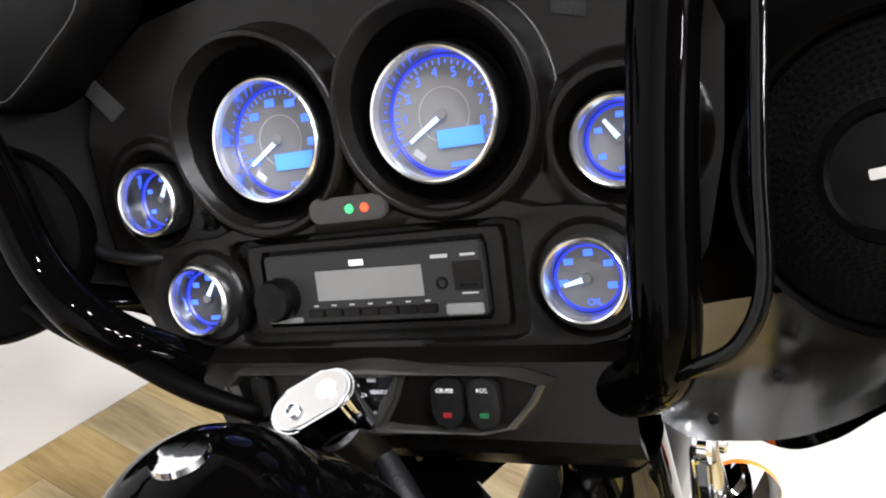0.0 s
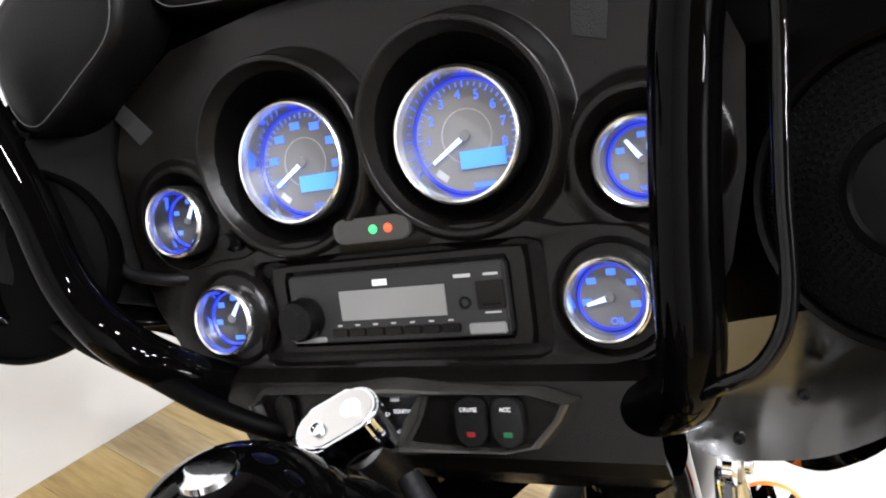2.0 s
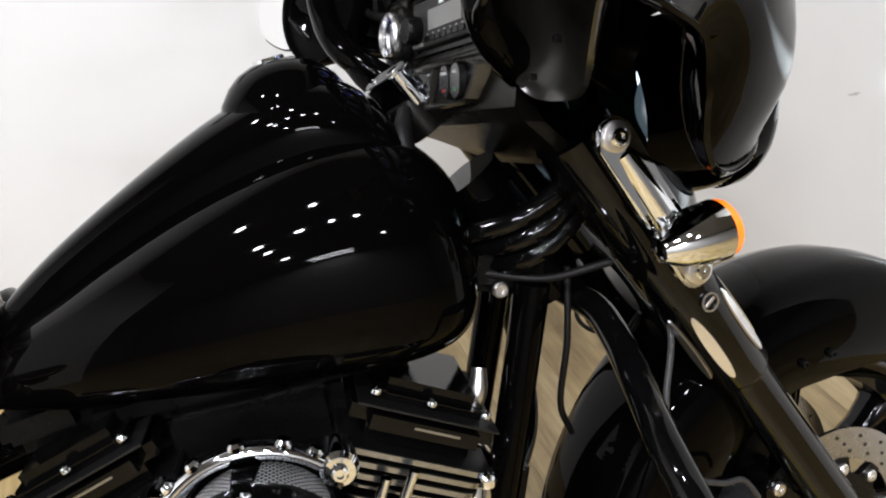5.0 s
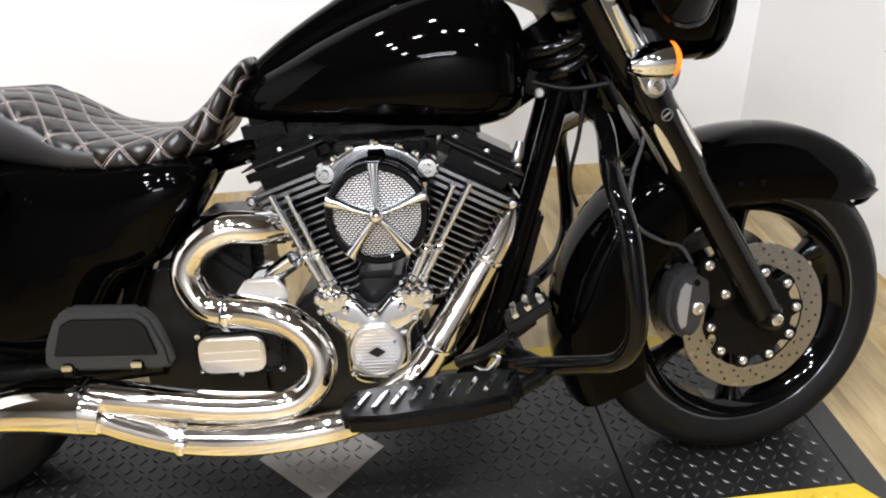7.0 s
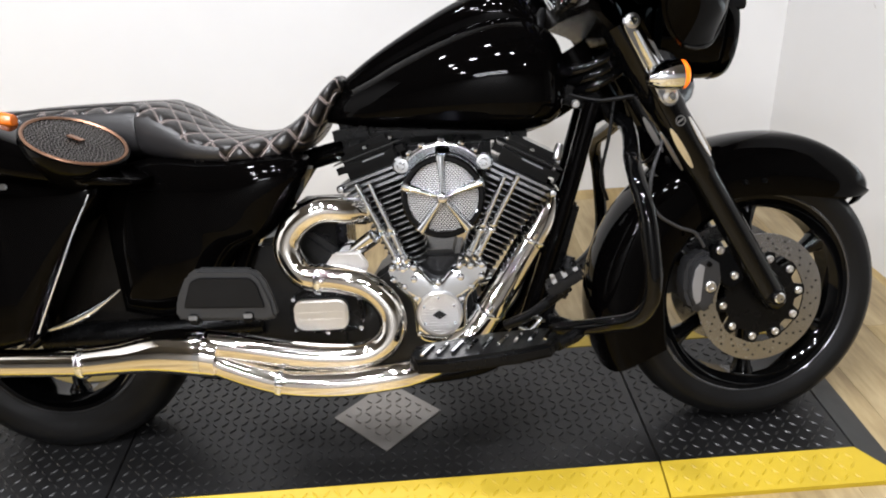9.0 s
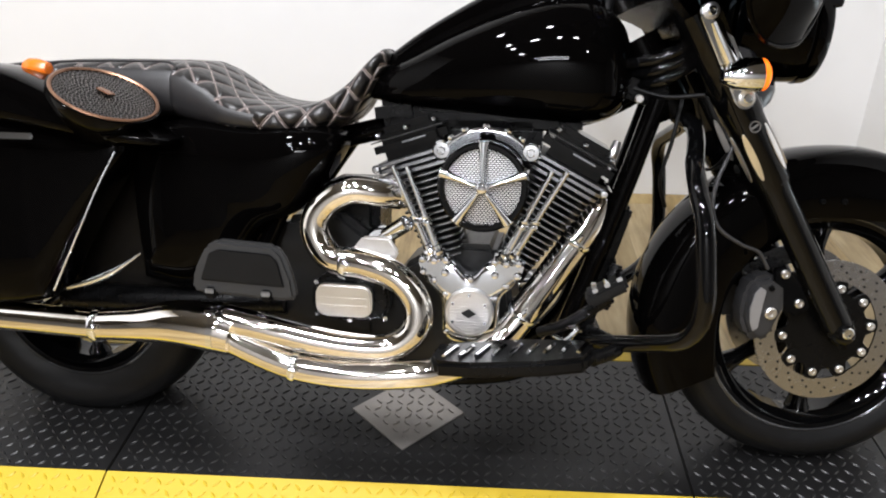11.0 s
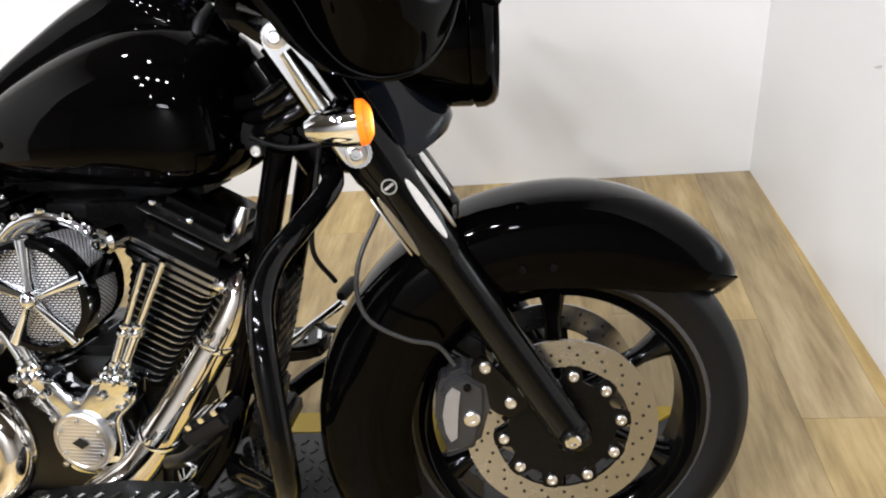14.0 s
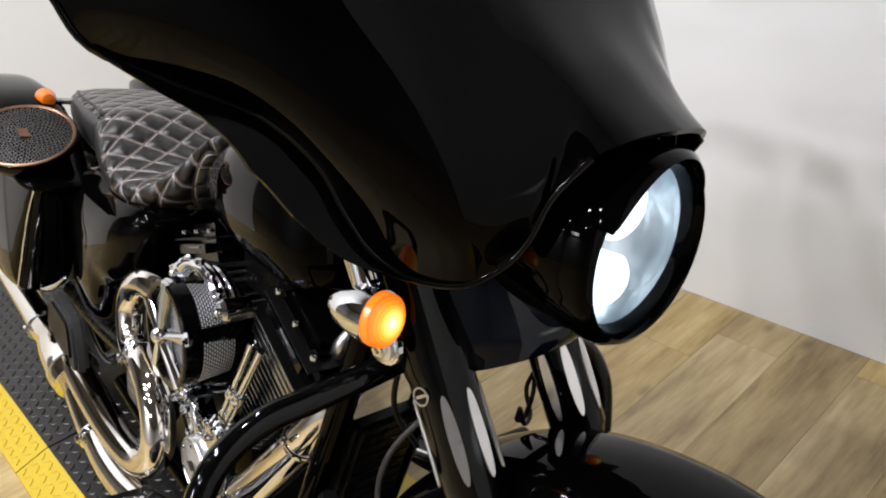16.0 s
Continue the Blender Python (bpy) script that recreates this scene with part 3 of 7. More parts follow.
for sgn in (-1, 1):
    lat = sgn * 0.107
    low = part("fork_slider", lathe([(-0.03, 0.0), (-0.03, 0.022), (-0.015, 0.029), (0.02, 0.0295), (0.325, 0.0295), (0.34, 0.033), (0.35, 0.0)], on_fork(0, lat), AXIS, n=32), GLOSS_PART, bike, "gloss black fork slider")
    cov = part("fork_cover", lathe([(0.339, 0.0), (0.339, 0.034), (0.344, 0.0365), (0.48, 0.0375), (0.49, 0.04), (0.7, 0.04), (0.7, 0)], on_fork(0, lat), AXIS, n=40), GLOSS_PART, bike, "gloss black fork cover with bright oval slots")
    fwd = Vector((0, 1, 0)).cross(AXIS).normalized()
    if fwd.x < 0:
        fwd = -fwd
    for a in (-84, -38, 8, 54, 128, 172):
        d = fwd * math.cos(radians(a)) + Vector((0, sgn, 0)) * math.sin(radians(a))
        base = on_fork(0.412, lat) + d * 0.0364
        s_dir = AXIS.cross(d)
        o = [(0.0068 * math.cos(t), 0.05 * math.sin(t)) for t in np.linspace(0, 2 * math.pi, 28, endpoint=False)]
        part("slot", slab(o, base, s_dir, AXIS, 0.0022 if s_dir.cross(AXIS).dot(d) > 0 else -0.0022, 0.0008), BRUSHED, cov, "bright machined oval slot")
    part("axle_boss", lathe([(-0.05, 0.0), (-0.05, 0.026), (0.012, 0.028), (0.026, 0.018), (0.034, 0.016), (0.034, 0)], (AX0.x, lat, AX0.z), (0, sgn, 0), n=28), POWDER, low)
    bolt((AX0.x, lat + sgn * 0.034, AX0.z), (0, sgn, 0), 0.012, CHROME, low, "axle_nut")
    em = on_fork(0.466, lat) + Vector((0, sgn * 0.0375, 0))
    part("emblem", lathe([(0, 0.0107), (0.0022, 0.0107), (0.0026, 0.0098), (0.0014, 0.0086), (0.0014, 0.0)], em - Vector((0, sgn * 0.0012, 0)), (0, sgn, 0), n=24), POWDER, cov, "small round emblem with a bright bar")
    part("emblem_rim", lathe([(0.0012, 0.0108), (0.0028, 0.0106), (0.0028, 0.009), (0.0012, 0.0088)], em, (0, sgn, 0), n=28, closed_profile=True), BRUSHED, cov)
    part("emblem_bar", block(em + Vector((0, sgn * 0.0012, 0)), (0.015, 0.002, 0.0034), Matrix.Rotation(radians(-35), 4, "Y"), 0.0004), BRUSHED, cov)
    # caliper behind the fork leg
    out = 1 if sgn < 0 else -1
    cal = part("brake_caliper", slab([(-0.055, -0.02), (-0.05, 0.035), (-0.035, 0.06), (0.0, 0.07), (0.035, 0.045), (0.03, 0.0), (0.012, -0.062), (-0.012, -0.075), (-0.04, -0.06)], (1.484, sgn * 0.05, 0.393), (1, 0, 0), (0, 0, 1), 0.055 * out, 0.009), CALIPER, bike, "dark grey four-piston brake caliper")
    part("caliper_face", slab([(-0.045, -0.02), (-0.04, 0.03), (-0.028, 0.05), (0.0, 0.058), (0.022, 0.04), (0.018, 0.0), (0.004, -0.052), (-0.014, -0.062), (-0.034, -0.05)], (1.484, sgn * 0.104, 0.393), (1, 0, 0), (0, 0, 1), 0.008 * out, 0.003), CALIPER, cal)
    part("caliper_plate", slab([(-0.039, -0.03), (-0.042, 0.0), (-0.034, 0.034), (-0.024, 0.046), (-0.012, 0.038), (-0.017, 0.01), (-0.022, -0.04), (-0.032, -0.046)], (1.484, sgn * 0.112, 0.393), (1, 0, 0), (0, 0, 1), 0.004 * out, 0.001), INSET, cal, "grey caliper inset")
    bolt((1.486, sgn * 0.112, 0.384), (0, sgn, 0), 0.0125, BRUSHED, cal)
    bolt((1.482, sgn * 0.112, 0.436), (0, sgn, 0), 0.006, POWDER, cal)
    for bx, bz in ((1.511, 0.463), (1.546, 0.402)):
        bolt((bx, sgn * 0.104, bz), (0, sgn, 0), 0.0092, BRUSHED, cal)
    part("caliper_bracket", slab([(-0.03, 0.03), (-0.03, 0.072), (-0.012, 0.085), (0.01, 0.06), (0.045, 0.02), (0.05, -0.005), (0.025, -0.022), (0.0, -0.01)], (1.52, sgn * 0.092, 0.395), (1, 0, 0), (0, 0, 1), 0.012 * out, 0.003), GLOSS_PART, cal)

# front fender: a crowned shell swept round the wheel
rings = []
keys = [  # angle, crown radius, side edge radius, half width
    (36.8, 0.354, 0.352, 0.012), (38.2, 0.361, 0.347, 0.042), (41, 0.366, 0.332, 0.068), (46.5, 0.372, 0.302, 0.085), (56, 0.376, 0.27, 0.09), (74, 0.379, 0.246, 0.092), (92, 0.375, 0.242, 0.092),
    (110, 0.376, 0.252, 0.092), (130, 0.378, 0.244, 0.092), (150, 0.382, 0.238, 0.09), (172, 0.387, 0.238, 0.09), (190, 0.388, 0.24, 0.09), (203, 0.385, 0.25, 0.088)]
for a, rc, rs, hw in catmull(keys, 64):
    u = Vector((math.cos(radians(a)), 0, math.sin(radians(a))))
    pts = []
    prof = [(-1, rs), (-1.0, rs + (rc - rs) * 0.45), (-0.99, rc - 0.045), (-0.93, rc - 0.024), (-0.78, rc - 0.011), (-0.5, rc - 0.004), (0, rc)]
    prof += [(-p, r) for p, r in prof[-2::-1]]
    inner = [(p * 0.965, max(r - 0.004, 0)) for p, r in prof[::-1]]
    for p, r in prof + inner:
        pts.append(Vector(FW) + u * r + Vector((0, 1, 0)) * p * hw)
    rings.append(pts)
fender = part("front_fender", skin(rings), BLACK, bike, "gloss black deep front fender", angle=50)
for bx, bz in ((1.574, 0.608), (1.618, 0.608)):
    for sgn in (-1, 1):
        bolt((bx, sgn * 0.0915, bz), (0, sgn, 0), 0.006, POWDER, fender)

# fuel tank
PLACE[0] = YAW
rings = []
for x, zb, zt, hw in catmull([(0.66, 0.79, 0.825, 0.03), (0.70, 0.782, 0.846, 0.062), (0.77, 0.772, 0.882, 0.096), (0.85, 0.767, 0.923, 0.126), (0.95, 0.757, 0.966, 0.146), (1.04, 0.75, 0.992, 0.153), (1.1, 0.746, 0.993, 0.153), (1.14, 0.75, 0.978, 0.148), (1.166, 0.759, 0.96, 0.136), (1.184, 0.773, 0.94, 0.116), (1.194, 0.79, 0.92, 0.09), (1.199, 0.814, 0.9, 0.056), (1.2, 0.85, 0.87, 0.012)], 72):
    ring = []
    for a in np.linspace(0, 2 * math.pi, 40, endpoint=False):
        c, s = math.cos(a), math.sin(a)
        e = 0.74
        y = hw * math.copysign(abs(c) ** e, c)
        zz = math.copysign(abs(s) ** (0.86 if s > 0 else 0.6), s)
        zm = zb + (zt - zb) * 0.42
        ring.append((x, y, zm + zz * ((zt - zm) if s > 0 else (zm - zb))))
    rings.append(ring)
tank = part("fuel_tank", skin(rings), BLACK, bike, "gloss black teardrop fuel tank", angle=60)
rings = []
for x, z, hw, h in catmull([(0.70, 0.868, 0.03, 0.012), (0.78, 0.915, 0.045, 0.022), (0.88, 0.965, 0.055, 0.03), (0.97, 1.0, 0.068, 0.04), (1.05, 1.015, 0.078, 0.05), (1.11, 1.0, 0.075, 0.045), (1.15, 0.965, 0.06, 0.03), (1.17, 0.93, 0.04, 0.015)], 36):
    rings.append([(x, hw * math.cos(a), z - 0.02 + (h + 0.01) * max(0, math.sin(a)) ** 0.7) for a in np.linspace(0, math.pi, 15)] + [(x, hw * q, z - 0.065) for q in (-0.9, 0.9)])
console = part("tank_console", skin(rings), BLACK, tank, "gloss black console along the tank's top", angle=60)
cap = part("fuel_cap", lathe([(-0.045, 0.0), (-0.045, 0.07), (-0.03, 0.068), (-0.014, 0.061), (0.0, 0.049), (0.009, 0.037), (0.015, 0.022), (0.0175, 0.0)], (1.036, 0.0, 1.057), (-0.1, 0, 1), n=48), BLACK, console, "gloss black domed fuel cap")
part("cap_lock", lathe([(0.016, 0.017), (0.02, 0.016), (0.021, 0.0)], (1.035, 0.0, 1.056), (-0.12, 0, 1), n=28), CHROME, cap, "chrome lock disc")

# seat


def leather():
    m = material("black_quilted_leather", (0.009, 0.008, 0.0078), 0.32, vary=0.3, noise_scale=60, bump=0.25, bump_scale=700)
    nt = m.node_tree
    b = nt.nodes["Principled BSDF"]
    tc = next(n for n in nt.nodes if n.type == "TEX_COORD")
    sep = nt.nodes.new("ShaderNodeSeparateXYZ")
    nt.links.new(tc.outputs["UV"], sep.inputs[0])

    def math_node(op, a, bb=None):
        n = nt.nodes.new("ShaderNodeMath")
        n.operation = op
        for i, v in enumerate((a, bb)):
            if v is None:
                continue
            if isinstance(v, (int, float)):
                n.inputs[i].default_value = v
            else:
                nt.links.new(v, n.inputs[i])
        return n.outputs[0]
    lines, puffs = [], []
    for k in (1, -1):
        s = math_node("ADD", sep.outputs["X"], math_node("MULTIPLY", sep.outputs["Y"], 0.8 * k))
        f = math_node("PINGPONG", s, 0.031)
        top = math_node("SUBTRACT", 1.0, math_node("DIVIDE", f, 0.031))
        puffs.append(math_node("SUBTRACT", 1.0, math_node("MULTIPLY", top, math_node("MULTIPLY", top, top))))
        lines.append(f)
    near = math_node("MINIMUM", lines[0], lines[1])
    d1 = math_node("LESS_THAN", math_node("ABSOLUTE", math_node("SUBTRACT", near, 0.0024)), 0.0010)
    old = b.inputs["Base Color"].links[0].from_socket
    mix = nt.nodes.new("ShaderNodeMix")
    mix.data_type = "RGBA"
    nt.links.new(d1, mix.inputs["Factor"])
    nt.links.new(old, mix.inputs["A"])
    mix.inputs["B"].default_value = (0.34, 0.28, 0.26, 1)
    nt.links.new(mix.outputs["Result"], b.inputs["Base Color"])
    bp2 = nt.nodes.new("ShaderNodeBump")
    bp2.inputs["Strength"].default_value, bp2.inputs["Distance"].default_value = 0.9, 0.012
    soft = math_node("MULTIPLY", puffs[0], puffs[1])
    nt.links.new(soft, bp2.inputs["Height"])
    nt.links.new(b.inputs["Normal"].links[0].from_socket, bp2.inputs["Normal"])
    nt.links.new(bp2.outputs["Normal"], b.inputs["Normal"])
    return m


LEATHER = leather()
PLAIN_LEATHER = material("smooth_black_leather", (0.012, 0.0113, 0.0117), 0.4, vary=0.3, noise_scale=60, bump=0.2, bump_scale=800)


def seat_rings(keys, n):
    rings = []
    for x, zb, zt, hw in catmull(keys, n):
        ring = []
        for a in np.linspace(0, 2 * math.pi, 36, endpoint=False):
            c, s = math.cos(a), math.sin(a)
            y = hw * math.copysign(abs(c) ** 0.7, c)
            zm = zb + (zt - zb) * 0.5
            ring.append((x, y, zm + math.copysign(abs(s) ** 0.6, s) * (zt - zb) / 2))
        rings.append(ring)
    return rings


seat = part("rider_seat", skin(seat_rings([(0.283, 0.735, 0.861, 0.142), (0.3, 0.728, 0.86, 0.148), (0.33, 0.722, 0.85, 0.153), (0.365, 0.718, 0.827, 0.158), (0.41, 0.715, 0.796, 0.164), (0.47, 0.714, 0.779, 0.166), (0.53, 0.714, 0.776, 0.16), (0.59, 0.72, 0.789, 0.142), (0.64, 0.745, 0.825, 0.115), (0.675, 0.79, 0.866, 0.09), (0.705, 0.84, 0.89, 0.07), (0.717, 0.858, 0.878, 0.045)], 52)), LEATHER, bike, "black diamond-stitched leather rider seat", angle=70)
uv = seat.data.uv_layers.new(name="stitching")
rows_n, ring_n = 52, 36
along, across = [0.0], {}
vs = [v.co.copy() for v in seat.data.vertices]
for i in range(1, rows_n):
    along.append(along[-1] + (vs[i * ring_n + 9] - vs[(i - 1) * ring_n + 9]).length)
for i in range(rows_n):
    s = 0.0
    across[i, 9] = 0.0
    for j in range(10, 28):
        s += (vs[i * ring_n + j] - vs[i * ring_n + j - 1]).length
        across[i, j] = s
    s = 0.0
    for j in range(8, -9, -1):
        s -= (vs[i * ring_n + (j % ring_n)] - vs[i * ring_n + ((j + 1) % ring_n)]).length
        across[i, j % ring_n] = s
for loop in seat.data.loops:
    i, j = divmod(loop.vertex_index, ring_n)
    uv.data[loop.index].uv = (along[i], across.get((i, j), 0.0))
seat.data.materials.append(PLAIN_LEATHER)
for poly in seat.data.polygons:
    if poly.center.x < 0.46 and abs(poly.normal.y) > 0.55 and poly.normal.z < 0.5:
        poly.material_index = 1
pillion = part("pillion_seat", skin(seat_rings([(-0.1, 0.80, 0.835, 0.06), (-0.06, 0.785, 0.85, 0.1), (0.02, 0.77, 0.86, 0.125), (0.12, 0.755, 0.862, 0.137), (0.21, 0.742, 0.862, 0.143), (0.265, 0.735, 0.862, 0.143), (0.282, 0.735, 0.86, 0.142)], 30)), PLAIN_LEATHER, seat, "black leather pillion pad with a diamond-stitched top", angle=70)
pillion.data.materials.append(LEATHER)
uv = pillion.data.uv_layers.new(name="stitching")
for poly in pillion.data.polygons:
    poly.material_index = 1 if poly.normal.z > 0.75 else 0
for loop in pillion.data.loops:
    co = pillion.data.vertices[loop.vertex_index].co
    uv.data[loop.index].uv = (co.x, co.y)
for sgn in (-1, 1):
    part("seat_welt", tube([(-0.05, sgn * 0.085, 0.844), (0.02, sgn * 0.108, 0.8535), (0.12, sgn * 0.119, 0.8565), (0.21, sgn * 0.124, 0.8572), (0.275, sgn * 0.128, 0.856), (0.3, sgn * 0.138, 0.844)], 0.0028, n=8), PLAIN_LEATHER, seat, "piped leather edge")

# rear fender, side cover, saddlebags
rings = []
for a, rc, hw in catmull([(60, 0.42, 0.10), (80, 0.425, 0.105), (100, 0.425, 0.105), (130, 0.42, 0.105), (160, 0.415, 0.1), (185, 0.41, 0.095)], 30):
    u = Vector((math.cos(radians(a)), 0, math.sin(radians(a))))
    prof = [(-1, rc - 0.12), (-1, rc - 0.05), (-0.93, rc - 0.02), (-0.7, rc - 0.008), (0, rc), (0.7, rc - 0.008), (0.93, rc - 0.02), (1, rc - 0.05), (1, rc - 0.12)]
    prof += [(p * 0.96, r - 0.005) for p, r in prof[::-1]]
    rings.append([Vector(RW) + u * r + Vector((0, 1, 0)) * p * hw for p, r in prof])
BAG_TRIM = [(0.228, -0.203, 0.472), (0.205, -0.207, 0.455), (0.165, -0.211, 0.43), (0.125, -0.215, 0.412), (0.075, -0.22, 0.396), (0.06, -0.222, 0.393)]
part("bag_guard", tube(BAG_TRIM, [0.002, 0.004, 0.0085, 0.0105, 0.008, 0.003], n=14), CHROME, bike, "chrome crescent guard under the saddlebag")
# added chrome line that stands in for the highlight along the bag's crease
part("bag_edge_glint", tube([(0.218, -0.25, 0.685), (0.18, -0.259, 0.615), (0.145, -0.264, 0.545), (0.108, -0.268, 0.472), (0.073, -0.272, 0.402)], 0.0022, n=8), CHROME, bike, "thin chrome line added for the highlight on the saddlebag edge")
part("rear_fender", skin(rings), BLACK, bike, "gloss black rear fender", angle=50)
MESH = material("speaker_grille_metal", (0.2, 0.19, 0.185), 0.3, metal=1.0, vary=0.2)
for sgn in (-1, 1):
    rings = []
    for x, zb, zt, a, bb in catmull([(0.232, 0.685, 0.7, 0.18, 0.235), (0.218, 0.66, 0.708, 0.155, 0.25), (0.175, 0.602, 0.716, 0.14, 0.26), (0.11, 0.5, 0.733, 0.137, 0.27), (0.05, 0.392, 0.745, 0.137, 0.278), (0.02, 0.368, 0.748, 0.138, 0.282), (-0.1, 0.355, 0.75, 0.14, 0.29), (-0.35, 0.35, 0.75, 0.15, 0.29), (-0.47, 0.32, 0.76, 0.165, 0.28), (-0.5, 0.4, 0.72, 0.19, 0.25)], 40):
        cy, hy, cz, hz = (a + bb) / 2, (bb - a) / 2, (zb + zt) / 2, (zt - zb) / 2
        rings.append([(x, sgn * (cy + hy * math.copysign(abs(math.cos(t)) ** 0.5, math.cos(t))), cz + hz * math.copysign(abs(math.sin(t)) ** 0.5, math.sin(t))) for t in np.linspace(0, 2 * math.pi, 36, endpoint=False)])
    bag = part("saddlebag", skin(rings), BLACK, bike, "gloss black hard saddlebag", angle=50)
    rings = []
    for x, zb, zt, a, bb in catmull([(0.33, 0.702, 0.71, 0.19, 0.25), (0.31, 0.7, 0.72, 0.165, 0.285), (0.22, 0.706, 0.752, 0.145, 0.305), (0.12, 0.72, 0.798, 0.137, 0.305), (0.0, 0.736, 0.842, 0.135, 0.3), (-0.15, 0.746, 0.855, 0.138, 0.297), (-0.3, 0.75, 0.85, 0.14, 0.295), (-0.47, 0.765, 0.82, 0.16, 0.285), (-0.5, 0.76, 0.79, 0.18, 0.26)], 34):
        cy, hy, cz, hz = (a + bb) / 2, (bb - a) / 2, (zb + zt) / 2, (zt - zb) / 2
        rings.append([(x, sgn * (cy + hy * math.copysign(abs(math.cos(t)) ** 0.5, math.cos(t))), cz + hz * math.copysign(abs(math.sin(t)) ** 0.5, math.sin(t))) for t in np.linspace(0, 2 * math.pi, 36, endpoint=False)])
    part("bag_lid", skin(rings), BLACK, bag, "gloss black lid with a built-in loudspeaker", angle=50)

for sgn in (-1, 1):
    sc, sn = Vector((0.213, sgn * 0.262, 0.79)), Vector((0.42, sgn * 0.22, 0.88)).normalized()
    su = sn.orthogonal().normalized()
    sv = sn.cross(su)
    spk = part("bag_loudspeaker", lathe([(-0.075, 0.05), (-0.04, 0.082), (-0.01, 0.102), (0.004, 0.103), (0.006, 0.1), (0.006, 0.093), (0.001, 0.088), (0.006, 0.05), (0.009, 0.0)], sc, sn, n=48), BLACK, bike, "round loudspeaker with a bronze-tinted grille in the bag lid")
    bm = bmesh.new()
    for rr in np.arange(0.012, 0.088, 0.0105):
        nn = max(6, int(2 * math.pi * rr / 0.0115))
        for i in range(nn):
            t = 2 * math.pi * i / nn
            lathe([(0, 0.0056), (0.002, 0.0052), (0.002, 0.0038), (0.0, 0.0035)], sc + (su * math.cos(t) + sv * math.sin(t)) * rr + sn * (0.0085 - rr * 0.06), sn, n=6, bm=bm, closed_profile=True)
    part("trim_ring", lathe([(0.005, 0.1), (0.0085, 0.0985), (0.0095, 0.095), (0.006, 0.092)], sc, sn, n=48, closed_profile=True), COPPER, spk, "copper-tinted trim ring")
    part("grille", bm, MESH, spk, "perforated metal grille", smooth=False)["kind"] = "stuff"
    part("badge", block(sc + sn * 0.012 + sv * 0.0, (0.03, 0.02, 0.003), Matrix.Rotation(radians(25), 4, "Y"), 0.001), COPPER, spk)
    part("bag_latch", block((0.04, sgn * 0.299, 0.715), (0.085, 0.008, 0.012), bevel=0.003), CHROME, bike, "chrome saddlebag latch")
    sig2 = part("rear_turn_signal", lathe([(-0.026, 0.0), (-0.022, 0.014), (0.0, 0.021), (0.018, 0.022), (0.026, 0.018), (0.03, 0.0)], (0.02, sgn * 0.175, 0.838), (-1, 0, 0), n=28), AMBER_DULL, bike, "rear turn signal with an amber lens")
    part("signal_arm", rod((0.02, sgn * 0.175, 0.835), (0.02, sgn * 0.1, 0.83), 0.008), CHROME, sig2)

# frame and engine
frame_rods = [
    ([(1.255, -0.07, 0.80), (1.2, -0.075, 0.62), (1.13, -0.08, 0.41), (1.08, -0.09, 0.3), (0.98, -0.1, 0.225), (0.7, -0.11, 0.21), (0.35, -0.12, 0.25)], 0.02),
    ([(1.255, 0.07, 0.80), (1.2, 0.075, 0.62), (1.13, 0.08, 0.41), (1.08, 0.09, 0.3), (0.98, 0.1, 0.225), (0.7, 0.11, 0.21), (0.35, 0.12, 0.25)], 0.02),
    ([(1.28, 0, 0.85), (1.1, 0, 0.76), (0.8, 0, 0.74), (0.6, 0, 0.70), (0.4, 0, 0.62)], 0.024),
    ([(0.62, -0.1, 0.72), (0.5, -0.12, 0.55), (0.42, -0.12, 0.35)], 0.018),
    ([(0.62, 0.1, 0.72), (0.5, 0.12, 0.55), (0.42, 0.12, 0.35)], 0.018)]
for path, r in frame_rods:
    part("frame_tube", tube(path, r), BLACK, bike)
part("steering_head", lathe([(-0.07, 0.0), (-0.07, 0.04), (0.1, 0.04), (0.1, 0)], (1.265, 0, 0.83), AXIS, n=24), BLACK, bike)
# engine guard, out to both sides
for sgn in (-1, 1):
    part("engine_guard", tube([(1.305, sgn * 0.015, 0.765), (1.325, sgn * 0.06, 0.75), (1.324, sgn * 0.12, 0.733), (1.314, sgn * 0.19, 0.713), (1.305, sgn * 0.25, 0.694), (1.306, sgn * 0.3, 0.66), (1.316, sgn * 0.33, 0.61), (1.322, sgn * 0.342, 0.55), (1.326, sgn * 0.346, 0.48), (1.321, sgn * 0.335, 0.432), (1.3, sgn * 0.305, 0.392), (1.25, sgn * 0.245, 0.362), (1.165, sgn * 0.17, 0.33), (1.13, sgn * 0.12, 0.315)], 0.0165, n=18), GLOSS_PART, bike, "gloss black tubular engine guard")

GLOSS_CAST = material("black_gloss_casting", (0.0013, 0.0013, 0.0013), 0.08, vary=0.3, spec=0.18, bump=0.05, bump_scale=250)
CRANK = Vector((0.912, -0.02, 0.271))


def fin_mesh(size, axis_dir, centre, taper=0.0):
    m = Matrix.Translation(centre) @ Matrix.Rotation(math.atan2(axis_dir[0], axis_dir[2]), 4, "Y")
    bm = bmesh.new()
    o = rounded(size[0], size[1], 0.018, 4)
    sub = slab(o, (0, 0, -size[2] / 2), (1, 0, 0), (0, 1, 0), size[2], 0.0008, segs=1)
    bmesh.ops.transform(sub, matrix=m, verts=sub.verts)
    return sub


def edge_bright(f, d):
    f.data.materials.append(FIN_EDGE)
    for poly in f.data.polygons:
        if abs(poly.normal.dot(d)) < 0.4:
            poly.material_index = 1


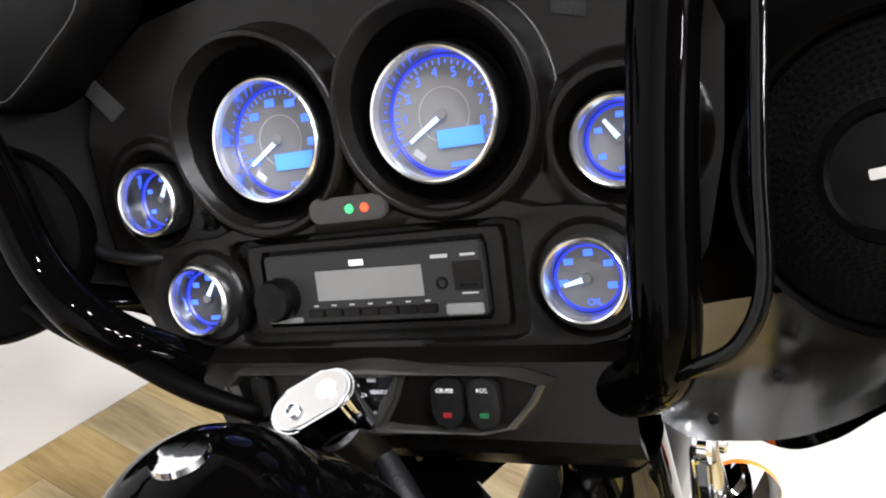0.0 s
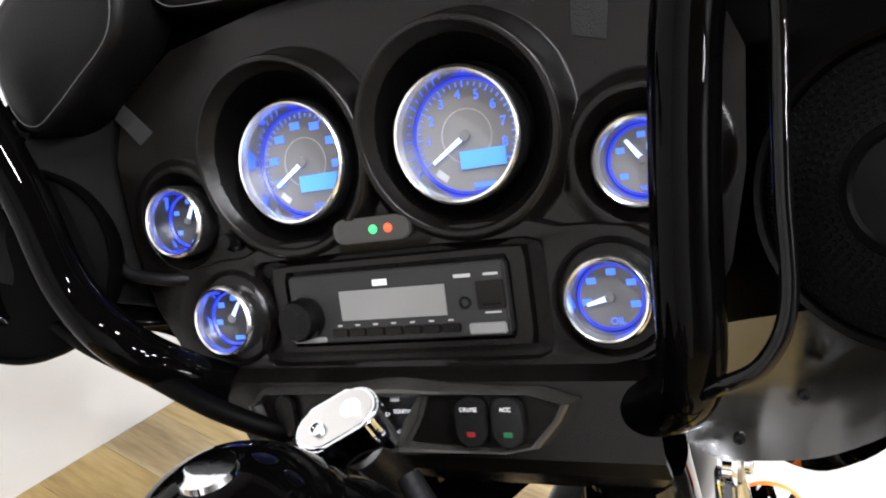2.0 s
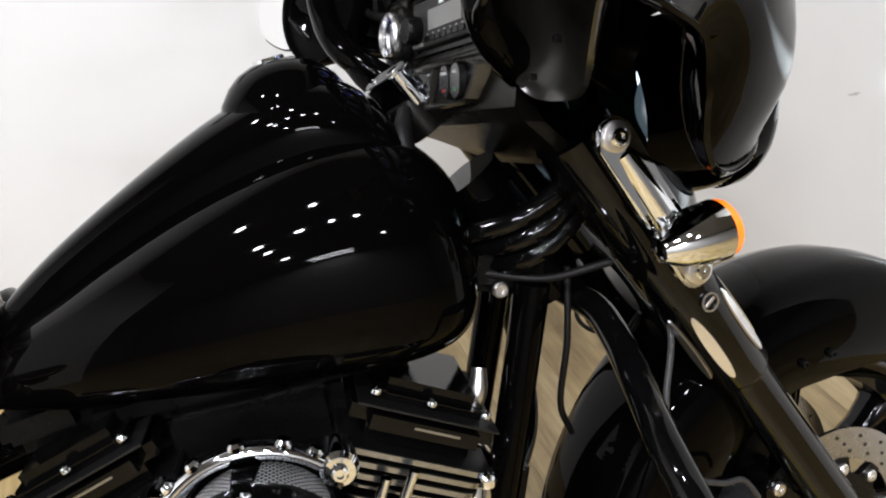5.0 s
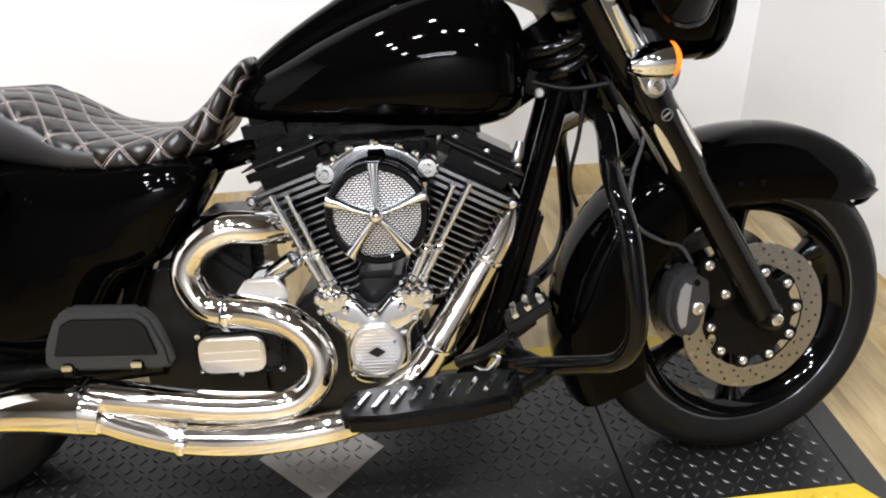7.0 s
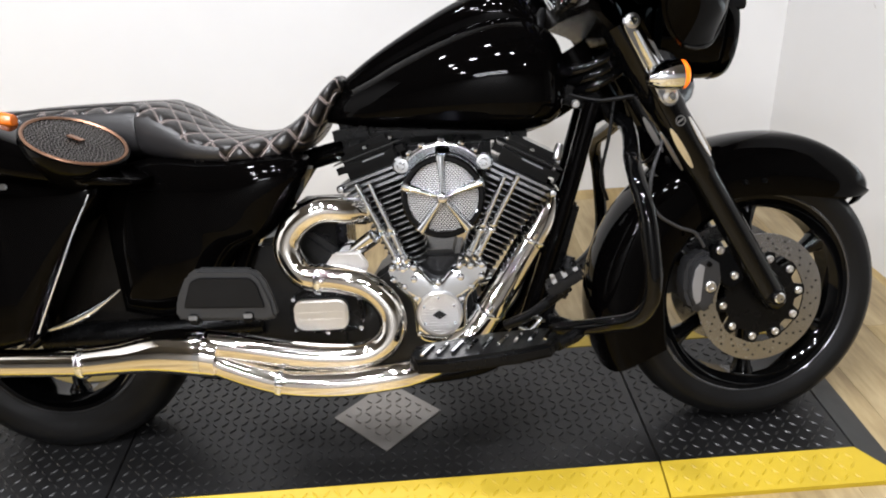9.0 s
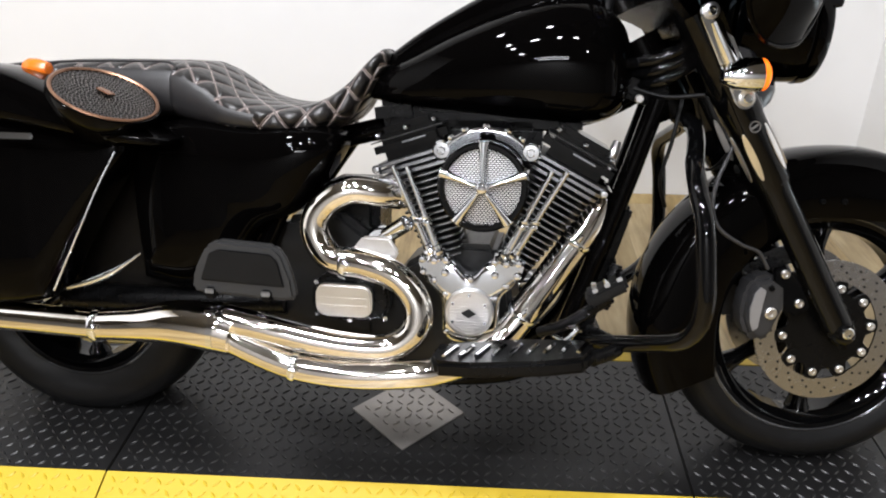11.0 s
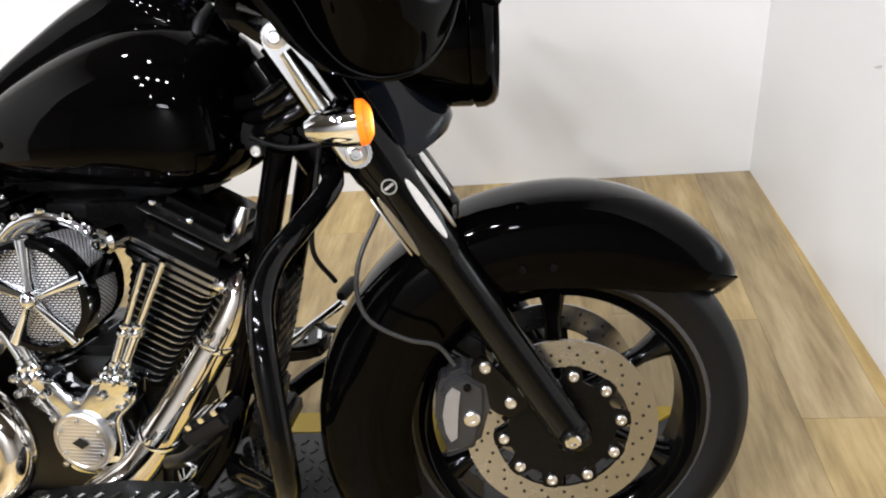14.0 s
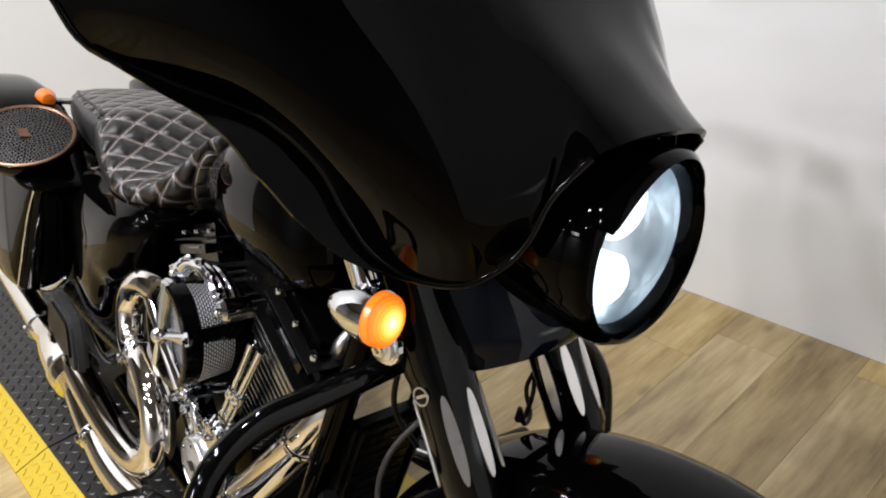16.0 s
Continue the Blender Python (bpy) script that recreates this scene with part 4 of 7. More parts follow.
for ang, shift in ((28.0, -0.022), (-18.0, 0.004)):
    d = Vector((math.sin(radians(ang)), 0, math.cos(radians(ang))))
    side_way = Vector((d[2], 0, -d[0]))
    foot = CRANK + Vector((0, -0.02, 0)) + side_way * shift
    barrel = part("cylinder", lathe([(0.17, 0.0), (0.17, 0.04), (0.4, 0.05), (0.4, 0)], foot, d, n=32), FIN, bike, "black finned engine cylinder")
    for i in range(14):
        s = 0.214 + i * 0.0134
        f = part("fin", fin_mesh((0.1 + (s - 0.288) * 0.36, 0.155, 0.0042), d, foot + Vector((0, -0.005, 0)) + d * s), FIN, barrel)
        edge_bright(f, d)
    head = part("cylinder_head", lathe([(0.395, 0.0), (0.395, 0.06), (0.43, 0.06), (0.43, 0)], foot, d, n=32), FIN, bike, "black finned cylinder head")
    for i in range(3):
        s = 0.403 + i * 0.0128
        f = part("fin", fin_mesh((0.155 + 0.006 * i, 0.18, 0.0075), d, foot + d * s), FIN, head)
        edge_bright(f, d)
    m = Matrix.Rotation(math.atan2(d[0], d[2]), 4, "Y")
    rb = part("rocker_cover", block(foot + d * 0.459, (0.156, 0.165, 0.056), m, 0.02), GLOSS_CAST, bike, "black gloss rocker cover")
    part("rocker_lid", block(foot + d * 0.487, (0.12, 0.14, 0.026), m, 0.0125), GLOSS_CAST, rb)
    part("gasket_line", block(foot + d * 0.4755, (0.152, 0.167, 0.0025), m, 0.0005), DARK_METAL, rb)
    part("bright_line", block(foot + d * 0.462 + Vector((0, -0.0835, 0)) + side_way * 0.012, (0.05, 0.0016, 0.003), m, 0.0005), FIN_EDGE, rb)
    for bx in (-0.06, 0.0, 0.06):
        bolt(foot + Vector((0, -0.07, 0)) + d * 0.485 + side_way * bx, d, 0.006, CHROME, rb)
    part("corner_bolt", lathe([(0, 0.009), (0.008, 0.009), (0.012, 0.006), (0.013, 0)], foot + d * 0.425 + Vector((0, -0.086, 0)) + side_way * (0.078 if ang > 0 else -0.078), RIGHT, n=16), CHROME, head, "bright corner bolt")

# crankcase, cam cover and lifter blocks
part("crankcase", side([(0.70, 0.2), (0.98, 0.2), (1.0, 0.3), (0.985, 0.42), (0.95, 0.5), (0.84, 0.5), (0.76, 0.45), (0.70, 0.36)], 0.1, 0.2, 0.012), DARK_METAL, bike, "black cast crankcase")
part("gearbox", side([(0.46, 0.24), (0.70, 0.22), (0.70, 0.5), (0.62, 0.56), (0.5, 0.54), (0.45, 0.42)], 0.1, 0.2, 0.015), DARK_METAL, bike, "black cast gearbox")
co = catmull([(0.85, 0.325), (0.875, 0.305), (0.94, 0.305), (0.965, 0.33), (0.97, 0.4), (1.0, 0.44), (0.995, 0.475), (0.945, 0.478), (0.915, 0.452), (0.895, 0.452), (0.865, 0.478), (0.815, 0.475), (0.81, 0.44), (0.845, 0.4), (0.85, 0.325)], 85)[:-1]
lay = []
for k, y in ((1.0, -0.124), (1.0, -0.148), (0.975, -0.155), (0.93, -0.1595), (0.86, -0.162), (0.7, -0.164), (0.4, -0.165)):
    lay.append([(0.908 + (x - 0.908) * k, y, 0.395 + (z - 0.395) * k) for x, z in co])
cam_cover = part("cam_cover", skin(lay), CHROME, bike, "chrome cam cover", angle=50)
for bx, bz in ((0.826, 0.464), (0.85, 0.47), (0.966, 0.468), (0.99, 0.458), (0.835, 0.438), (0.978, 0.432), (0.858, 0.41), (0.957, 0.405), (0.862, 0.33), (0.955, 0.33), (0.908, 0.443)):
    part("boss", lathe([(0, 0.0085), (0.006, 0.008), (0.010, 0.0055), (0.0115, 0)], (bx, -0.156, bz), RIGHT, n=18), CHROME, cam_cover)
part("timing_cover", lathe([(0, 0.05), (0.014, 0.05), (0.017, 0.047), (0.017, 0.043), (0.0155, 0.042), (0.0155, 0)], (0.908, -0.158, 0.376), RIGHT, n=48), BRUSHED, cam_cover, "round brushed timing cover with fine ribs")
for i in range(13):
    zz = (i - 6) * 0.0062
    w = math.sqrt(0.042 ** 2 - zz ** 2) * 2 - 0.006
    part("rib", block((0.908, -0.1738, 0.376 + zz), (w, 0.0012, 0.0034), bevel=0.0004), BRUSHED, cam_cover)
part("plain_badge", slab([(0.908 - 0.016, 0.376), (0.908, 0.376 + 0.010), (0.908 + 0.016, 0.376), (0.908, 0.376 - 0.010)], (0, -0.1755, 0), (1, 0, 0), (0, 0, 1), 0.0015, 0.0004), DARK_METAL, cam_cover, "small dark badge")
for a in (30, 90, 150, 210, 330):
    bolt((0.908 + 0.0375 * math.cos(radians(a)), -0.1735, 0.376 + 0.0375 * math.sin(radians(a))), RIGHT, 0.0035, CHROME, cam_cover, h=0.004)
for ang, tops in ((28.0, ((0.045, 0.40), (0.015, 0.40))), (-21.0, ((-0.045, 0.40), (-0.015, 0.40)))):
    d = Vector((math.sin(radians(ang)), 0, math.cos(radians(ang))))
    sx = 1 if ang > 0 else -1
    bx = 0.908 + sx * 0.072
    lift = part("lifter_block", block((bx, -0.142, 0.468), (0.062, 0.05, 0.045), Matrix.Rotation(radians(ang * 0.6), 4, "Y"), 0.008), CHROME, bike, "chrome lifter block")
    for qx, qz in ((-0.022, -0.012), (0.022, -0.012), (0.0, 0.012), (-0.024, 0.014), (0.024, 0.014)):
        part("lifter_bolt", lathe([(0, 0.0075), (0.005, 0.0075), (0.009, 0.005), (0.01, 0)], (bx + qx, -0.166, 0.468 + qz), RIGHT, n=14), CHROME, lift)
    for k, off in enumerate((-0.016, 0.016)):
        a = Vector((bx + off * 0.5, -0.152, 0.485))
        b = Vector((bx + off * 0.9 + sx * (0.094 if sx > 0 else 0.075), -0.145, 0.662))
        push = part("pushrod_tube", tube([a, a.lerp(b, 0.12), a.lerp(b, 0.13), a.lerp(b, 0.42), a.lerp(b, 0.43), a.lerp(b, 1)], [0.010, 0.010, 0.0078, 0.0078, 0.006, 0.006], smooth_path=False), CHROME, bike, "chrome pushrod tube")
        part("collar", lathe([(0, 0.0), (0, 0.0105), (0.004, 0.0115), (0.008, 0.0105), (0.012, 0.009), (0.016, 0.0105), (0.02, 0.010), (0.022, 0)], a.lerp(b, 0.36), b - a, n=18), CHROME, push)
        part("seat_cup", lathe([(0, 0.0), (0, 0.017), (0.005, 0.019), (0.009, 0.017), (0.012, 0.014), (0.018, 0.016), (0.023, 0.013), (0.023, 0)], a - (b - a).normalized() * 0.008, b - a, n=18), CHROME, push)

# air cleaner
AC = Vector((0.934, -0.113, 0.638))
ac = part("air_cleaner", lathe([(0, 0.0), (0, 0.065), (0.03, 0.074), (0.1, 0.083), (0.108, 0.083), (0.108, 0.073), (0.1, 0.071), (0.1, 0)], AC, RIGHT, n=56), BLACK, bike, "round black air cleaner with a chrome five-spoke cover")
AC_MESH = material("woven_steel_mesh", (0.9, 0.9, 0.9), 0.5, metal=1.0, vary=0.1, noise_scale=300)
nt = AC_MESH.node_tree
b = nt.nodes["Principled BSDF"]
tcn = next(n for n in nt.nodes if n.type == "TEX_COORD")
rows_tex = nt.nodes.new("ShaderNodeTexBrick")
rows_tex.inputs["Scale"].default_value = 1.0
rows_tex.inputs["Brick Width"].default_value, rows_tex.inputs["Row Height"].default_value = 0.0068, 0.0039
rows_tex.inputs["Mortar Size"].default_value, rows_tex.inputs["Mortar Smooth"].default_value = 0.0011, 0.3
nt.links.new(tcn.outputs["UV"], rows_tex.inputs["Vector"])
mixm = nt.nodes.new("ShaderNodeMix")
mixm.data_type = "RGBA"
nt.links.new(rows_tex.outputs["Fac"], mixm.inputs["Factor"])
nt.links.new(b.inputs["Base Color"].links[0].from_socket, mixm.inputs["A"])
mixm.inputs["B"].default_value = (0.01, 0.01, 0.01, 1)
nt.links.new(mixm.outputs["Result"], b.inputs["Base Color"])
bpm = nt.nodes.new("ShaderNodeBump")
bpm.invert = True
bpm.inputs["Strength"].default_value, bpm.inputs["Distance"].default_value = 1.0, 0.002
nt.links.new(rows_tex.outputs["Fac"], bpm.inputs["Height"])
nt.links.new(bpm.outputs["Normal"], b.inputs["Normal"])


def cloth(ob, round_the_rim):
    """Lays the mesh's weave on flat: over the face, or round the rim."""
    back = YAW.inverted()
    uv = ob.data.uv_layers.new(name="weave")
    for poly in ob.data.polygons:
        mid = back @ poly.center - AC
        am = math.atan2(mid.z, mid.x)
        for li in poly.loop_indices:
            p = back @ ob.data.vertices[ob.data.loops[li].vertex_index].co - AC
            da = (math.atan2(p.z, p.x) - am + math.pi) % (2 * math.pi) - math.pi
            uv.data[li].uv = ((am + da) * 0.08, p.y) if round_the_rim else (p.x, p.z)


cloth(part("filter_mesh", lathe([(0.104, 0.0), (0.1035, 0.04), (0.102, 0.072)], AC, RIGHT, n=48), AC_MESH, ac, "silver woven wire mesh"), False)
cloth(part("mesh_band", lathe([(0.03, 0.0762), (0.095, 0.0832)], AC, RIGHT, n=60), AC_MESH, ac, "wire mesh round the filter"), True)
for i in range(5):
    a = radians(90 + 72 * i)
    u, t = Vector((math.cos(a), 0, math.sin(a))), Vector((-math.sin(a), 0, math.cos(a)))
    rings = [[AC + u * (r + e) + t * q * w + Vector((0, -y, 0)) for q, e in ((-1, -0.004), (-0.8, 0.003), (0.8, 0.003), (1, -0.004))] for y, r, w in ((0.028, 0.077, 0.016), (0.06, 0.08, 0.0135), (0.098, 0.084, 0.011))]
    part("drum_rib", skin(rings), GLOSS_PART, ac, "black rib across the filter", angle=50)
part("rear_ring", lathe([(0.018, 0.07), (0.02, 0.0785), (0.03, 0.08), (0.036, 0.0785), (0.036, 0.07)], AC, RIGHT, n=56), GLOSS_PART, ac)
for i in range(5):
    a = radians(90 + 72 * i)
    u = Vector((math.cos(a), 0, math.sin(a)))
    t = Vector((-math.sin(a), 0, math.cos(a)))
    o = AC + Vector((0, -0.108, 0))
    rings = []
    for s, hw, h in ((0.0, 0.0058, 0.0165), (0.03, 0.0066, 0.0145), (0.06, 0.0086, 0.0115), (0.084, 0.0112, 0.009), (0.0865, 0.0106, -0.006)):
        p = o + u * s
        rings.append([p + t * hw * q - Vector((0, 1, 0)) * h * e for q, e in ((-1, -0.2), (-0.86, 0.62), (-0.25, 1), (0.25, 1), (0.86, 0.62), (1, -0.2))])
    part("spoke", skin(rings), CHROME, ac, "chrome spoke", angle=50)
part("hub_cap", lathe([(0.105, 0.013), (0.124, 0.013), (0.129, 0.0105), (0.132, 0.006), (0.133, 0.0)], AC, RIGHT, n=28), CHROME, ac)
part("outer_ring", lathe([(0.092, 0.0715), (0.112, 0.0715), (0.1145, 0.074), (0.1145, 0.081), (0.112, 0.0845), (0.088, 0.0855)], AC, RIGHT, n=64), GLOSS_PART, ac, "black outer ring of the air cleaner")
for k, (r0, yy, half_way) in enumerate(((0.089, 0.03, 58), (0.0955, 0.046, 52), (0.101, 0.06, 44))):
    rings = []
    for a in np.linspace(radians(90 - half_way), radians(90 + half_way), 26):
        u = Vector((math.cos(a), 0, math.sin(a)))
        rings.append([AC + u * (r0 + 0.0075 * math.cos(t)) + Vector((0, -yy - 0.0085 * math.sin(t), 0)) for t in np.linspace(0, 2 * math.pi, 10, endpoint=False)])
    part("intake_band", skin(rings), CHROME, ac, "ribbed chrome band over the air cleaner", angle=60)
for sx in (-1, 1):
    u = Vector((sx * math.cos(radians(36)), 0, math.sin(radians(36))))
    part("band_lug", lathe([(-0.02, 0.0), (-0.02, 0.017), (0.02, 0.019), (0.026, 0.015), (0.027, 0.0)], AC + u * 0.105 + Vector((0, -0.04, 0)), RIGHT, n=24), CHROME, ac)
    bolt(AC + u * 0.105 + Vector((0, -0.067, 0)), RIGHT, 0.008, CHROME, ac)
for t in (52, 68, 90, 112, 128):
    u = Vector((math.cos(radians(t)), 0, math.sin(radians(t))))
    part("band_stud", lathe([(0, 0.008), (0.004, 0.0085), (0.007, 0.006), (0.008, 0)], AC + u * 0.107 + Vector((0, -0.06, 0)), u, n=14), CHROME, ac)
# dark masses behind the engine
part("battery_box", block((0.635, 0.0, 0.535), (0.13, 0.15, 0.16), bevel=0.02), POWDER, bike)
part("intake_manifold", block((0.935, 0.0, 0.70), (0.2, 0.13, 0.10), bevel=0.02), POWDER, bike)
part("coil_cover", block((0.95, 0.0, 0.757), (0.36, 0.12, 0.045), bevel=0.015), POWDER, bike)
part("seat_rail_cover", block((0.735, 0.0, 0.765), (0.1, 0.12, 0.06), Matrix.Rotation(radians(-8), 4, "Y"), 0.018), POWDER, bike)

# exhaust
part("rear_exhaust_pipe", tube([(0.755, -0.12, 0.6), (0.721, -0.145, 0.607), (0.66, -0.16, 0.611), (0.609, -0.165, 0.579), (0.591, -0.168, 0.531), (0.624, -0.175, 0.477), (0.699, -0.182, 0.467), (0.765, -0.188, 0.445), (0.806, -0.194, 0.397), (0.805, -0.2, 0.346), (0.77, -0.207, 0.312), (0.716, -0.215, 0.303), (0.617, -0.225, 0.313), (0.489, -0.233, 0.34), (0.42, -0.235, 0.352)], 0.0298, n=24, steps=8), WARM_CHROME, bike, "chrome rear exhaust header, gold tinted by heat")
part("front_exhaust_pipe", tube([(1.085, -0.035, 0.612), (1.13, -0.045, 0.622), (1.154, -0.058, 0.595), (1.139, -0.072, 0.55), (1.095, -0.09, 0.484), (1.057, -0.106, 0.428), (1.015, -0.126, 0.37), (0.975, -0.145, 0.318), (0.925, -0.178, 0.286), (0.87, -0.205, 0.268), (0.81, -0.225, 0.26), (0.69, -0.235, 0.252), (0.565, -0.235, 0.262), (0.46, -0.235, 0.298), (0.4, -0.235, 0.33)], [0.0295, 0.03, 0.031, 0.032, 0.0325, 0.0325, 0.0325, 0.032, 0.031, 0.0295, 0.0295, 0.0295, 0.0295, 0.0295, 0.0295], n=24, steps=8), WARM_CHROME, bike, "chrome front exhaust header, gold tinted by heat")
collector = part("exhaust_collector", tube([(0.44, -0.235, 0.322), (0.39, -0.235, 0.333), (0.31, -0.235, 0.337), (0.22, -0.235, 0.328), (0.13, -0.235, 0.321)], [0.046, 0.05, 0.046, 0.036, 0.032], n=24), WARM_CHROME, bike, "chrome two-into-one exhaust collector")
part("silencer", tube([(0.14, -0.235, 0.321), (0.0, -0.235, 0.325), (-0.3, -0.235, 0.335), (-0.7, -0.235, 0.35)], [0.031, 0.031, 0.034, 0.034], n=24), WARM_CHROME, bike, "long chrome silencer")
part("clamp", lathe([(-0.006, 0.03), (-0.006, 0.052), (0.006, 0.052), (0.006, 0.03)], (0.405, -0.235, 0.333), (1, 0, -0.1), n=28, closed_profile=True), CHROME, collector)
def pipe_clamp(c, axis, r):
    ring = part("pipe_clamp", lathe([(-0.007, r - 0.004), (-0.007, r + 0.003), (-0.004, r + 0.0045), (0.004, r + 0.0045), (0.007, r + 0.003), (0.007, r - 0.004)], c, axis, n=32, closed_profile=True), CHROME, bike, "chrome pipe clamp")
    bolt(Vector(c) + Vector((0, -r - 0.006, 0.006)), axis, 0.006, CHROME, ring, h=0.014)


pipe_clamp((1.117, -0.081, 0.517), (0.044, -0.018, 0.066), 0.0325)
pipe_clamp((1.015, -0.126, 0.37), (0.042, -0.02, 0.058), 0.0325)
pipe_clamp((0.658, -0.178, 0.468), (1, -0.09, -0.13), 0.0298)
pipe_clamp((0.565, -0.235, 0.262), (1, 0, -0.2), 0.0295)
pipe_clamp((0.14, -0.235, 0.321), (1, 0, 0), 0.0325)
# gearbox end cover, starter and oil lines beside the engine
gcov = part("gearbox_cover", slab([(x + 0.66, z + 0.388) for x, z in rounded(0.165, 0.098, 0.04)], (0, -0.13, 0), (1, 0, 0), (0, 0, 1), 0.03, 0.006), POWDER, bike, "black gearbox end cover with a bright ribbed plate")
part("cover_plate", slab([(x + 0.652, z + 0.388) for x, z in rounded(0.118, 0.068, 0.02)], (0, -0.161, 0), (1, 0, 0), (0, 0, 1), 0.022, 0.005), BRUSHED, gcov, "polished bright plate")
for i in range(2):
    part("rib", block((0.652, -0.1835, 0.379 + i * 0.016), (0.1, 0.0012, 0.0022), bevel=0.0005), BRUSHED, gcov)
for bx, bz in ((0.59, 0.42), (0.59, 0.352), (0.735, 0.35), (0.735, 0.42), (0.66, 0.343)):
    bolt((bx, -0.16, bz), RIGHT, 0.006, CHROME, gcov)
starter = part("starter", lathe([(-0.05, 0.0), (-0.05, 0.024), (-0.03, 0.031), (0.02, 0.031), (0.026, 0.027), (0.028, 0.0)], (0.715, -0.125, 0.505), (0.25, -1, 0.05), n=32), CHROME, bike, "chrome starter end cover")
part("solenoid", lathe([(-0.035, 0.0), (-0.035, 0.016), (0.03, 0.017), (0.034, 0.012), (0.034, 0.0)], (0.755, -0.15, 0.535), (0.8, -0.3, 0.55), n=24), CHROME, starter)
part("starter_plate", slab([(-0.045, -0.012), (0.04, -0.018), (0.052, 0.0), (0.035, 0.03), (-0.02, 0.036), (-0.042, 0.012)], (0.712, -0.155, 0.487), (1, 0, 0.1), (-0.1, 0, 1), 0.012, 0.004), BRUSHED, starter, "pale cast plate")
for bx, bz in ((-0.028, 0.0), (0.0, -0.006), (0.03, -0.006)):
    bolt((0.712 + bx, -0.166, 0.487 + bz), RIGHT, 0.006, CHROME, starter)

PLACE[0] = FRONT
# fairing with headlight: a lower rim that swings up over the lamp, a top edge, and the bulge between
RIM = [(1.562, 0.0, 1.064), (1.558, 0.05, 1.062), (1.553, 0.088, 1.056), (1.54, 0.117, 1.042), (1.513, 0.129, 1.0), (1.497, 0.132, 0.955), (1.478, 0.142, 0.925), (1.45, 0.162, 0.903), (1.405, 0.181, 0.899), (1.366, 0.2, 0.917), (1.338, 0.216, 0.955), (1.32, 0.238, 1.0), (1.292, 0.28, 1.04), (1.236, 0.33, 1.062), (1.168, 0.376, 1.086), (1.14, 0.396, 1.128)]
UPPER = {  # station: three points from the bulge to the top edge
    0: ((1.505, 0.0, 1.108), (1.43, 0.0, 1.18), (1.335, 0.0, 1.345)), 3: ((1.498, 0.113, 1.10), (1.43, 0.115, 1.178), (1.335, 0.115, 1.345)),
    5: ((1.51, 0.147, 1.03), (1.448, 0.16, 1.14), (1.33, 0.16, 1.345)), 8: ((1.465, 0.21, 0.985), (1.43, 0.228, 1.12), (1.32, 0.21, 1.342)),
    10: ((1.39, 0.264, 1.02), (1.38, 0.277, 1.15), (1.298, 0.262, 1.338)), 12: ((1.318, 0.32, 1.088), (1.325, 0.323, 1.18), (1.275, 0.31, 1.325)),
    14: ((1.21, 0.386, 1.128), (1.232, 0.38, 1.19), (1.246, 0.357, 1.295)), 15: ((1.15, 0.397, 1.165), (1.172, 0.391, 1.21), (1.215, 0.376, 1.262))}
NS, NV = 61, 20
ks = sorted(UPPER)
cols = [np.array(catmull(RIM, NS))]
for j in range(3):
    cols.append(np.array([[np.interp(q, ks, [UPPER[k][j][c] for k in ks]) for c in range(3)] for q in np.linspace(0, 15, NS)]))
for _ in range(9):  # even out the stations
    for k in (1, 2, 3):
        c = cols[k]
        before = np.vstack([c[1] * (1, -1, 1), c[:-1]])
        after = np.vstack([c[1:], 2 * c[-1] - c[-2]])
        cols[k] = (before + 2 * c + after) / 4
half = [[Vector(p) for p in catmull([c[i] for c in cols], NV)] for i in range(NS)]
full = [[Vector((p.x, -p.y, p.z)) for p in row] for row in half[:0:-1]] + half


def shell(depth):
    """The fairing's surface moved inwards along its normals."""
    out = []
    for i, row in enumerate(full):
        o = []
        for j, p in enumerate(row):
            du = full[min(i + 1, len(full) - 1)][j] - full[max(i - 1, 0)][j]
            dv = row[min(j + 1, NV - 1)] - row[max(j - 1, 0)]
            n = du.cross(dv).normalized()
            o.append(p - n * depth)
        out.append(o)
    return out


inner = shell(0.007)
if inner[NS][NV // 2].x > full[NS][NV // 2].x:
    inner = shell(-0.007)
fairing = part("batwing_fairing", skin([a + b[::-1] for a, b in zip(full, inner)]), BLACK, bike, "gloss black batwing fairing", angle=70)
for sgn in (-1, 1):
    part("rim_roll", tube([(p[0] - 0.002, sgn * p[1], p[2]) for p in RIM[3:]], 0.0042, n=12, steps=5), GLOSS_PART, fairing)
for sgn in (-1, 1):
    rings = []
    wide = np.interp(np.linspace(7, 14, 36), [7, 8, 9, 10, 11, 12, 13, 14], [0.003, 0.01, 0.032, 0.05, 0.064, 0.05, 0.025, 0.004])
    edge = [Vector(p) for p in catmull(RIM[7:15], 36)]
    for p, w in zip(edge, wide):
        q = p + Vector((-0.35, 0.9, -0.1)) * float(w)
        mid = p.lerp(q, 0.5) + Vector((0.004, 0.002, 0.0))
        rings.append([(v.x, sgn * v.y, v.z) for v in (p, mid, q, q - Vector((0.006, 0, 0)), mid - Vector((0.006, 0, 0)), p - Vector((0.006, 0, 0)))])
    part("fairing_flange", skin(rings), BLACK, fairing, angle=50)
HL = Vector((1.495, 0.004, 0.942))
HDIR = Vector((1, -0.11, -0.035)).normalized()
bezel = part("headlight_bezel", lathe([(-0.1, 0.104), (-0.03, 0.105), (0.0, 0.107), (0.028, 0.107), (0.034, 0.104), (0.036, 0.109), (0.05, 0.108), (0.062, 0.102), (0.066, 0.095), (0.06, 0.091), (0.04, 0.089), (-0.06, 0.088)], HL, HDIR, n=72), BLACK, bike, "gloss black headlight bezel", angle=50)
rings = []
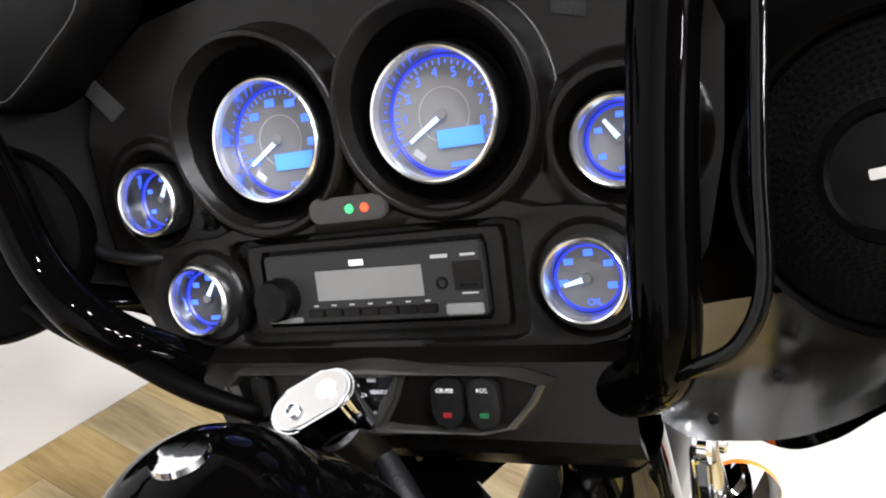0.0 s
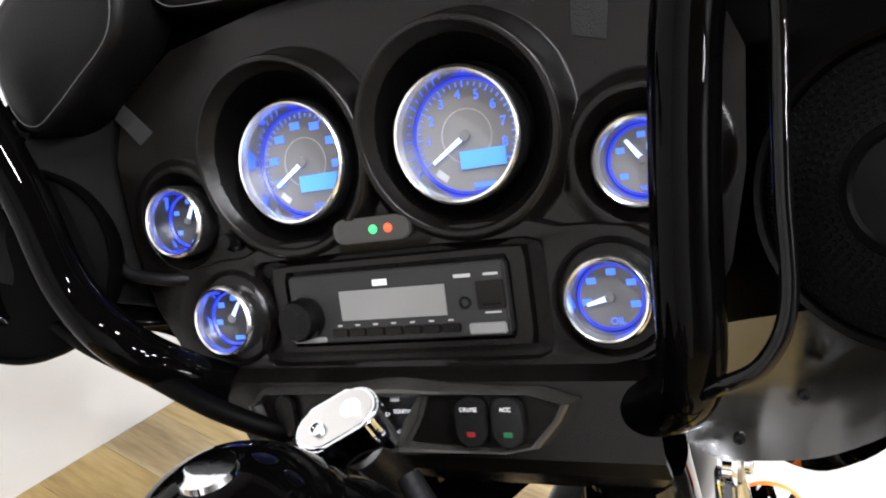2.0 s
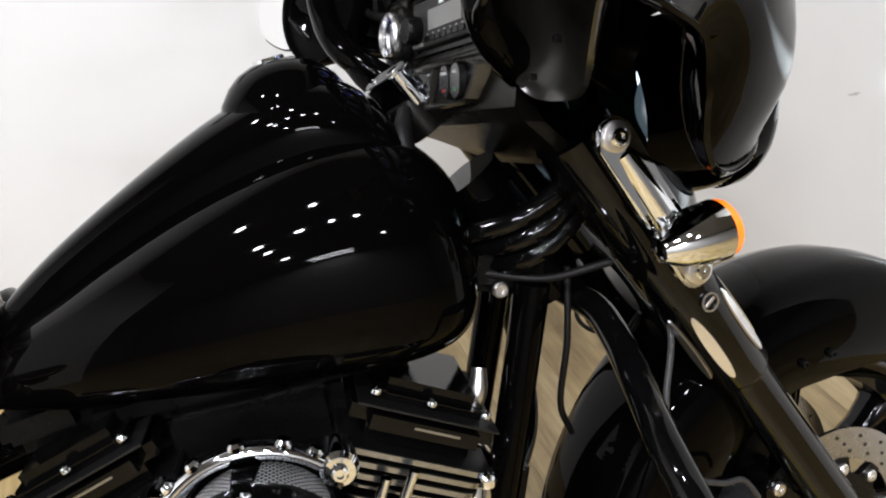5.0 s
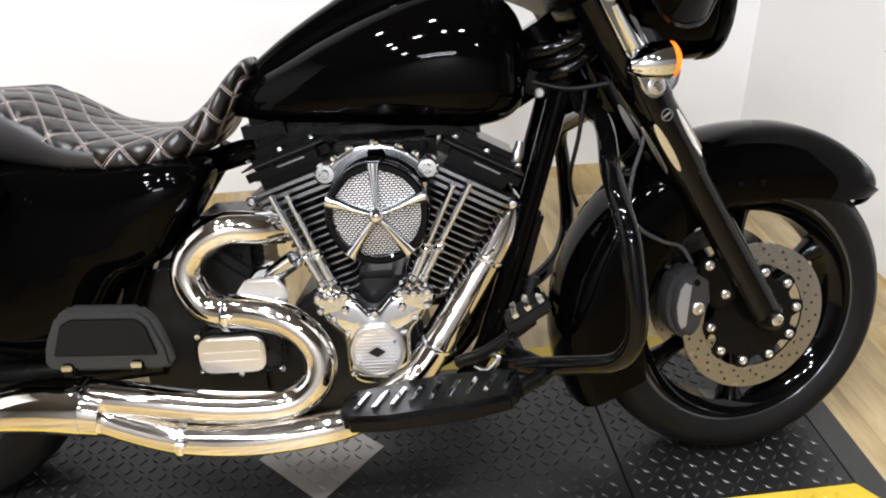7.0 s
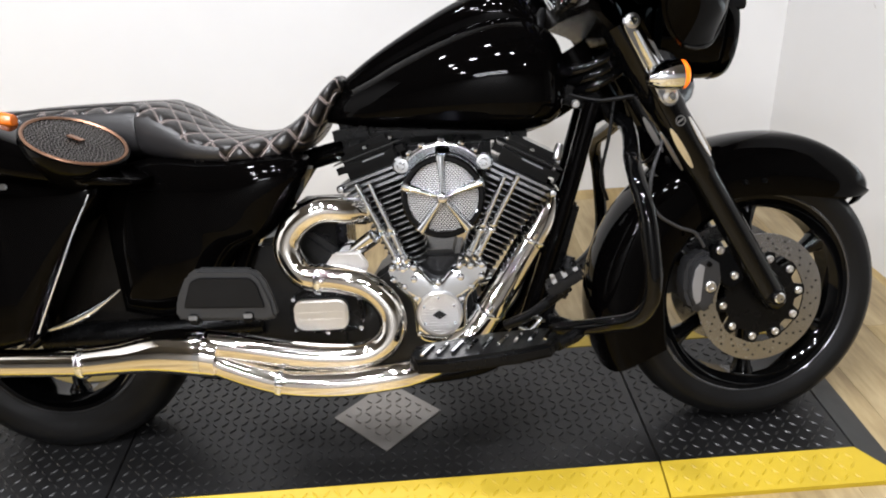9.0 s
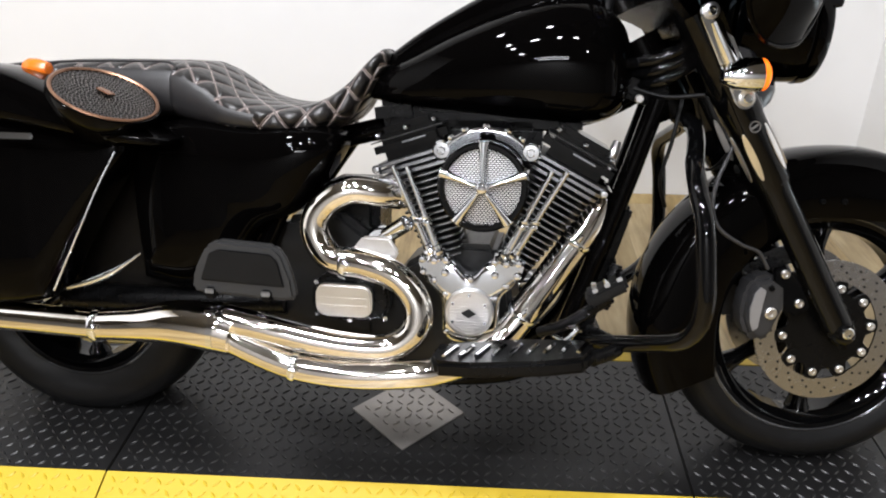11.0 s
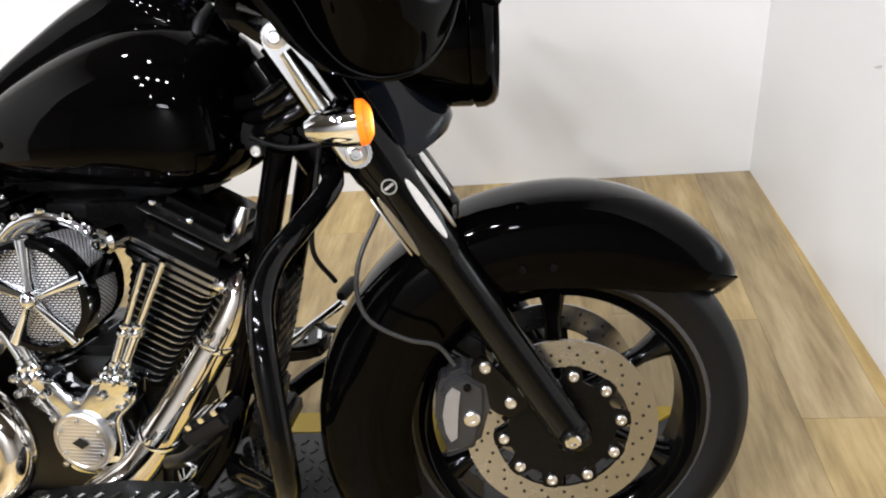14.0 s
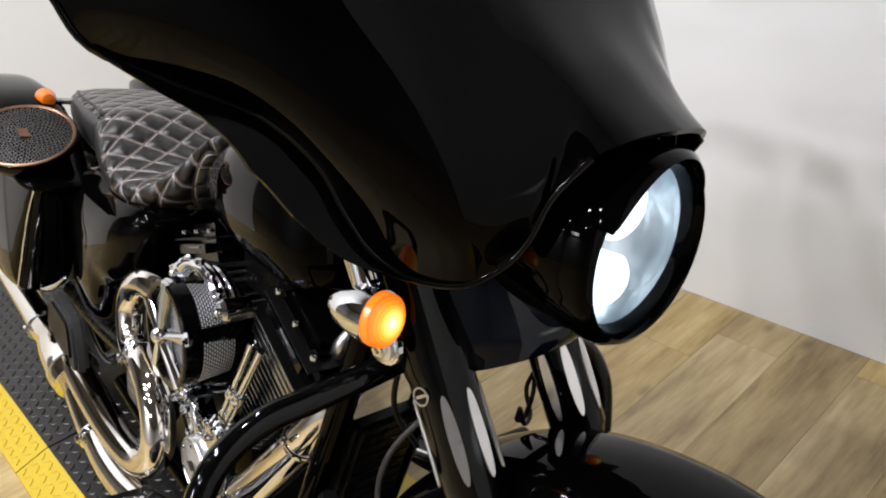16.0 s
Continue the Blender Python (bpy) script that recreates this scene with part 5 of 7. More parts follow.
for t in np.linspace(radians(20), radians(160), 30):
    u = Vector((0, math.cos(t), math.sin(t)))
    k = math.sin((t - radians(20)) / radians(140) * math.pi) ** 0.6
    rings.append([HL + HDIR * q + u * r for q, r in ((0.04, 0.108), (0.062 + 0.014 * k, 0.104 + 0.003 * k), (0.066 + 0.016 * k, 0.1), (0.062 + 0.012 * k, 0.096), (0.05, 0.093))])
part("visor", skin(rings), BLACK, bezel, angle=60)
part("reflector", lathe([(0.035, 0.0885), (0.015, 0.08), (-0.005, 0.068), (-0.025, 0.052), (-0.04, 0.03), (-0.045, 0.0)], HL, HDIR, n=40), HEAD_GLOW, bezel, "bright headlight reflector")
for y, z, r in ((0, 0.036, 0.036), (0, -0.044, 0.026)):
    part("projector", lathe([(-0.03, r), (0.012, r + 0.002), (0.02, r * 0.85), (0.028, 0.0)], HL + Vector((0, y, z)), HDIR, n=28), LED, bezel, "glowing white headlight projector")
beam = bpy.data.lights.new("headlight_beam", "SPOT")
beam.energy, beam.color, beam.spot_size, beam.spot_blend, beam.shadow_soft_size = 140.0, (0.82, 0.93, 1.0), radians(60), 1.0, 0.02
beam_ob = new("headlight_beam", beam)
eye = BIKE @ FRONT @ (HL + HDIR * 0.1)
beam_ob.matrix_world = look(eye, (WALL_X, eye.y + 0.07, 0.68)) @ Matrix.Diagonal((1, 0.16, 1, 1))
GLASS = bpy.data.materials.new("clear_lens_glass")
GLASS.use_nodes = True
gb = GLASS.node_tree.nodes["Principled BSDF"]
gb.inputs["Transmission Weight"].default_value, gb.inputs["Roughness"].default_value, gb.inputs["IOR"].default_value = 1.0, 0.02, 1.15
lens = part("headlight_lens", lathe([(0.04, 0.0895), (0.05, 0.07), (0.056, 0.04), (0.058, 0.0)], HL, HDIR, n=48), GLASS, bezel, "clear headlight lens")
lens.visible_shadow = False
rings = []
for y, x, lo, hi in catmull([(-0.112, 1.36, 0.775, 0.9), (-0.1, 1.388, 0.766, 0.9), (-0.08, 1.428, 0.776, 0.89), (-0.045, 1.468, 0.796, 0.87), (0, 1.482, 0.806, 0.865), (0.045, 1.468, 0.796, 0.87), (0.08, 1.428, 0.776, 0.89), (0.1, 1.388, 0.766, 0.9), (0.112, 1.36, 0.775, 0.9)], 36):
    rings.append([(x - 0.003, y, lo), (x + 0.003, y, lo + 0.004), (x + 0.008, y * 0.98, lo + 0.3 * (hi - lo)), (x + 0.004, y * 0.96, lo + 0.65 * (hi - lo)), (x - 0.012, y * 0.94, hi), (x - 0.03, y * 0.9, hi), (x - 0.02, y * 0.9, lo + 0.5 * (hi - lo)), (x - 0.012, y * 0.95, lo + 0.002)])
part("fork_shroud", skin(rings), BLACK_BLUE, bike, "blue-black panel round the fork legs", angle=50)
for lat in (0.095,):
    part("amber_reflector", block((1.512, lat, 0.642), (0.012, 0.018, 0.012), bevel=0.003), AMBER_DULL, bike, "small amber side reflector")

# turn signals


def lens_curve(r0, r1):
    return [(r, 0.066 + 0.007 * (0.028 - r) / 0.01 if r > 0.018 else 0.073 + 0.002 * (0.018 - r) / 0.018) for r in np.linspace(r0, r1, 4)]


LENS_GLOW = []
for k in range(7):
    q = (k / 6) ** 1.3
    LENS_GLOW.append(material("amber_lens_glow", (0.8, 0.2 + 0.2 * q, 0.02), 0.2, vary=0.05, emit=(1.0, 0.2 + 0.5 * q, 0.012 + 0.3 * q * q), strength=1.1 + 2.6 * q))
for sgn in (-1, 1):
    c = Vector((1.317, sgn * 0.193, 0.846))
    d = Vector((1, 0, 0.06)).normalized()
    pod = part("turn_signal", lathe([(-0.012, 0.0), (-0.008, 0.012), (0.01, 0.022), (0.04, 0.029), (0.058, 0.03), (0.058, 0.0)], c, d, n=32), CHROME, bike, "chrome bullet turn signal with an amber lens")
    part("lens", lathe([(0.057, 0.029), (0.066, 0.028), (0.073, 0.018), (0.075, 0.0)], c, d, n=32), AMBER, pod, "lit amber lens")
    for k, m in enumerate(LENS_GLOW):
        part("glow_zone", lathe([(depth + 0.0006, r) for r, depth in lens_curve(0.0262 - 0.0037 * k, 0.0262 - 0.0037 * (k + 1) if k < 6 else 0.0)], c, d, n=32), m, pod, "glowing zone of the amber lens")
    top, foot = Vector((1.284, sgn * 0.168, 0.957)), Vector((1.365, sgn * 0.162, 0.808))
    along = (foot - top).normalized()
    across = Vector((0, 1, 0)).cross(along)
    ln = (foot - top).length
    o = [(-0.019 * math.sin(t), -0.019 * math.cos(t)) for t in np.linspace(-math.pi / 2, math.pi / 2, 10)][::-1] + [(0.02 * math.sin(t), ln + 0.02 * math.cos(t)) for t in np.linspace(math.pi / 2, -math.pi / 2, 10)]
    o = [(q, p) for p, q in o]
    flip = 1 if along.cross(across).y * sgn > 0 else -1
    part("bracket", slab(o, top, along, across, 0.013 * flip, 0.005), CHROME, pod, "chrome bracket along the fork")
    part("bracket_ridge", tube([top + along * 0.02 + Vector((0, sgn * 0.006, 0)), top + along * 0.06 + Vector((0, sgn * 0.007, 0)), top + along * 0.12 + Vector((0, sgn * 0.008, 0))], [0.011, 0.0135, 0.016], n=20), CHROME, pod)
    part("bracket_neck", tube([(1.355, sgn * 0.18, 0.862), (1.352, sgn * 0.193, 0.852)], [0.022, 0.02]), CHROME, pod)
    for q in (top, foot):
        part("washer", lathe([(0, 0.0145), (0.003, 0.0145), (0.004, 0.012), (0.004, 0)], q + Vector((0, sgn * 0.013, 0)), (0, sgn, 0), n=24), BRUSHED, pod)
        bolt(q + Vector((0, sgn * 0.0165, 0)), (0, sgn, 0), 0.0085, CHROME, pod)

# footboards
PLACE[0] = YAW
fb = part("rider_footboard", slab([(0.86, -0.225), (1.02, -0.215), (1.13, -0.22), (1.158, -0.235), (1.163, -0.28), (1.145, -0.325), (1.07, -0.34), (0.94, -0.34), (0.87, -0.325), (0.857, -0.295)], (0, 0, 0.212), (1, 0, 0.1), (0, 1, 0), 0.03, 0.008), POWDER, bike, "black rider footboard with bright tread bars")
for i in range(9):
    x = 0.888 + i * 0.0305
    part("tread_bar", block((x, -0.28, 0.2445 + x * 0.1), (0.0085, 0.062, 0.007), Matrix.Rotation(radians(-18), 4, "Z"), 0.0015), CHROME, fb)
part("board_arm", tube([(1.15, -0.25, 0.325), (1.2, -0.2, 0.335), (1.15, -0.1, 0.33)], 0.014), POWDER, fb)
pf = part("pillion_footboard", slab([(0.37, 0.422), (0.376, 0.46), (0.402, 0.51), (0.425, 0.524), (0.54, 0.518), (0.56, 0.5), (0.578, 0.45), (0.583, 0.414), (0.565, 0.408), (0.385, 0.415)], (0, -0.246, 0), (1, 0, 0), (0, 0, 1), 0.026, 0.007), MATTE, bike, "black folded-up pillion footboard")
part("pad", slab([(0.392, 0.444), (0.412, 0.498), (0.432, 0.507), (0.536, 0.502), (0.55, 0.488), (0.562, 0.438)], (0, -0.2725, 0), (1, 0, 0), (0, 0, 1), 0.004, 0.002), RUBBER, pf)
for x in (0.41, 0.525):
    part("hinge", block((x, -0.262, 0.418), (0.022, 0.03, 0.024), bevel=0.004), POWDER, pf)
    part("hinge_pin", block((x, -0.278, 0.423), (0.018, 0.004, 0.01), bevel=0.0015), CHROME, pf)
# brake pedal
ped = part("brake_pedal", tube([(1.05, -0.17, 0.345), (1.1, -0.2, 0.375), (1.15, -0.215, 0.415), (1.18, -0.222, 0.44)], 0.011), POWDER, bike, "black brake pedal with a ribbed pad")
part("pedal_pad", block((1.171, -0.226, 0.456), (0.08, 0.06, 0.026), Matrix.Rotation(radians(-30), 4, "Y"), 0.006), RUBBER, ped)
for i in range(3):
    part("pad_bar", block((1.149 + 0.021 * i, -0.228, 0.4605 + 0.0121 * i), (0.010, 0.056, 0.008), Matrix.Rotation(radians(-30), 4, "Y"), 0.001), CHROME, ped)
part("pedal_link", tube([(1.08, -0.19, 0.345), (1.1, -0.215, 0.347), (1.12, -0.215, 0.37), (1.1, -0.205, 0.375)], 0.005), CHROME, ped)
# foot controls on the left side
lfb = part("rider_footboard", slab([(0.857, 0.295), (0.87, 0.325), (0.94, 0.34), (1.07, 0.34), (1.145, 0.325), (1.163, 0.28), (1.158, 0.235), (1.13, 0.22), (1.02, 0.215), (0.86, 0.225)], (0, 0, 0.212), (1, 0, 0.1), (0, 1, 0), 0.03, 0.008), POWDER, bike, "black rider footboard with bright tread bars")
for i in range(9):
    x = 0.888 + i * 0.0305
    part("tread_bar", block((x, 0.28, 0.2445 + x * 0.1), (0.0085, 0.062, 0.007), Matrix.Rotation(radians(18), 4, "Z"), 0.0015), CHROME, lfb)
shifter = part("shift_lever", tube([(0.95, 0.2, 0.33), (1.08, 0.215, 0.36), (1.15, 0.225, 0.405), (1.212, 0.225, 0.45)], 0.009), CHROME, bike, "chrome gear shift lever with black rubber pegs")
for px, pz in ((1.215, 0.468), (1.207, 0.4)):
    part("shift_peg", tube([(px, 0.205, pz), (px, 0.215, pz), (px, 0.285, pz), (px, 0.29, pz)], [0.008, 0.0125, 0.0125, 0.010], smooth_path=False), RUBBER, shifter, "black rubber peg")
part("peg_arm", tube([(1.15, 0.225, 0.405), (1.18, 0.215, 0.397), (1.207, 0.21, 0.4)], 0.008), CHROME, shifter)
# side cover and the dark parts between saddlebag and engine
so = catmull([(0.2, 0.40), (0.19, 0.56), (0.2, 0.70), (0.3, 0.742), (0.45, 0.735), (0.6, 0.735), (0.64, 0.70), (0.6, 0.63), (0.55, 0.565), (0.47, 0.52), (0.40, 0.42), (0.3, 0.385), (0.2, 0.40)], 73)[:-1]
rings = []
for k, y in ((1.0, -0.07), (1.0, -0.125), (0.985, -0.142), (0.955, -0.156), (0.91, -0.168), (0.84, -0.179), (0.72, -0.188), (0.5, -0.195), (0.2, -0.197)):
    rings.append([(0.38 + (x - 0.38) * k, y, 0.60 + (z - 0.60) * k) for x, z in so])
part("side_cover", skin(rings), BLACK, bike, "gloss black bulged side cover", angle=60)
part("swing_arm", tube([(0.5, -0.1, 0.36), (0.3, -0.12, 0.35), (0.0, -0.13, 0.345)], [0.035, 0.03, 0.03]), POWDER, bike)
part("inner_guard", side([(0.02, 0.38), (0.1, 0.34), (0.42, 0.36), (0.42, 0.45), (0.2, 0.72), (0.05, 0.72)], -0.06, 0.06, 0.01), SATIN, bike)
PLACE[0] = None

# cables and hoses round the steering head
for k in range(3):
    part("cable_cover", tube([(1.19, -0.06 + 0.02 * k, 0.865 - 0.022 * k), (1.24, -0.085, 0.875 - 0.022 * k), (1.29, -0.09, 0.90 - 0.022 * k), (1.33, -0.07, 0.93 - 0.022 * k)], 0.0115), GLOSS_PART, bike, "ribbed black cable cover")
part("brake_hose", tube([(1.405, -0.075, 0.755), (1.385, -0.11, 0.705), (1.36, -0.132, 0.655), (1.352, -0.141, 0.605), (1.368, -0.143, 0.562), (1.415, -0.135, 0.53), (1.455, -0.12, 0.512), (1.478, -0.115, 0.478)], 0.0036), BRAID, bike, "thin grey braided brake hose")
part("wire_loom", tube([(1.30, -0.05, 0.80), (1.285, -0.06, 0.72), (1.27, -0.05, 0.64), (1.29, -0.02, 0.58)], 0.004), RUBBER, bike)
for k, off in enumerate((0.0, 0.012)):
    part("hanging_wire", tube([(1.375, 0.085, 0.80), (1.379, 0.091 + off, 0.723), (1.38 - off, 0.098, 0.672), (1.392, 0.07 + off, 0.648), (1.404 + off, 0.039, 0.66), (1.42, 0.02, 0.69)], 0.0032, n=8), RUBBER, bike, "thin black hanging wire")
part("steering_lock_plate", block((1.225, -0.03, 0.815), (0.09, 0.07, 0.05), Matrix.Rotation(radians(20), 4, "Y"), 0.01), POWDER, bike)
bolt((1.213, -0.068, 0.80), RIGHT, 0.009, BRUSHED, bike)
part("clutch_line", tube([(1.20, -0.06, 0.82), (1.26, -0.085, 0.805), (1.33, -0.1, 0.81)], 0.0045), RUBBER, bike)
part("front_cross_member", block((1.15, 0, 0.31), (0.04, 0.2, 0.04), bevel=0.01), POWDER, bike)
tilt = Matrix.Rotation(radians(17), 4, "Y")
cooler = part("oil_cooler", block((1.178, 0.0, 0.49), (0.03, 0.125, 0.2), tilt, 0.008), POWDER, bike, "black finned oil cooler between the frame tubes")
for k in range(9):
    q = -0.08 + 0.02 * k
    part("cooler_fin", block((1.19 + q * 0.292, 0.0, 0.4875 + q * 0.956), (0.01, 0.1, 0.004), tilt, 0.001), GLOSS_PART, cooler)
part("regulator", block((1.145, 0.0, 0.355), (0.03, 0.12, 0.08), tilt, 0.006), POWDER, bike)
boot = part("wire_boot", tube([(1.19, -0.085, 0.47), (1.175, -0.092, 0.42), (1.165, -0.098, 0.38)], 0.0115, n=14), RUBBER, bike, "ribbed black rubber boot")
for k in range(6):
    part("boot_rib", lathe([(-0.003, 0.011), (-0.002, 0.0145), (0.002, 0.0145), (0.003, 0.011)], (1.188 - 0.0042 * k, -0.086 - 0.0021 * k, 0.462 - 0.0145 * k), (-0.28, -0.14, -0.95), n=16), RUBBER, boot)
part("intake_horn", tube([(1.15, -0.06, 0.66), (1.168, -0.068, 0.69), (1.178, -0.06, 0.715)], [0.008, 0.011, 0.008]), BRUSHED, bike)

# ---- dash, gauges and handlebar ----
# its columns: to the right, up and out of the dash, and its middle; turned to the left with the fork
DASH = Matrix(((0.153, 0.1884, -0.9701, 1.2312), (-0.9858, 0.0977, -0.1365, 0.0332), (0.0691, 0.9772, 0.2007, 1.0876), (0, 0, 0, 1)))
PLACE[0] = DASH
UX, UY, UZ = (1, 0, 0), (0, 1, 0), (0, 0, 1)
# dial faces in three tones; the small left-hand ones are darkest
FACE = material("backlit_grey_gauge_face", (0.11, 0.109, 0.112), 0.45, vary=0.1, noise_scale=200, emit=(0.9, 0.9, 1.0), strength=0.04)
FACE_PALE = material("paler_backlit_grey_gauge_face", (0.14, 0.139, 0.14), 0.45, vary=0.1, noise_scale=200, emit=(1.0, 0.98, 0.98), strength=0.03)
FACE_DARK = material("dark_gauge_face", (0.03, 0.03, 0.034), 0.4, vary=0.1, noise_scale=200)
BLUE = material("blue_backlit_print", (0.02, 0.05, 0.5), 0.4, vary=0.0, emit=(0.04, 0.13, 1.0), strength=2.1)
BLUE_RING = material("blue_light_ring", (0.01, 0.02, 0.4), 0.3, vary=0.0, emit=(0.02, 0.05, 1.0), strength=0.9)
DARK_MIRROR = material("dark_polished_metal", (0.5, 0.52, 0.6), 0.12, metal=1.0, vary=0.1)
NEEDLE = material("pale_blue_needle", (0.4, 0.5, 0.9), 0.4, vary=0.0, emit=(0.45, 0.62, 1.0), strength=1.5)
LCD = material("blue_lcd", (0.05, 0.15, 0.5), 0.3, vary=0.05, emit=(0.06, 0.27, 1.0), strength=1.0)
LCD_GREY = material("grey_unlit_display", (0.16, 0.16, 0.155), 0.35, vary=0.05)
GREEN_LIT = material("green_lamp_lit", (0.05, 0.6, 0.15), 0.3, vary=0, emit=(0.03, 1.0, 0.16), strength=1.2)
RED_LIT = material("red_lamp_lit", (0.7, 0.06, 0.02), 0.3, vary=0, emit=(1.0, 0.07, 0.02), strength=1.3)
GREEN_DIM = material("dark_green_lens", (0.01, 0.08, 0.03), 0.3, vary=0)
RED_DIM = material("dark_red_lens", (0.15, 0.01, 0.01), 0.3, vary=0)
GAUGE_GLASS = bpy.data.materials.new("gauge_glass")
GAUGE_GLASS.use_nodes = True
gb = GAUGE_GLASS.node_tree.nodes["Principled BSDF"]
gb.inputs["Transmission Weight"].default_value, gb.inputs["Roughness"].default_value, gb.inputs["IOR"].default_value = 1.0, 0.01, 1.05


def lettering(body, u, v, w, size, mat, parent, name="lettering", turn=0.0):
    cu = bpy.data.curves.new("tmp_text", "FONT")
    cu.body, cu.size, cu.align_x, cu.align_y = body, size, "CENTER", "CENTER"
    tmp = bpy.data.objects.new("tmp_text", cu)
    scene.collection.objects.link(tmp)
    me = bpy.data.meshes.new_from_object(tmp.evaluated_get(bpy.context.evaluated_depsgraph_get()))
    bpy.data.objects.remove(tmp)
    bm = bmesh.new()
    bm.from_mesh(me)
    bpy.data.meshes.remove(me)
    bmesh.ops.transform(bm, matrix=Matrix.Translation((u, v, w)) @ Matrix.Rotation(radians(turn), 4, "Z"), verts=bm.verts)
    return part(name, bm, mat, parent, smooth=False)


def bar(u, v, w, lu, lv, mat, parent, name="print", d=0.0004, turn=0.0):
    return part(name, block((u, v, w), (lu, lv, d), Matrix.Rotation(radians(turn), 4, "Z"), bevel=0), mat, parent, smooth=False)


def by_angle(outline, n=96):
    """n points of a star-shaped outline, evenly by the angle round its middle."""
    o = [Vector((a, b)) for a, b in outline]
    c = sum(o, Vector((0, 0))) / len(o)
    out = []
    for t in np.linspace(0, 2 * math.pi, n, endpoint=False):
        d = Vector((math.cos(t), math.sin(t)))
        best = 0.0
        for p, q in zip(o, o[1:] + o[:1]):
            e = q - p
            den = d.x * e.y - d.y * e.x
            if abs(den) < 1e-12:
                continue
            r = p - c
            s = (r.x * e.y - r.y * e.x) / den
            k = (r.x * d.y - r.y * d.x) / den
            if s > best and -1e-6 <= k <= 1 + 1e-6:
                best = s
        out.append((c.x + d.x * best, c.y + d.y * best))
    return out


def grown(outline, k):
    c = (sum(a for a, b in outline) / len(outline), sum(b for a, b in outline) / len(outline))
    res = []
    for a, b in outline:
        L = math.hypot(a - c[0], b - c[1])
        res.append((c[0] + (a - c[0]) * (L + k) / L, c[1] + (b - c[1]) * (L + k) / L))
    return res


# inner panel of the fairing
panel_outline = [(-0.17, -0.055), (0.17, -0.055), (0.215, -0.03), (0.238, 0.01), (0.252, 0.07), (0.258, 0.14), (0.24, 0.19), (0.18, 0.222), (0.08, 0.236), (0, 0.238), (-0.08, 0.236), (-0.18, 0.222), (-0.24, 0.19), (-0.258, 0.14), (-0.252, 0.07), (-0.238, 0.01), (-0.215, -0.03)]
HOODS = [(-0.0755, 0.1185, 0.0715, 0.0485, 0.010, 0.011, 0.011), (0.0708, 0.1185, 0.0705, 0.0485, 0.010, 0.011, 0.011), (-0.1955, 0.0815, 0.041, 0.03, -0.009, 0.003, 0.01), (0.1915, 0.083, 0.0425, 0.03, -0.004, 0.006, 0.012)]


def dash_height(u, v):
    """Height of the dash over its plane: swells to a lip round each gauge, and falls into a bowl inside the lip."""
    base = -0.011
    best = base
    for cu, cv, rl, ri, h0, h1, fall in HOODS:
        du, dv = u - cu, v - cv
        d = math.hypot(du, dv)
        h = h0 + h1 * (dv / max(d, 1e-6))
        if d < rl:
            t = min(1.0, (rl - d) / (rl - ri))
            return h + (-0.0235 - h) * (t ** 0.85)
        t = min(1.0, max(0.0, (d - rl - 0.003) / fall))
        best = max(best, base + (h - base) * (1 - t * t * (3 - 2 * t)))
    return best


def outline_span(outline, v):
    us = []
    for (a, b), (c, d) in zip(outline, outline[1:] + outline[:1]):
        if (b - v) * (d - v) <= 0 and b != d:
            us.append(a + (c - a) * (v - b) / (d - b))
    return min(us), max(us)


NU, NVV = 600, 350
bm = bmesh.new()
grid = []
for j in range(NVV):
    v = -0.0549 + (0.2379 + 0.0549) * j / (NVV - 1)
    ul, ur = outline_span(panel_outline, v)
    grid.append([bm.verts.new((ul + (ur - ul) * i / (NU - 1), v, dash_height(ul + (ur - ul) * i / (NU - 1), v))) for i in range(NU)])
for ra, rb in zip(grid, grid[1:]):
    for i in range(NU - 1):
        bm.faces.new((ra[i], ra[i + 1], rb[i + 1], rb[i]))
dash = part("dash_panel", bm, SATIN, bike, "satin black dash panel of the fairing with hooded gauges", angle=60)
# the shade inside the gauge bowls is put into a second, deeper black
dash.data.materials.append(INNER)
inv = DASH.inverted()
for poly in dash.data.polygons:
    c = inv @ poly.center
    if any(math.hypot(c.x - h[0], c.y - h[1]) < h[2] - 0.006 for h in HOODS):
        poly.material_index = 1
part("panel_backing", slab(panel_outline, (0, 0, -0.075), UX, UY, 0.035, 0.004), SATIN, dash)
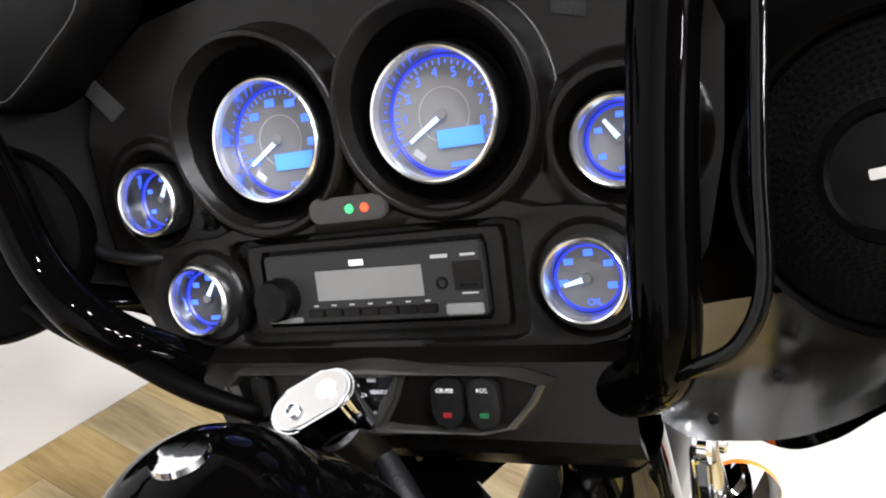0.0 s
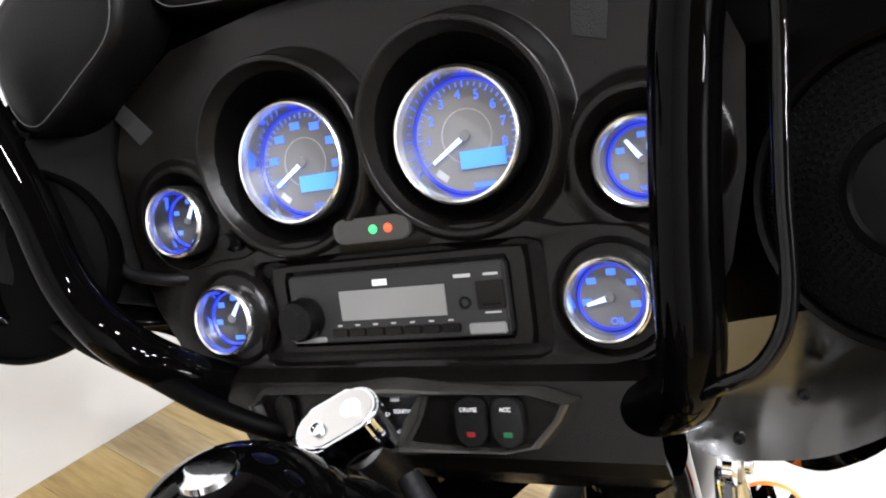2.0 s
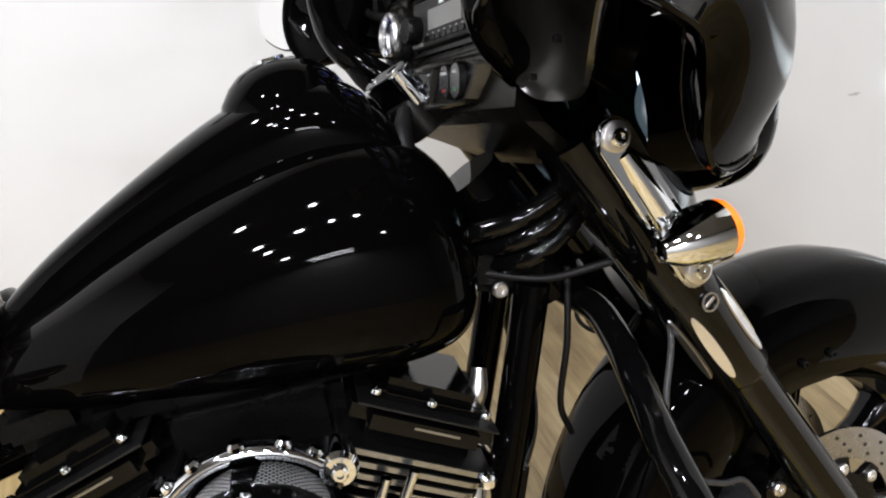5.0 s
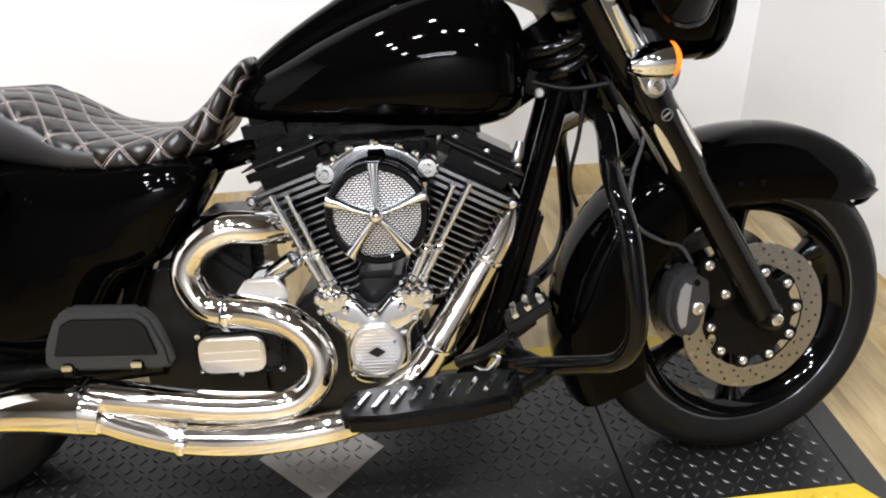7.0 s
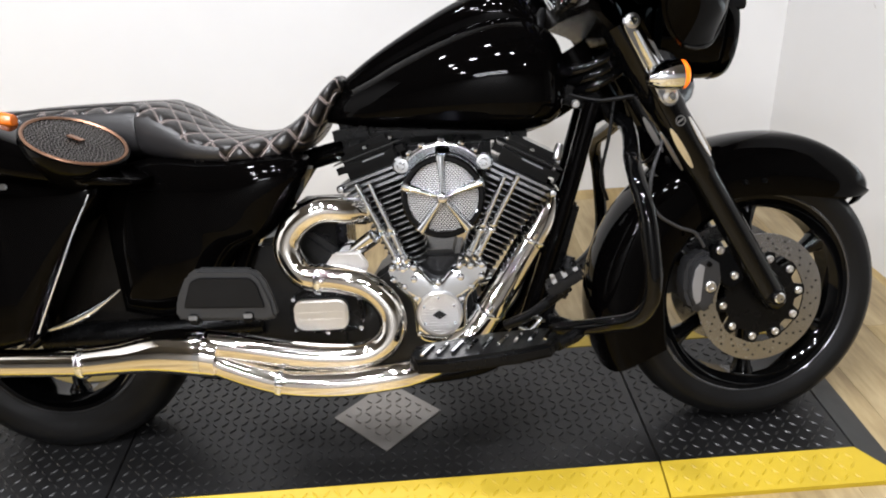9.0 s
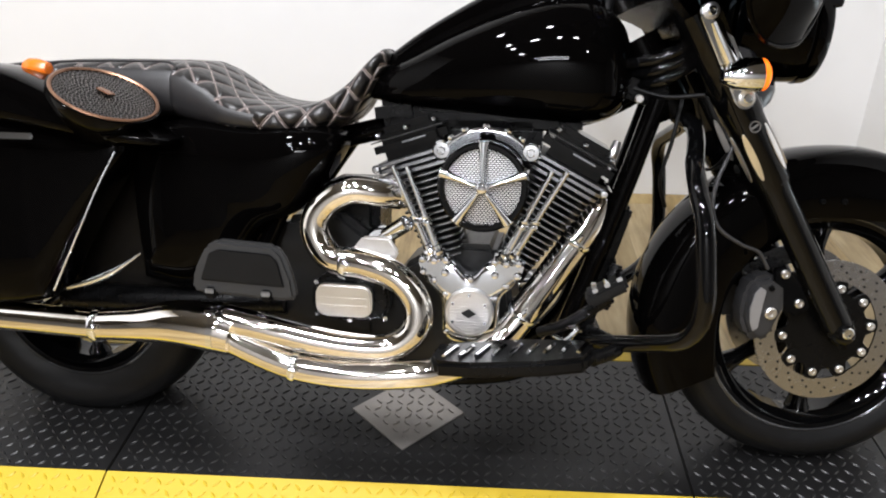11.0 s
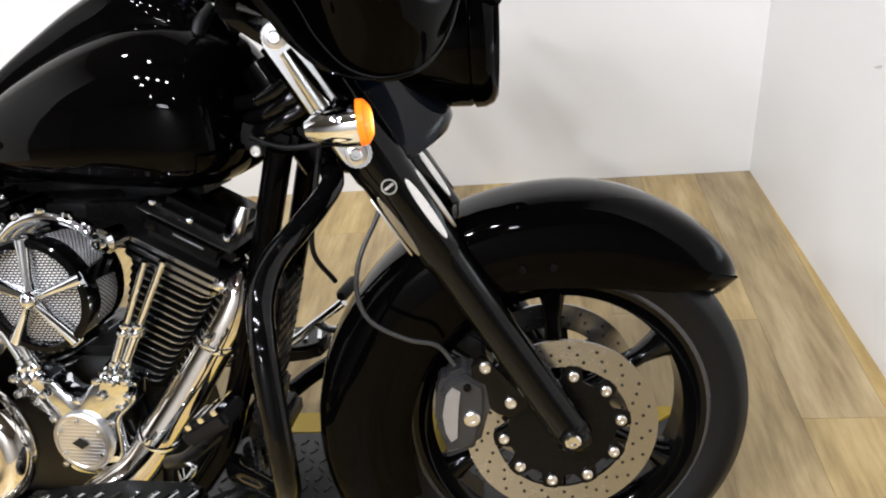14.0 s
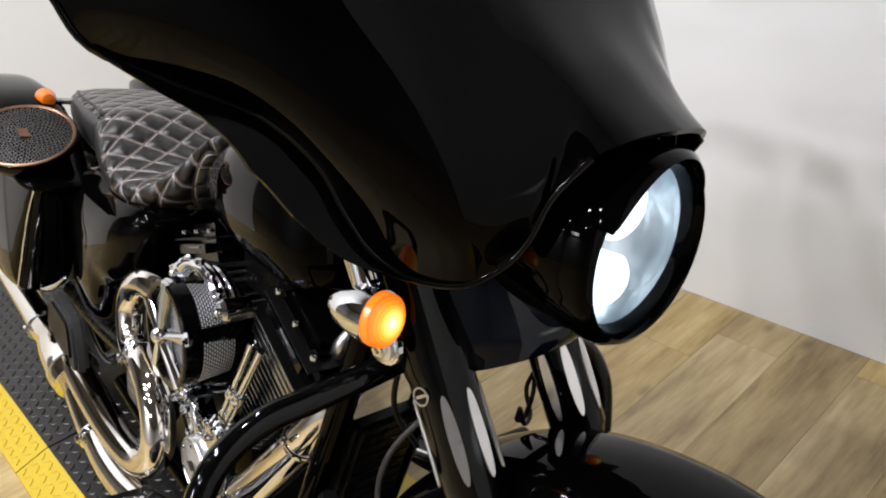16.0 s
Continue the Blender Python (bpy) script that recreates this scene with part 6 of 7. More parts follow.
# liner out to the fairing's rim
rim = [r[-2] - Vector((0.006, 0, 0.004)) for r in full[::-2]] + [full[0][j] - Vector((0.004, 0, 0)) for j in (14, 10, 6)] + [r[1] - Vector((0.01, 0, -0.002)) for r in full[::2]] + [full[-1][j] - Vector((0.004, 0, 0)) for j in (6, 10, 14)]
low_rim = [k for k in range(len(rim)) if 64 <= k < len(rim) - 3]
rim2 = [inv @ (FRONT @ p) for p in rim]
cc = Vector((sum(a for a, b in panel_outline) / len(panel_outline), sum(b for a, b in panel_outline) / len(panel_outline)))
rows = [[], [], [], []]
for k_rim, p in enumerate(rim2):
    d = Vector((p.x, p.y)) - cc
    best = 0
    o = [Vector(q) for q in panel_outline]
    for a, b in zip(o, o[1:] + o[:1]):
        e = b - a
        den = d.x * e.y - d.y * e.x
        if abs(den) < 1e-12:
            continue
        r = a - cc
        s = (r.x * e.y - r.y * e.x) / den
        k = (r.x * d.y - r.y * d.x) / den
        if s > 0 and -1e-6 <= k <= 1 + 1e-6:
            best = max(best, s)
    q = cc + d * min(best, 0.98)
    a = Vector((q.x, q.y, -0.026))
    rows[0].append(Vector((q.x * 0.99, q.y, -0.04)))
    rows[1].append(a)
    reach = 0.4 + 0.6 * min(1.0, max(0.0, (p.y + 0.02) / 0.1)) if k_rim in low_rim else 1.0
    p = a.lerp(p, reach)
    rows[2].append(a.lerp(p, 0.5) + Vector((0, 0, -0.01)))
    rows[3].append(p)
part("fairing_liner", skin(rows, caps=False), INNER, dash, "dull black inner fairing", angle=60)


def gauge(name, u, v, r, w0, label, parent, deep=0.0165, face=None):
    g = part(name, lathe([(-0.02, r - 0.001), (-0.006, r), (0.002, r), (0.005, r - 0.001), (0.0062, r - 0.0024), (0.0056, r - 0.0038), (0.002, r - 0.0048), (-0.001, r - 0.0052)], (u, v, w0), UZ, n=64), BEZEL, parent, label)
    part("gauge_face", lathe([(-deep, 0.0), (-deep, r - 0.006)], (u, v, w0), UZ, n=48), face or FACE, g)
    part("inner_wall", lathe([(-0.001, r - 0.0052), (-deep * 0.4, r - 0.0056), (-deep + 0.0003, r - 0.0068)], (u, v, w0), UZ, n=64), DARK_MIRROR, g, "dark polished inner wall")
    part("light_ring", lathe([(-deep + 0.0003, r - 0.0086), (-deep + 0.0012, r - 0.008), (-deep + 0.002, r - 0.0071)], (u, v, w0), UZ, n=64), BLUE_RING, g, "glowing blue light ring")
    gl = part("gauge_glass", lathe([(0.0, 0.0), (-0.0005, r * 0.5), (-0.002, r - 0.007)], (u, v, w0), UZ, n=40), GAUGE_GLASS, g)
    gl.visible_shadow = False
    return g


def needle(g, u, v, w, L, ang, r):
    a = radians(ang)
    m = Matrix.Translation((u, v, w)) @ Matrix.Rotation(a, 4, "Z")
    sub = slab([(0.001, -0.0018), (L, -0.0011), (L, 0.0011), (0.001, 0.0018)], (0, 0, 0), UX, UY, 0.001)
    bmesh.ops.transform(sub, matrix=m, verts=sub.verts)
    part("needle", sub, NEEDLE, g, "pale lit needle", smooth=False)
    part("needle_hub", lathe([(0, r * 0.6), (0.002, r * 0.52), (0.0025, 0)], (u, v, w), UZ, n=20), FACE, g)


V1, R1 = 0.1145, 0.0480
for sgn, nm in ((-1, "speedometer"), (1, "tachometer")):
    u = 0.0705 if sgn > 0 else -0.0675
    g = gauge(nm, u, V1, R1, 0.0, "chrome-rimmed %s lit in blue" % nm, dash, face=FACE_PALE if sgn > 0 else FACE)
    for i in range(33):
        a = radians(208 - 240 * i / 32)
        L = 0.0045 if i % 4 == 0 else 0.0025
        rr = 0.0365
        bar(u + rr * math.cos(a), V1 + rr * math.sin(a), -0.0158, L, 0.0007, BLUE, g, "tick", turn=math.degrees(a))
    for i in range(9 if sgn > 0 else 7):
        if sgn > 0:
            if i == 0:
                continue
            a = radians(208 - 28.0 * i)
            lettering(str(i), u + 0.0295 * math.cos(a), V1 + 0.0295 * math.sin(a), -0.0158, 0.0095, BLUE, g, "numeral")
        else:
            a = radians(208 - 36.0 * i)
            bar(u + 0.0295 * math.cos(a), V1 + 0.0295 * math.sin(a), -0.0158, 0.0085, 0.0055, BLUE, g, "numeral")
    part("dial_ring", lathe([(0, 0.0195), (0.0003, 0.0195), (0.0003, 0.0188), (0, 0.0188)], (u, V1, -0.0162), UZ, n=40, closed_profile=True), GREY_PRINT, g)
    bar(u + 0.011, V1 - 0.017, -0.015, 0.034, 0.0125, LCD, g, "display", 0.002)
    if sgn < 0:
        lettering("MPH", u + 0.01, V1 - 0.0355, -0.0158, 0.006, BLUE, g)
    else:
        bar(u + 0.01, V1 - 0.0355, -0.0158, 0.017, 0.0032, BLUE, g, "lettering")
    bar(u - 0.022, V1 - 0.026, -0.0158, 0.01, 0.005, GREY_PRINT, g, "legend", turn=-40)
    needle(g, u, V1, -0.013, 0.031, 212, 0.007)
U2, V2, U3, V3, R3 = 0.1908, 0.0812, 0.159, -0.0057, 0.0302
for sgn, na in ((-1, 60), (1, 125)):
    g = gauge("small_gauge", sgn * U2, V2, R3, 0.0, "small chrome-rimmed gauge lit in blue", dash, face=FACE_PALE if sgn > 0 else FACE_DARK)
    for i in range(5):
        a = radians(215 - 250 * i / 4)
        bar(sgn * U2 + 0.0165 * math.cos(a), V2 + 0.0165 * math.sin(a), -0.0158, 0.005, 0.0035, BLUE, g, "numeral")
    if sgn > 0:
        lettering("VOLTS", sgn * U2 + 0.003, V2 - 0.0185, -0.0158, 0.0048, BLUE, g)
    else:
        bar(sgn * U2 + 0.004, V2 - 0.0185, -0.0158, 0.011, 0.003, BLUE, g, "lettering")
    needle(g, sgn * U2, V2, -0.013, 0.017, na, 0.005)
# surround of the radio, joining two more gauges
so = []
for t in np.linspace(-90, 90, 17):
    so.append((U3 + 0.003 + 0.047 * math.cos(radians(t)), V3 + 0.003 + 0.047 * math.sin(radians(t))))
so += [(0.135, 0.0445), (0.122, 0.049), (0.105, 0.0535), (0.0, 0.0555), (-0.105, 0.0535), (-0.122, 0.049), (-0.135, 0.0445)]
for t in np.linspace(90, 270, 17):
    so.append((-U3 - 0.003 + 0.047 * math.cos(radians(t)), V3 + 0.003 + 0.047 * math.sin(radians(t))))
so += [(-0.1, -0.052), (0, -0.053), (0.1, -0.052)]
outer = by_angle(so, 120)
cx = sum(a for a, b in so) / len(so)
cz = sum(b for a, b in so) / len(so)
inner = by_angle([(a - 0.0015, b - 0.002) for a, b in rounded(0.243, 0.083, 0.01)], 120)
lay = [[(a, b, -0.013) for a, b in grown(outer, 0.003)], [(a, b, -0.007) for a, b in grown(outer, 0.001)], [(a, b, -0.004) for a, b in grown(outer, -0.002)], [(a, b, -0.004) for a, b in grown(inner, 0.003)], [(a, b, -0.006) for a, b in inner], [(a, b, -0.03) for a, b in grown(inner, -0.002)]]
surround = part("radio_surround", skin(lay, caps=False), SATIN, dash, "raised satin black radio surround", angle=40)
for sgn, na in ((-1, 55), (1, 195)):
    gu, gv = (0.1629, -0.0044) if sgn > 0 else (-0.1475, -0.0026)
    part("cup_lip", lathe([(-0.006, 0.0405), (0.0, 0.0395), (0.0022, 0.0383), (0.001, 0.0368), (-0.0035, 0.035), (-0.0042, 0.028)], (gu, gv, -0.001), UZ, n=56), SATIN, surround)
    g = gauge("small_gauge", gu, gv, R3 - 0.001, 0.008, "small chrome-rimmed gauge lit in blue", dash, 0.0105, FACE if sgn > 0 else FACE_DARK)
    for i in range(5):
        a = radians(190 - 210 * i / 4)
        bar(gu + 0.0165 * math.cos(a), gv + 0.0165 * math.sin(a), -0.0021, 0.006, 0.004, BLUE, g, "numeral")
    if sgn > 0:
        lettering("OIL", gu + 0.003, gv - 0.0165, -0.0019, 0.0065, BLUE, g)
    else:
        bar(gu + 0.003, gv - 0.0165, -0.0021, 0.009, 0.003, BLUE, g, "lettering")
    needle(g, gu, gv, 0.0005, 0.016, na, 0.006)
# radio
radio = part("radio", block((0, 0, -0.021), (0.243, 0.082, 0.02), bevel=0.002), SATIN, bike, "black car radio with a grey display, in the dash")
part("trim_frame", skin([[(a, b, -0.0105) for a, b in by_angle(rounded(0.216, 0.072, 0.004), 80)], [(a, b, -0.006) for a, b in by_angle(rounded(0.212, 0.069, 0.004), 80)], [(a, b, -0.006) for a, b in by_angle(rounded(0.19, 0.06, 0.003), 80)], [(a, b, -0.0105) for a, b in by_angle(rounded(0.188, 0.058, 0.003), 80)]], caps=False), SATIN, radio)
part("faceplate", block((0.002, 0, -0.007), (0.18, 0.052, 0.014), bevel=0.0015), MATTE, radio)
part("knob", lathe([(0, 0.0165), (0.004, 0.0168), (0.014, 0.016), (0.017, 0.0145), (0.017, 0.0)], (-0.0745, -0.006, 0), UZ, n=40), POWDER, radio, "black volume knob")
bar(0.002, 0.0015, 0.0006, 0.088, 0.0225, LCD_GREY, radio, "display", 0.0012)
bar(-0.006, 0.0175, 0.0005, 0.012, 0.0045, WHITE, radio, "logo")
bar(0.0605, 0.0175, 0.0005, 0.013, 0.0026, GREY_PRINT, radio, "lettering")
bar(0.082, 0.0175, 0.0005, 0.011, 0.0018, GREY_PRINT, radio, "lettering")
part("jack", lathe([(0, 0.0045), (0.001, 0.0045), (0.001, 0.0028), (-0.002, 0.0026), (-0.002, 0)], (0.0605, -0.0015, 0.0), UZ, n=20), POWDER, radio)
part("usb_door", block((0.0805, 0.003, 0.0006), (0.021, 0.02, 0.0016), bevel=0.0005), SATIN, radio)
bar(0.081, -0.0035, 0.0016, 0.013, 0.0022, POWDER, radio, "slot")
bar(0.081, -0.0095, 0.0005, 0.012, 0.0012, GREY_PRINT, radio, "lettering")
for i in range(7):
    part("key", block((-0.045 + i * 0.0155, -0.019, 0.0008), (0.0145, 0.0065, 0.003), bevel=0.0008), SATIN, radio)
    bar(-0.045 + i * 0.0155, -0.0135, 0.0005, 0.004, 0.0012, GREY_PRINT, radio, "lettering")
part("lower_strip", block((0.076, -0.0205, 0.001), (0.028, 0.008, 0.003), bevel=0.001), LCD_GREY, radio)
part("lower_strip", block((-0.073, -0.0235, 0.001), (0.03, 0.004, 0.003), bevel=0.001), LCD_GREY, radio)
# indicator lamps, button, fastener strips
pill = part("indicator_panel", slab([(a - 0.006, b + 0.057) for a, b in rounded(0.066, 0.0185, 0.008)], (0, 0, -0.012), UX, UY, 0.0145, 0.002), SATIN_EDGE, dash, "dark lozenge of indicator lamps, green lit")
for du, m, nm in ((-0.004, GREEN_LIT, "green_lamp"), (0.0085, RED_LIT, "red_lamp")):
    part(nm, lathe([(0.0, 0.0033), (0.001, 0.003), (0.0016, 0.0)], (du, 0.057, 0.0025), UZ, n=16), m, pill)
part("push_button", lathe([(-0.012, 0.009), (-0.006, 0.0088), (-0.004, 0.0065), (0.004, 0.006), (0.0045, 0)], (-0.141, 0.06, 0), UZ, n=24), POWDER, dash)
VELCRO = material("grey_hook_strip", (0.004, 0.004, 0.004), 0.9, vary=0.3, noise_scale=400, bump=0.6, bump_scale=900)
part("hook_strip", slab([(-0.24, 0.188), (-0.211, 0.159), (-0.227, 0.150), (-0.252, 0.177)], (0, 0, -0.012), UX, UY, 0.002, 0.0005), VELCRO, dash, "dark hook-and-loop strip")
part("hook_strip", slab([(0.157, 0.2), (0.183, 0.2), (0.177, 0.16), (0.155, 0.167)], (0, 0, -0.012), UX, UY, 0.002, 0.0005), VELCRO, dash, "dark hook-and-loop strip")
# console under the radio with switches and the ignition
SWITCH = material("glossy_black_switch", (0.006, 0.006, 0.006), 0.2, vary=0.2, spec=0.8)
rings = []
for v, w, ul, ur in ((-0.045, -0.005, -0.166, 0.19), (-0.053, 0.012, -0.16, 0.186), (-0.105, 0.018, -0.13, 0.19), (-0.118, 0.01, -0.115, 0.192), (-0.136, -0.022, -0.06, 0.18), (-0.16, -0.07, -0.02, 0.15)):
    rings.append([(ul, v, w), (ur, v - 0.004, w), (ur - 0.006, v - 0.004, w - 0.025), (ul + 0.006, v, w - 0.025)])
con = part("ignition_console", skin(rings), SATIN, bike, "satin black ignition console", angle=25)
q = [(-0.1205, -0.0585), (0.0, -0.0585), (0.1354, -0.061), (0.128, -0.076), (0.1045, -0.1005), (-0.095, -0.1), (-0.1108, -0.094)]
lay = []
for k, w in ((0.008, 0.014), (0.003, 0.0275), (0.0005, 0.0288), (-0.0025, 0.0278), (-0.006, 0.0212)):
    lay.append([(a, b, w) for a, b in grown(by_angle(q, 72), k)])
# light caught by frame and divider chamfers is put into a paler satin
part("console_frame", skin(lay, caps=False), SATIN_EDGE, con, angle=30)
part("console_divider", slab([(0.027, -0.0585), (0.035, -0.0585), (0.026, -0.08), (0.012, -0.1), (-0.002, -0.1), (0.017, -0.08)], (0, 0, 0.016), UX, UY, 0.0115, 0.003), SATIN_EDGE, con)
part("console_plate", slab(grown(by_angle(q, 72), -0.003), (0, 0, 0.0175), UX, UY, 0.004), SATIN, con)
for u, lens_mat, word in ((0.066, RED_DIM, "CRUISE"), (0.0925, GREEN_DIM, "ACC")):
    sw = part("rocker_switch", slab([(a + u, b - 0.0785) for a, b in rounded(0.0215, 0.034, 0.0105)], (0, 0, 0.023), UX, UY, 0.008, 0.002), SWITCH, con, "black rocker switch")
    bar(u, -0.0865, 0.0312, 0.006, 0.0032, lens_mat, sw, "lens", 0.0008)
    lettering(word, u, -0.0695, 0.0314, 0.004, WHITE, sw)
part("blank_plug", slab([(a - 0.088, b - 0.076) for a, b in rounded(0.018, 0.032, 0.008)], (0, 0, 0.023), UX, UY, 0.004, 0.0015), POWDER, con)
lettering("IGNITION", 0.0135, -0.0735, 0.0225, 0.0042, WHITE, con)
lettering("ACCESS", 0.0045, -0.0885, 0.0225, 0.0042, WHITE, con)
bar(0.006, -0.065, 0.0223, 0.007, 0.002, GREY_PRINT, con, "lettering")
# chrome ignition knob: an oval cap on a short barrel
NK = Vector((0.05, 0.74, 0.67)).normalized()
KU = Vector((0.80, 0.40, -0.45)).normalized()
KU = (KU - NK * KU.dot(NK)).normalized()
KV = NK.cross(KU)
kc = Vector((-0.0174, -0.0646, 0.064))
oval = [(0.0135 + 0.0178 * math.cos(t), 0.0178 * math.sin(t)) for t in np.linspace(-math.pi / 2, math.pi / 2, 14)] + [(-0.0135 + 0.0178 * math.cos(t), 0.0178 * math.sin(t)) for t in np.linspace(math.pi / 2, 1.5 * math.pi, 14)]
knob = part("ignition_knob", slab(oval, kc - NK * 0.044, KU, KV, 0.044, 0.0025, segs=3), CHROME, bike, "chrome oval ignition knob with a key slot")
part("knob_top", slab([(a * 0.86, b * 0.86) for a, b in oval], kc + NK * 0.0002, KU, KV, 0.0006), BRUSHED, knob)
part("knob_badge", lathe([(0, 0.0), (0, 0.0075), (0.001, 0.0075), (0.001, 0.0065), (0.0006, 0.0)], kc + KU * 0.012 + NK * 0.0008, NK, n=28), BEZEL, knob)
part("key_lock", lathe([(0, 0.0), (0, 0.0055), (0.003, 0.0055), (0.003, 0.004), (0.001, 0.0038), (0.001, 0)], kc - KU * 0.014 - KV * 0.002 + NK * 0.0008, NK, n=24), CHROME, knob)
part("knob_collar", lathe([(-0.075, 0.03), (-0.05, 0.028), (-0.032, 0.024), (-0.03, 0.02)], kc, NK, n=36), SATIN, knob)
part("wire_boot", tube([(0.03, -0.105, 0.06), (0.05, -0.135, 0.07), (0.065, -0.17, 0.07)], [0.008, 0.011, 0.009]), RUBBER, con)

SEAM = material("grey_seam_thread", (0.05, 0.05, 0.05), 0.7)
POUCH = material("smooth_black_pouch_leather", (0.0025, 0.0024, 0.0023), 0.38, vary=0.3, noise_scale=60, bump=0.2, bump_scale=800, spec=0.11)
# leather pouches along the top edge: an end pocket and a long middle one
def pocket(name, outline, w0, depth, parent, label=""):
    o = [tuple(p) for p in catmull(outline + outline[:1], 6 * len(outline) + 1)[:-1]]
    lay = [[(a, b, w0 + dw) for a, b in grown(o, k)] for k, dw in ((-0.004, -depth), (0.0, -depth + 0.006), (0.001, -0.008), (-0.001, -0.003), (-0.005, 0.0), (-0.014, 0.0022), (-0.024, 0.0035))]
    ob = part(name, skin(lay), POUCH, parent, label, angle=60)
    part("seam", tube([(a, b, w0 + 0.0008) for a, b in grown(o, -0.0075)] + [grown(o, -0.0075)[0] + (w0 + 0.0008,)], 0.0005, n=5, steps=1, smooth_path=False), SEAM, ob, "pale stitched seam")
    return ob


pouch = pocket("windscreen_pouch", [(-0.178, 0.28), (-0.172, 0.257), (-0.182, 0.227), (-0.218, 0.199), (-0.258, 0.176), (-0.286, 0.167), (-0.31, 0.185), (-0.325, 0.237), (-0.315, 0.267), (-0.275, 0.295), (-0.22, 0.305)], 0.045, 0.06, bike, "black leather windscreen pouch with stitched edge")
pocket("pouch_middle", [(-0.186, 0.275), (-0.168, 0.252), (-0.14, 0.244), (-0.06, 0.238), (0.06, 0.238), (0.14, 0.24), (0.165, 0.25), (0.18, 0.275), (0.15, 0.32), (0, 0.335), (-0.15, 0.32)], 0.012, 0.05, pouch)
pocket("pouch_end", [(0.205, 0.285), (0.2, 0.262), (0.212, 0.232), (0.26, 0.2), (0.325, 0.175), (0.36, 0.2), (0.385, 0.242), (0.365, 0.272), (0.32, 0.30), (0.25, 0.31)], 0.0, 0.055, pouch)

# loudspeakers in the fairing's wings
SPK_MESH = material("perforated_speaker_grille", (0.0016, 0.0016, 0.0016), 0.45, vary=0.2, spec=0.1)
for sgn in (-1, 1):
    c = Vector((0.334, 0.048, 0.046)) if sgn > 0 else Vector((-0.322, 0.062, 0.05))
    ax = Vector((-sgn * 0.42, 0.1, 1)).normalized()
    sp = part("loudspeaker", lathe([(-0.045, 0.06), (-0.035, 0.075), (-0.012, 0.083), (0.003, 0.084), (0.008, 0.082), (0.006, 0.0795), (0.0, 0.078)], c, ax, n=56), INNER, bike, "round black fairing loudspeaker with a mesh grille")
    # the left grille lies in shade, which is put into its blacker colour
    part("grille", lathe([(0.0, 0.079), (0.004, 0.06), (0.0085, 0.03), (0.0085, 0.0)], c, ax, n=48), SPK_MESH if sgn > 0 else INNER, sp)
    if sgn < 0:
        continue
    part("grille_ring", lathe([(0.007, 0.037), (0.0105, 0.0355), (0.011, 0.031), (0.007, 0.028), (0.006, 0.0)], c, ax, n=48), INNER, sp)
    uu = ax.orthogonal().normalized()
    vv = ax.cross(uu)
    bm = bmesh.new()
    for ring_r in np.arange(0.039, 0.078, 0.0044):
        nn = int(2 * math.pi * ring_r / 0.0049)
        for i in range(nn):
            t = 2 * math.pi * (i + 0.5 * (int(ring_r * 1000) % 2)) / nn
            q = c + (uu * math.cos(t) + vv * math.sin(t)) * ring_r + ax * (0.0045 + (0.07 - ring_r) * 0.07)
            lathe([(0, 0.002), (0.0012, 0.0016)], q, ax, n=6, bm=bm)
    part("grille_perforation", bm, SPK_MESH, sp, smooth=False)["kind"] = "stuff"
    part("badge", block(c + ax * 0.0125 + Vector((0, 0, 0)), (0.0175, 0.0055, 0.002), Matrix.Rotation(radians(-sgn * 22), 4, "Y") @ Matrix.Rotation(radians(8), 4, "Z"), 0.0005), BRUSHED, sp, "small bright badge")

# inner skin of the fairing under the loudspeakers
SHELL = material("semi_gloss_black_shell", (0.006, 0.0058, 0.005), 0.16, vary=0.2, spec=1.0)
for sgn, w0 in ((-1, -0.1), (1, 0.042)):
    rings = []
    for a, top, low in catmull([(0.205, -0.02, -0.09), (0.222, -0.02, -0.104), (0.25, -0.018, -0.108), (0.275, -0.015, -0.105), (0.3, -0.01, -0.093), (0.33, -0.005, -0.07), (0.36, 0.01, -0.035)] if sgn > 0 else [(0.185, -0.05, -0.125), (0.205, -0.05, -0.125), (0.232, -0.045, -0.115), (0.258, -0.04, -0.1), (0.28, -0.035, -0.088), (0.3, -0.03, -0.07), (0.32, -0.02, -0.05)], 24):
        dip = 0.02 * math.sin((a - 0.2) / 0.11 * 3.0)
        rings.append([(sgn * a, top + (low - top) * q, w0 - dip - 0.02 * math.sin(q * 2.4)) for q in np.linspace(0, 1, 10)] + [(sgn * a, top + (low - top) * q, w0 - dip - 0.006 - 0.02 * math.sin(q * 2.4)) for q in np.linspace(1, 0, 10)])
    sk = part("fairing_inner_skin", skin(rings), SHELL, bike, "semi-gloss black inner skin of the fairing", angle=50)
    for a, b in ((0.235, -0.088), (0.272, -0.062)) if sgn > 0 else ((0.23, -0.105),):
        bolt((sgn * a, b, w0 - 0.018), UZ, 0.0035, POWDER, sk, "screw")

part("fairing_lower_edge", tube([(-0.29, 0.008, 0.05), (-0.253, -0.011, 0.05), (-0.195, -0.036, 0.048), (-0.142, -0.062, 0.046), (-0.1, -0.085, 0.03), (-0.09, -0.1, 0.0)], [0.006, 0.0075, 0.0085, 0.0085, 0.008, 0.006], n=14), INNER, bike, "black lower edge of the fairing")

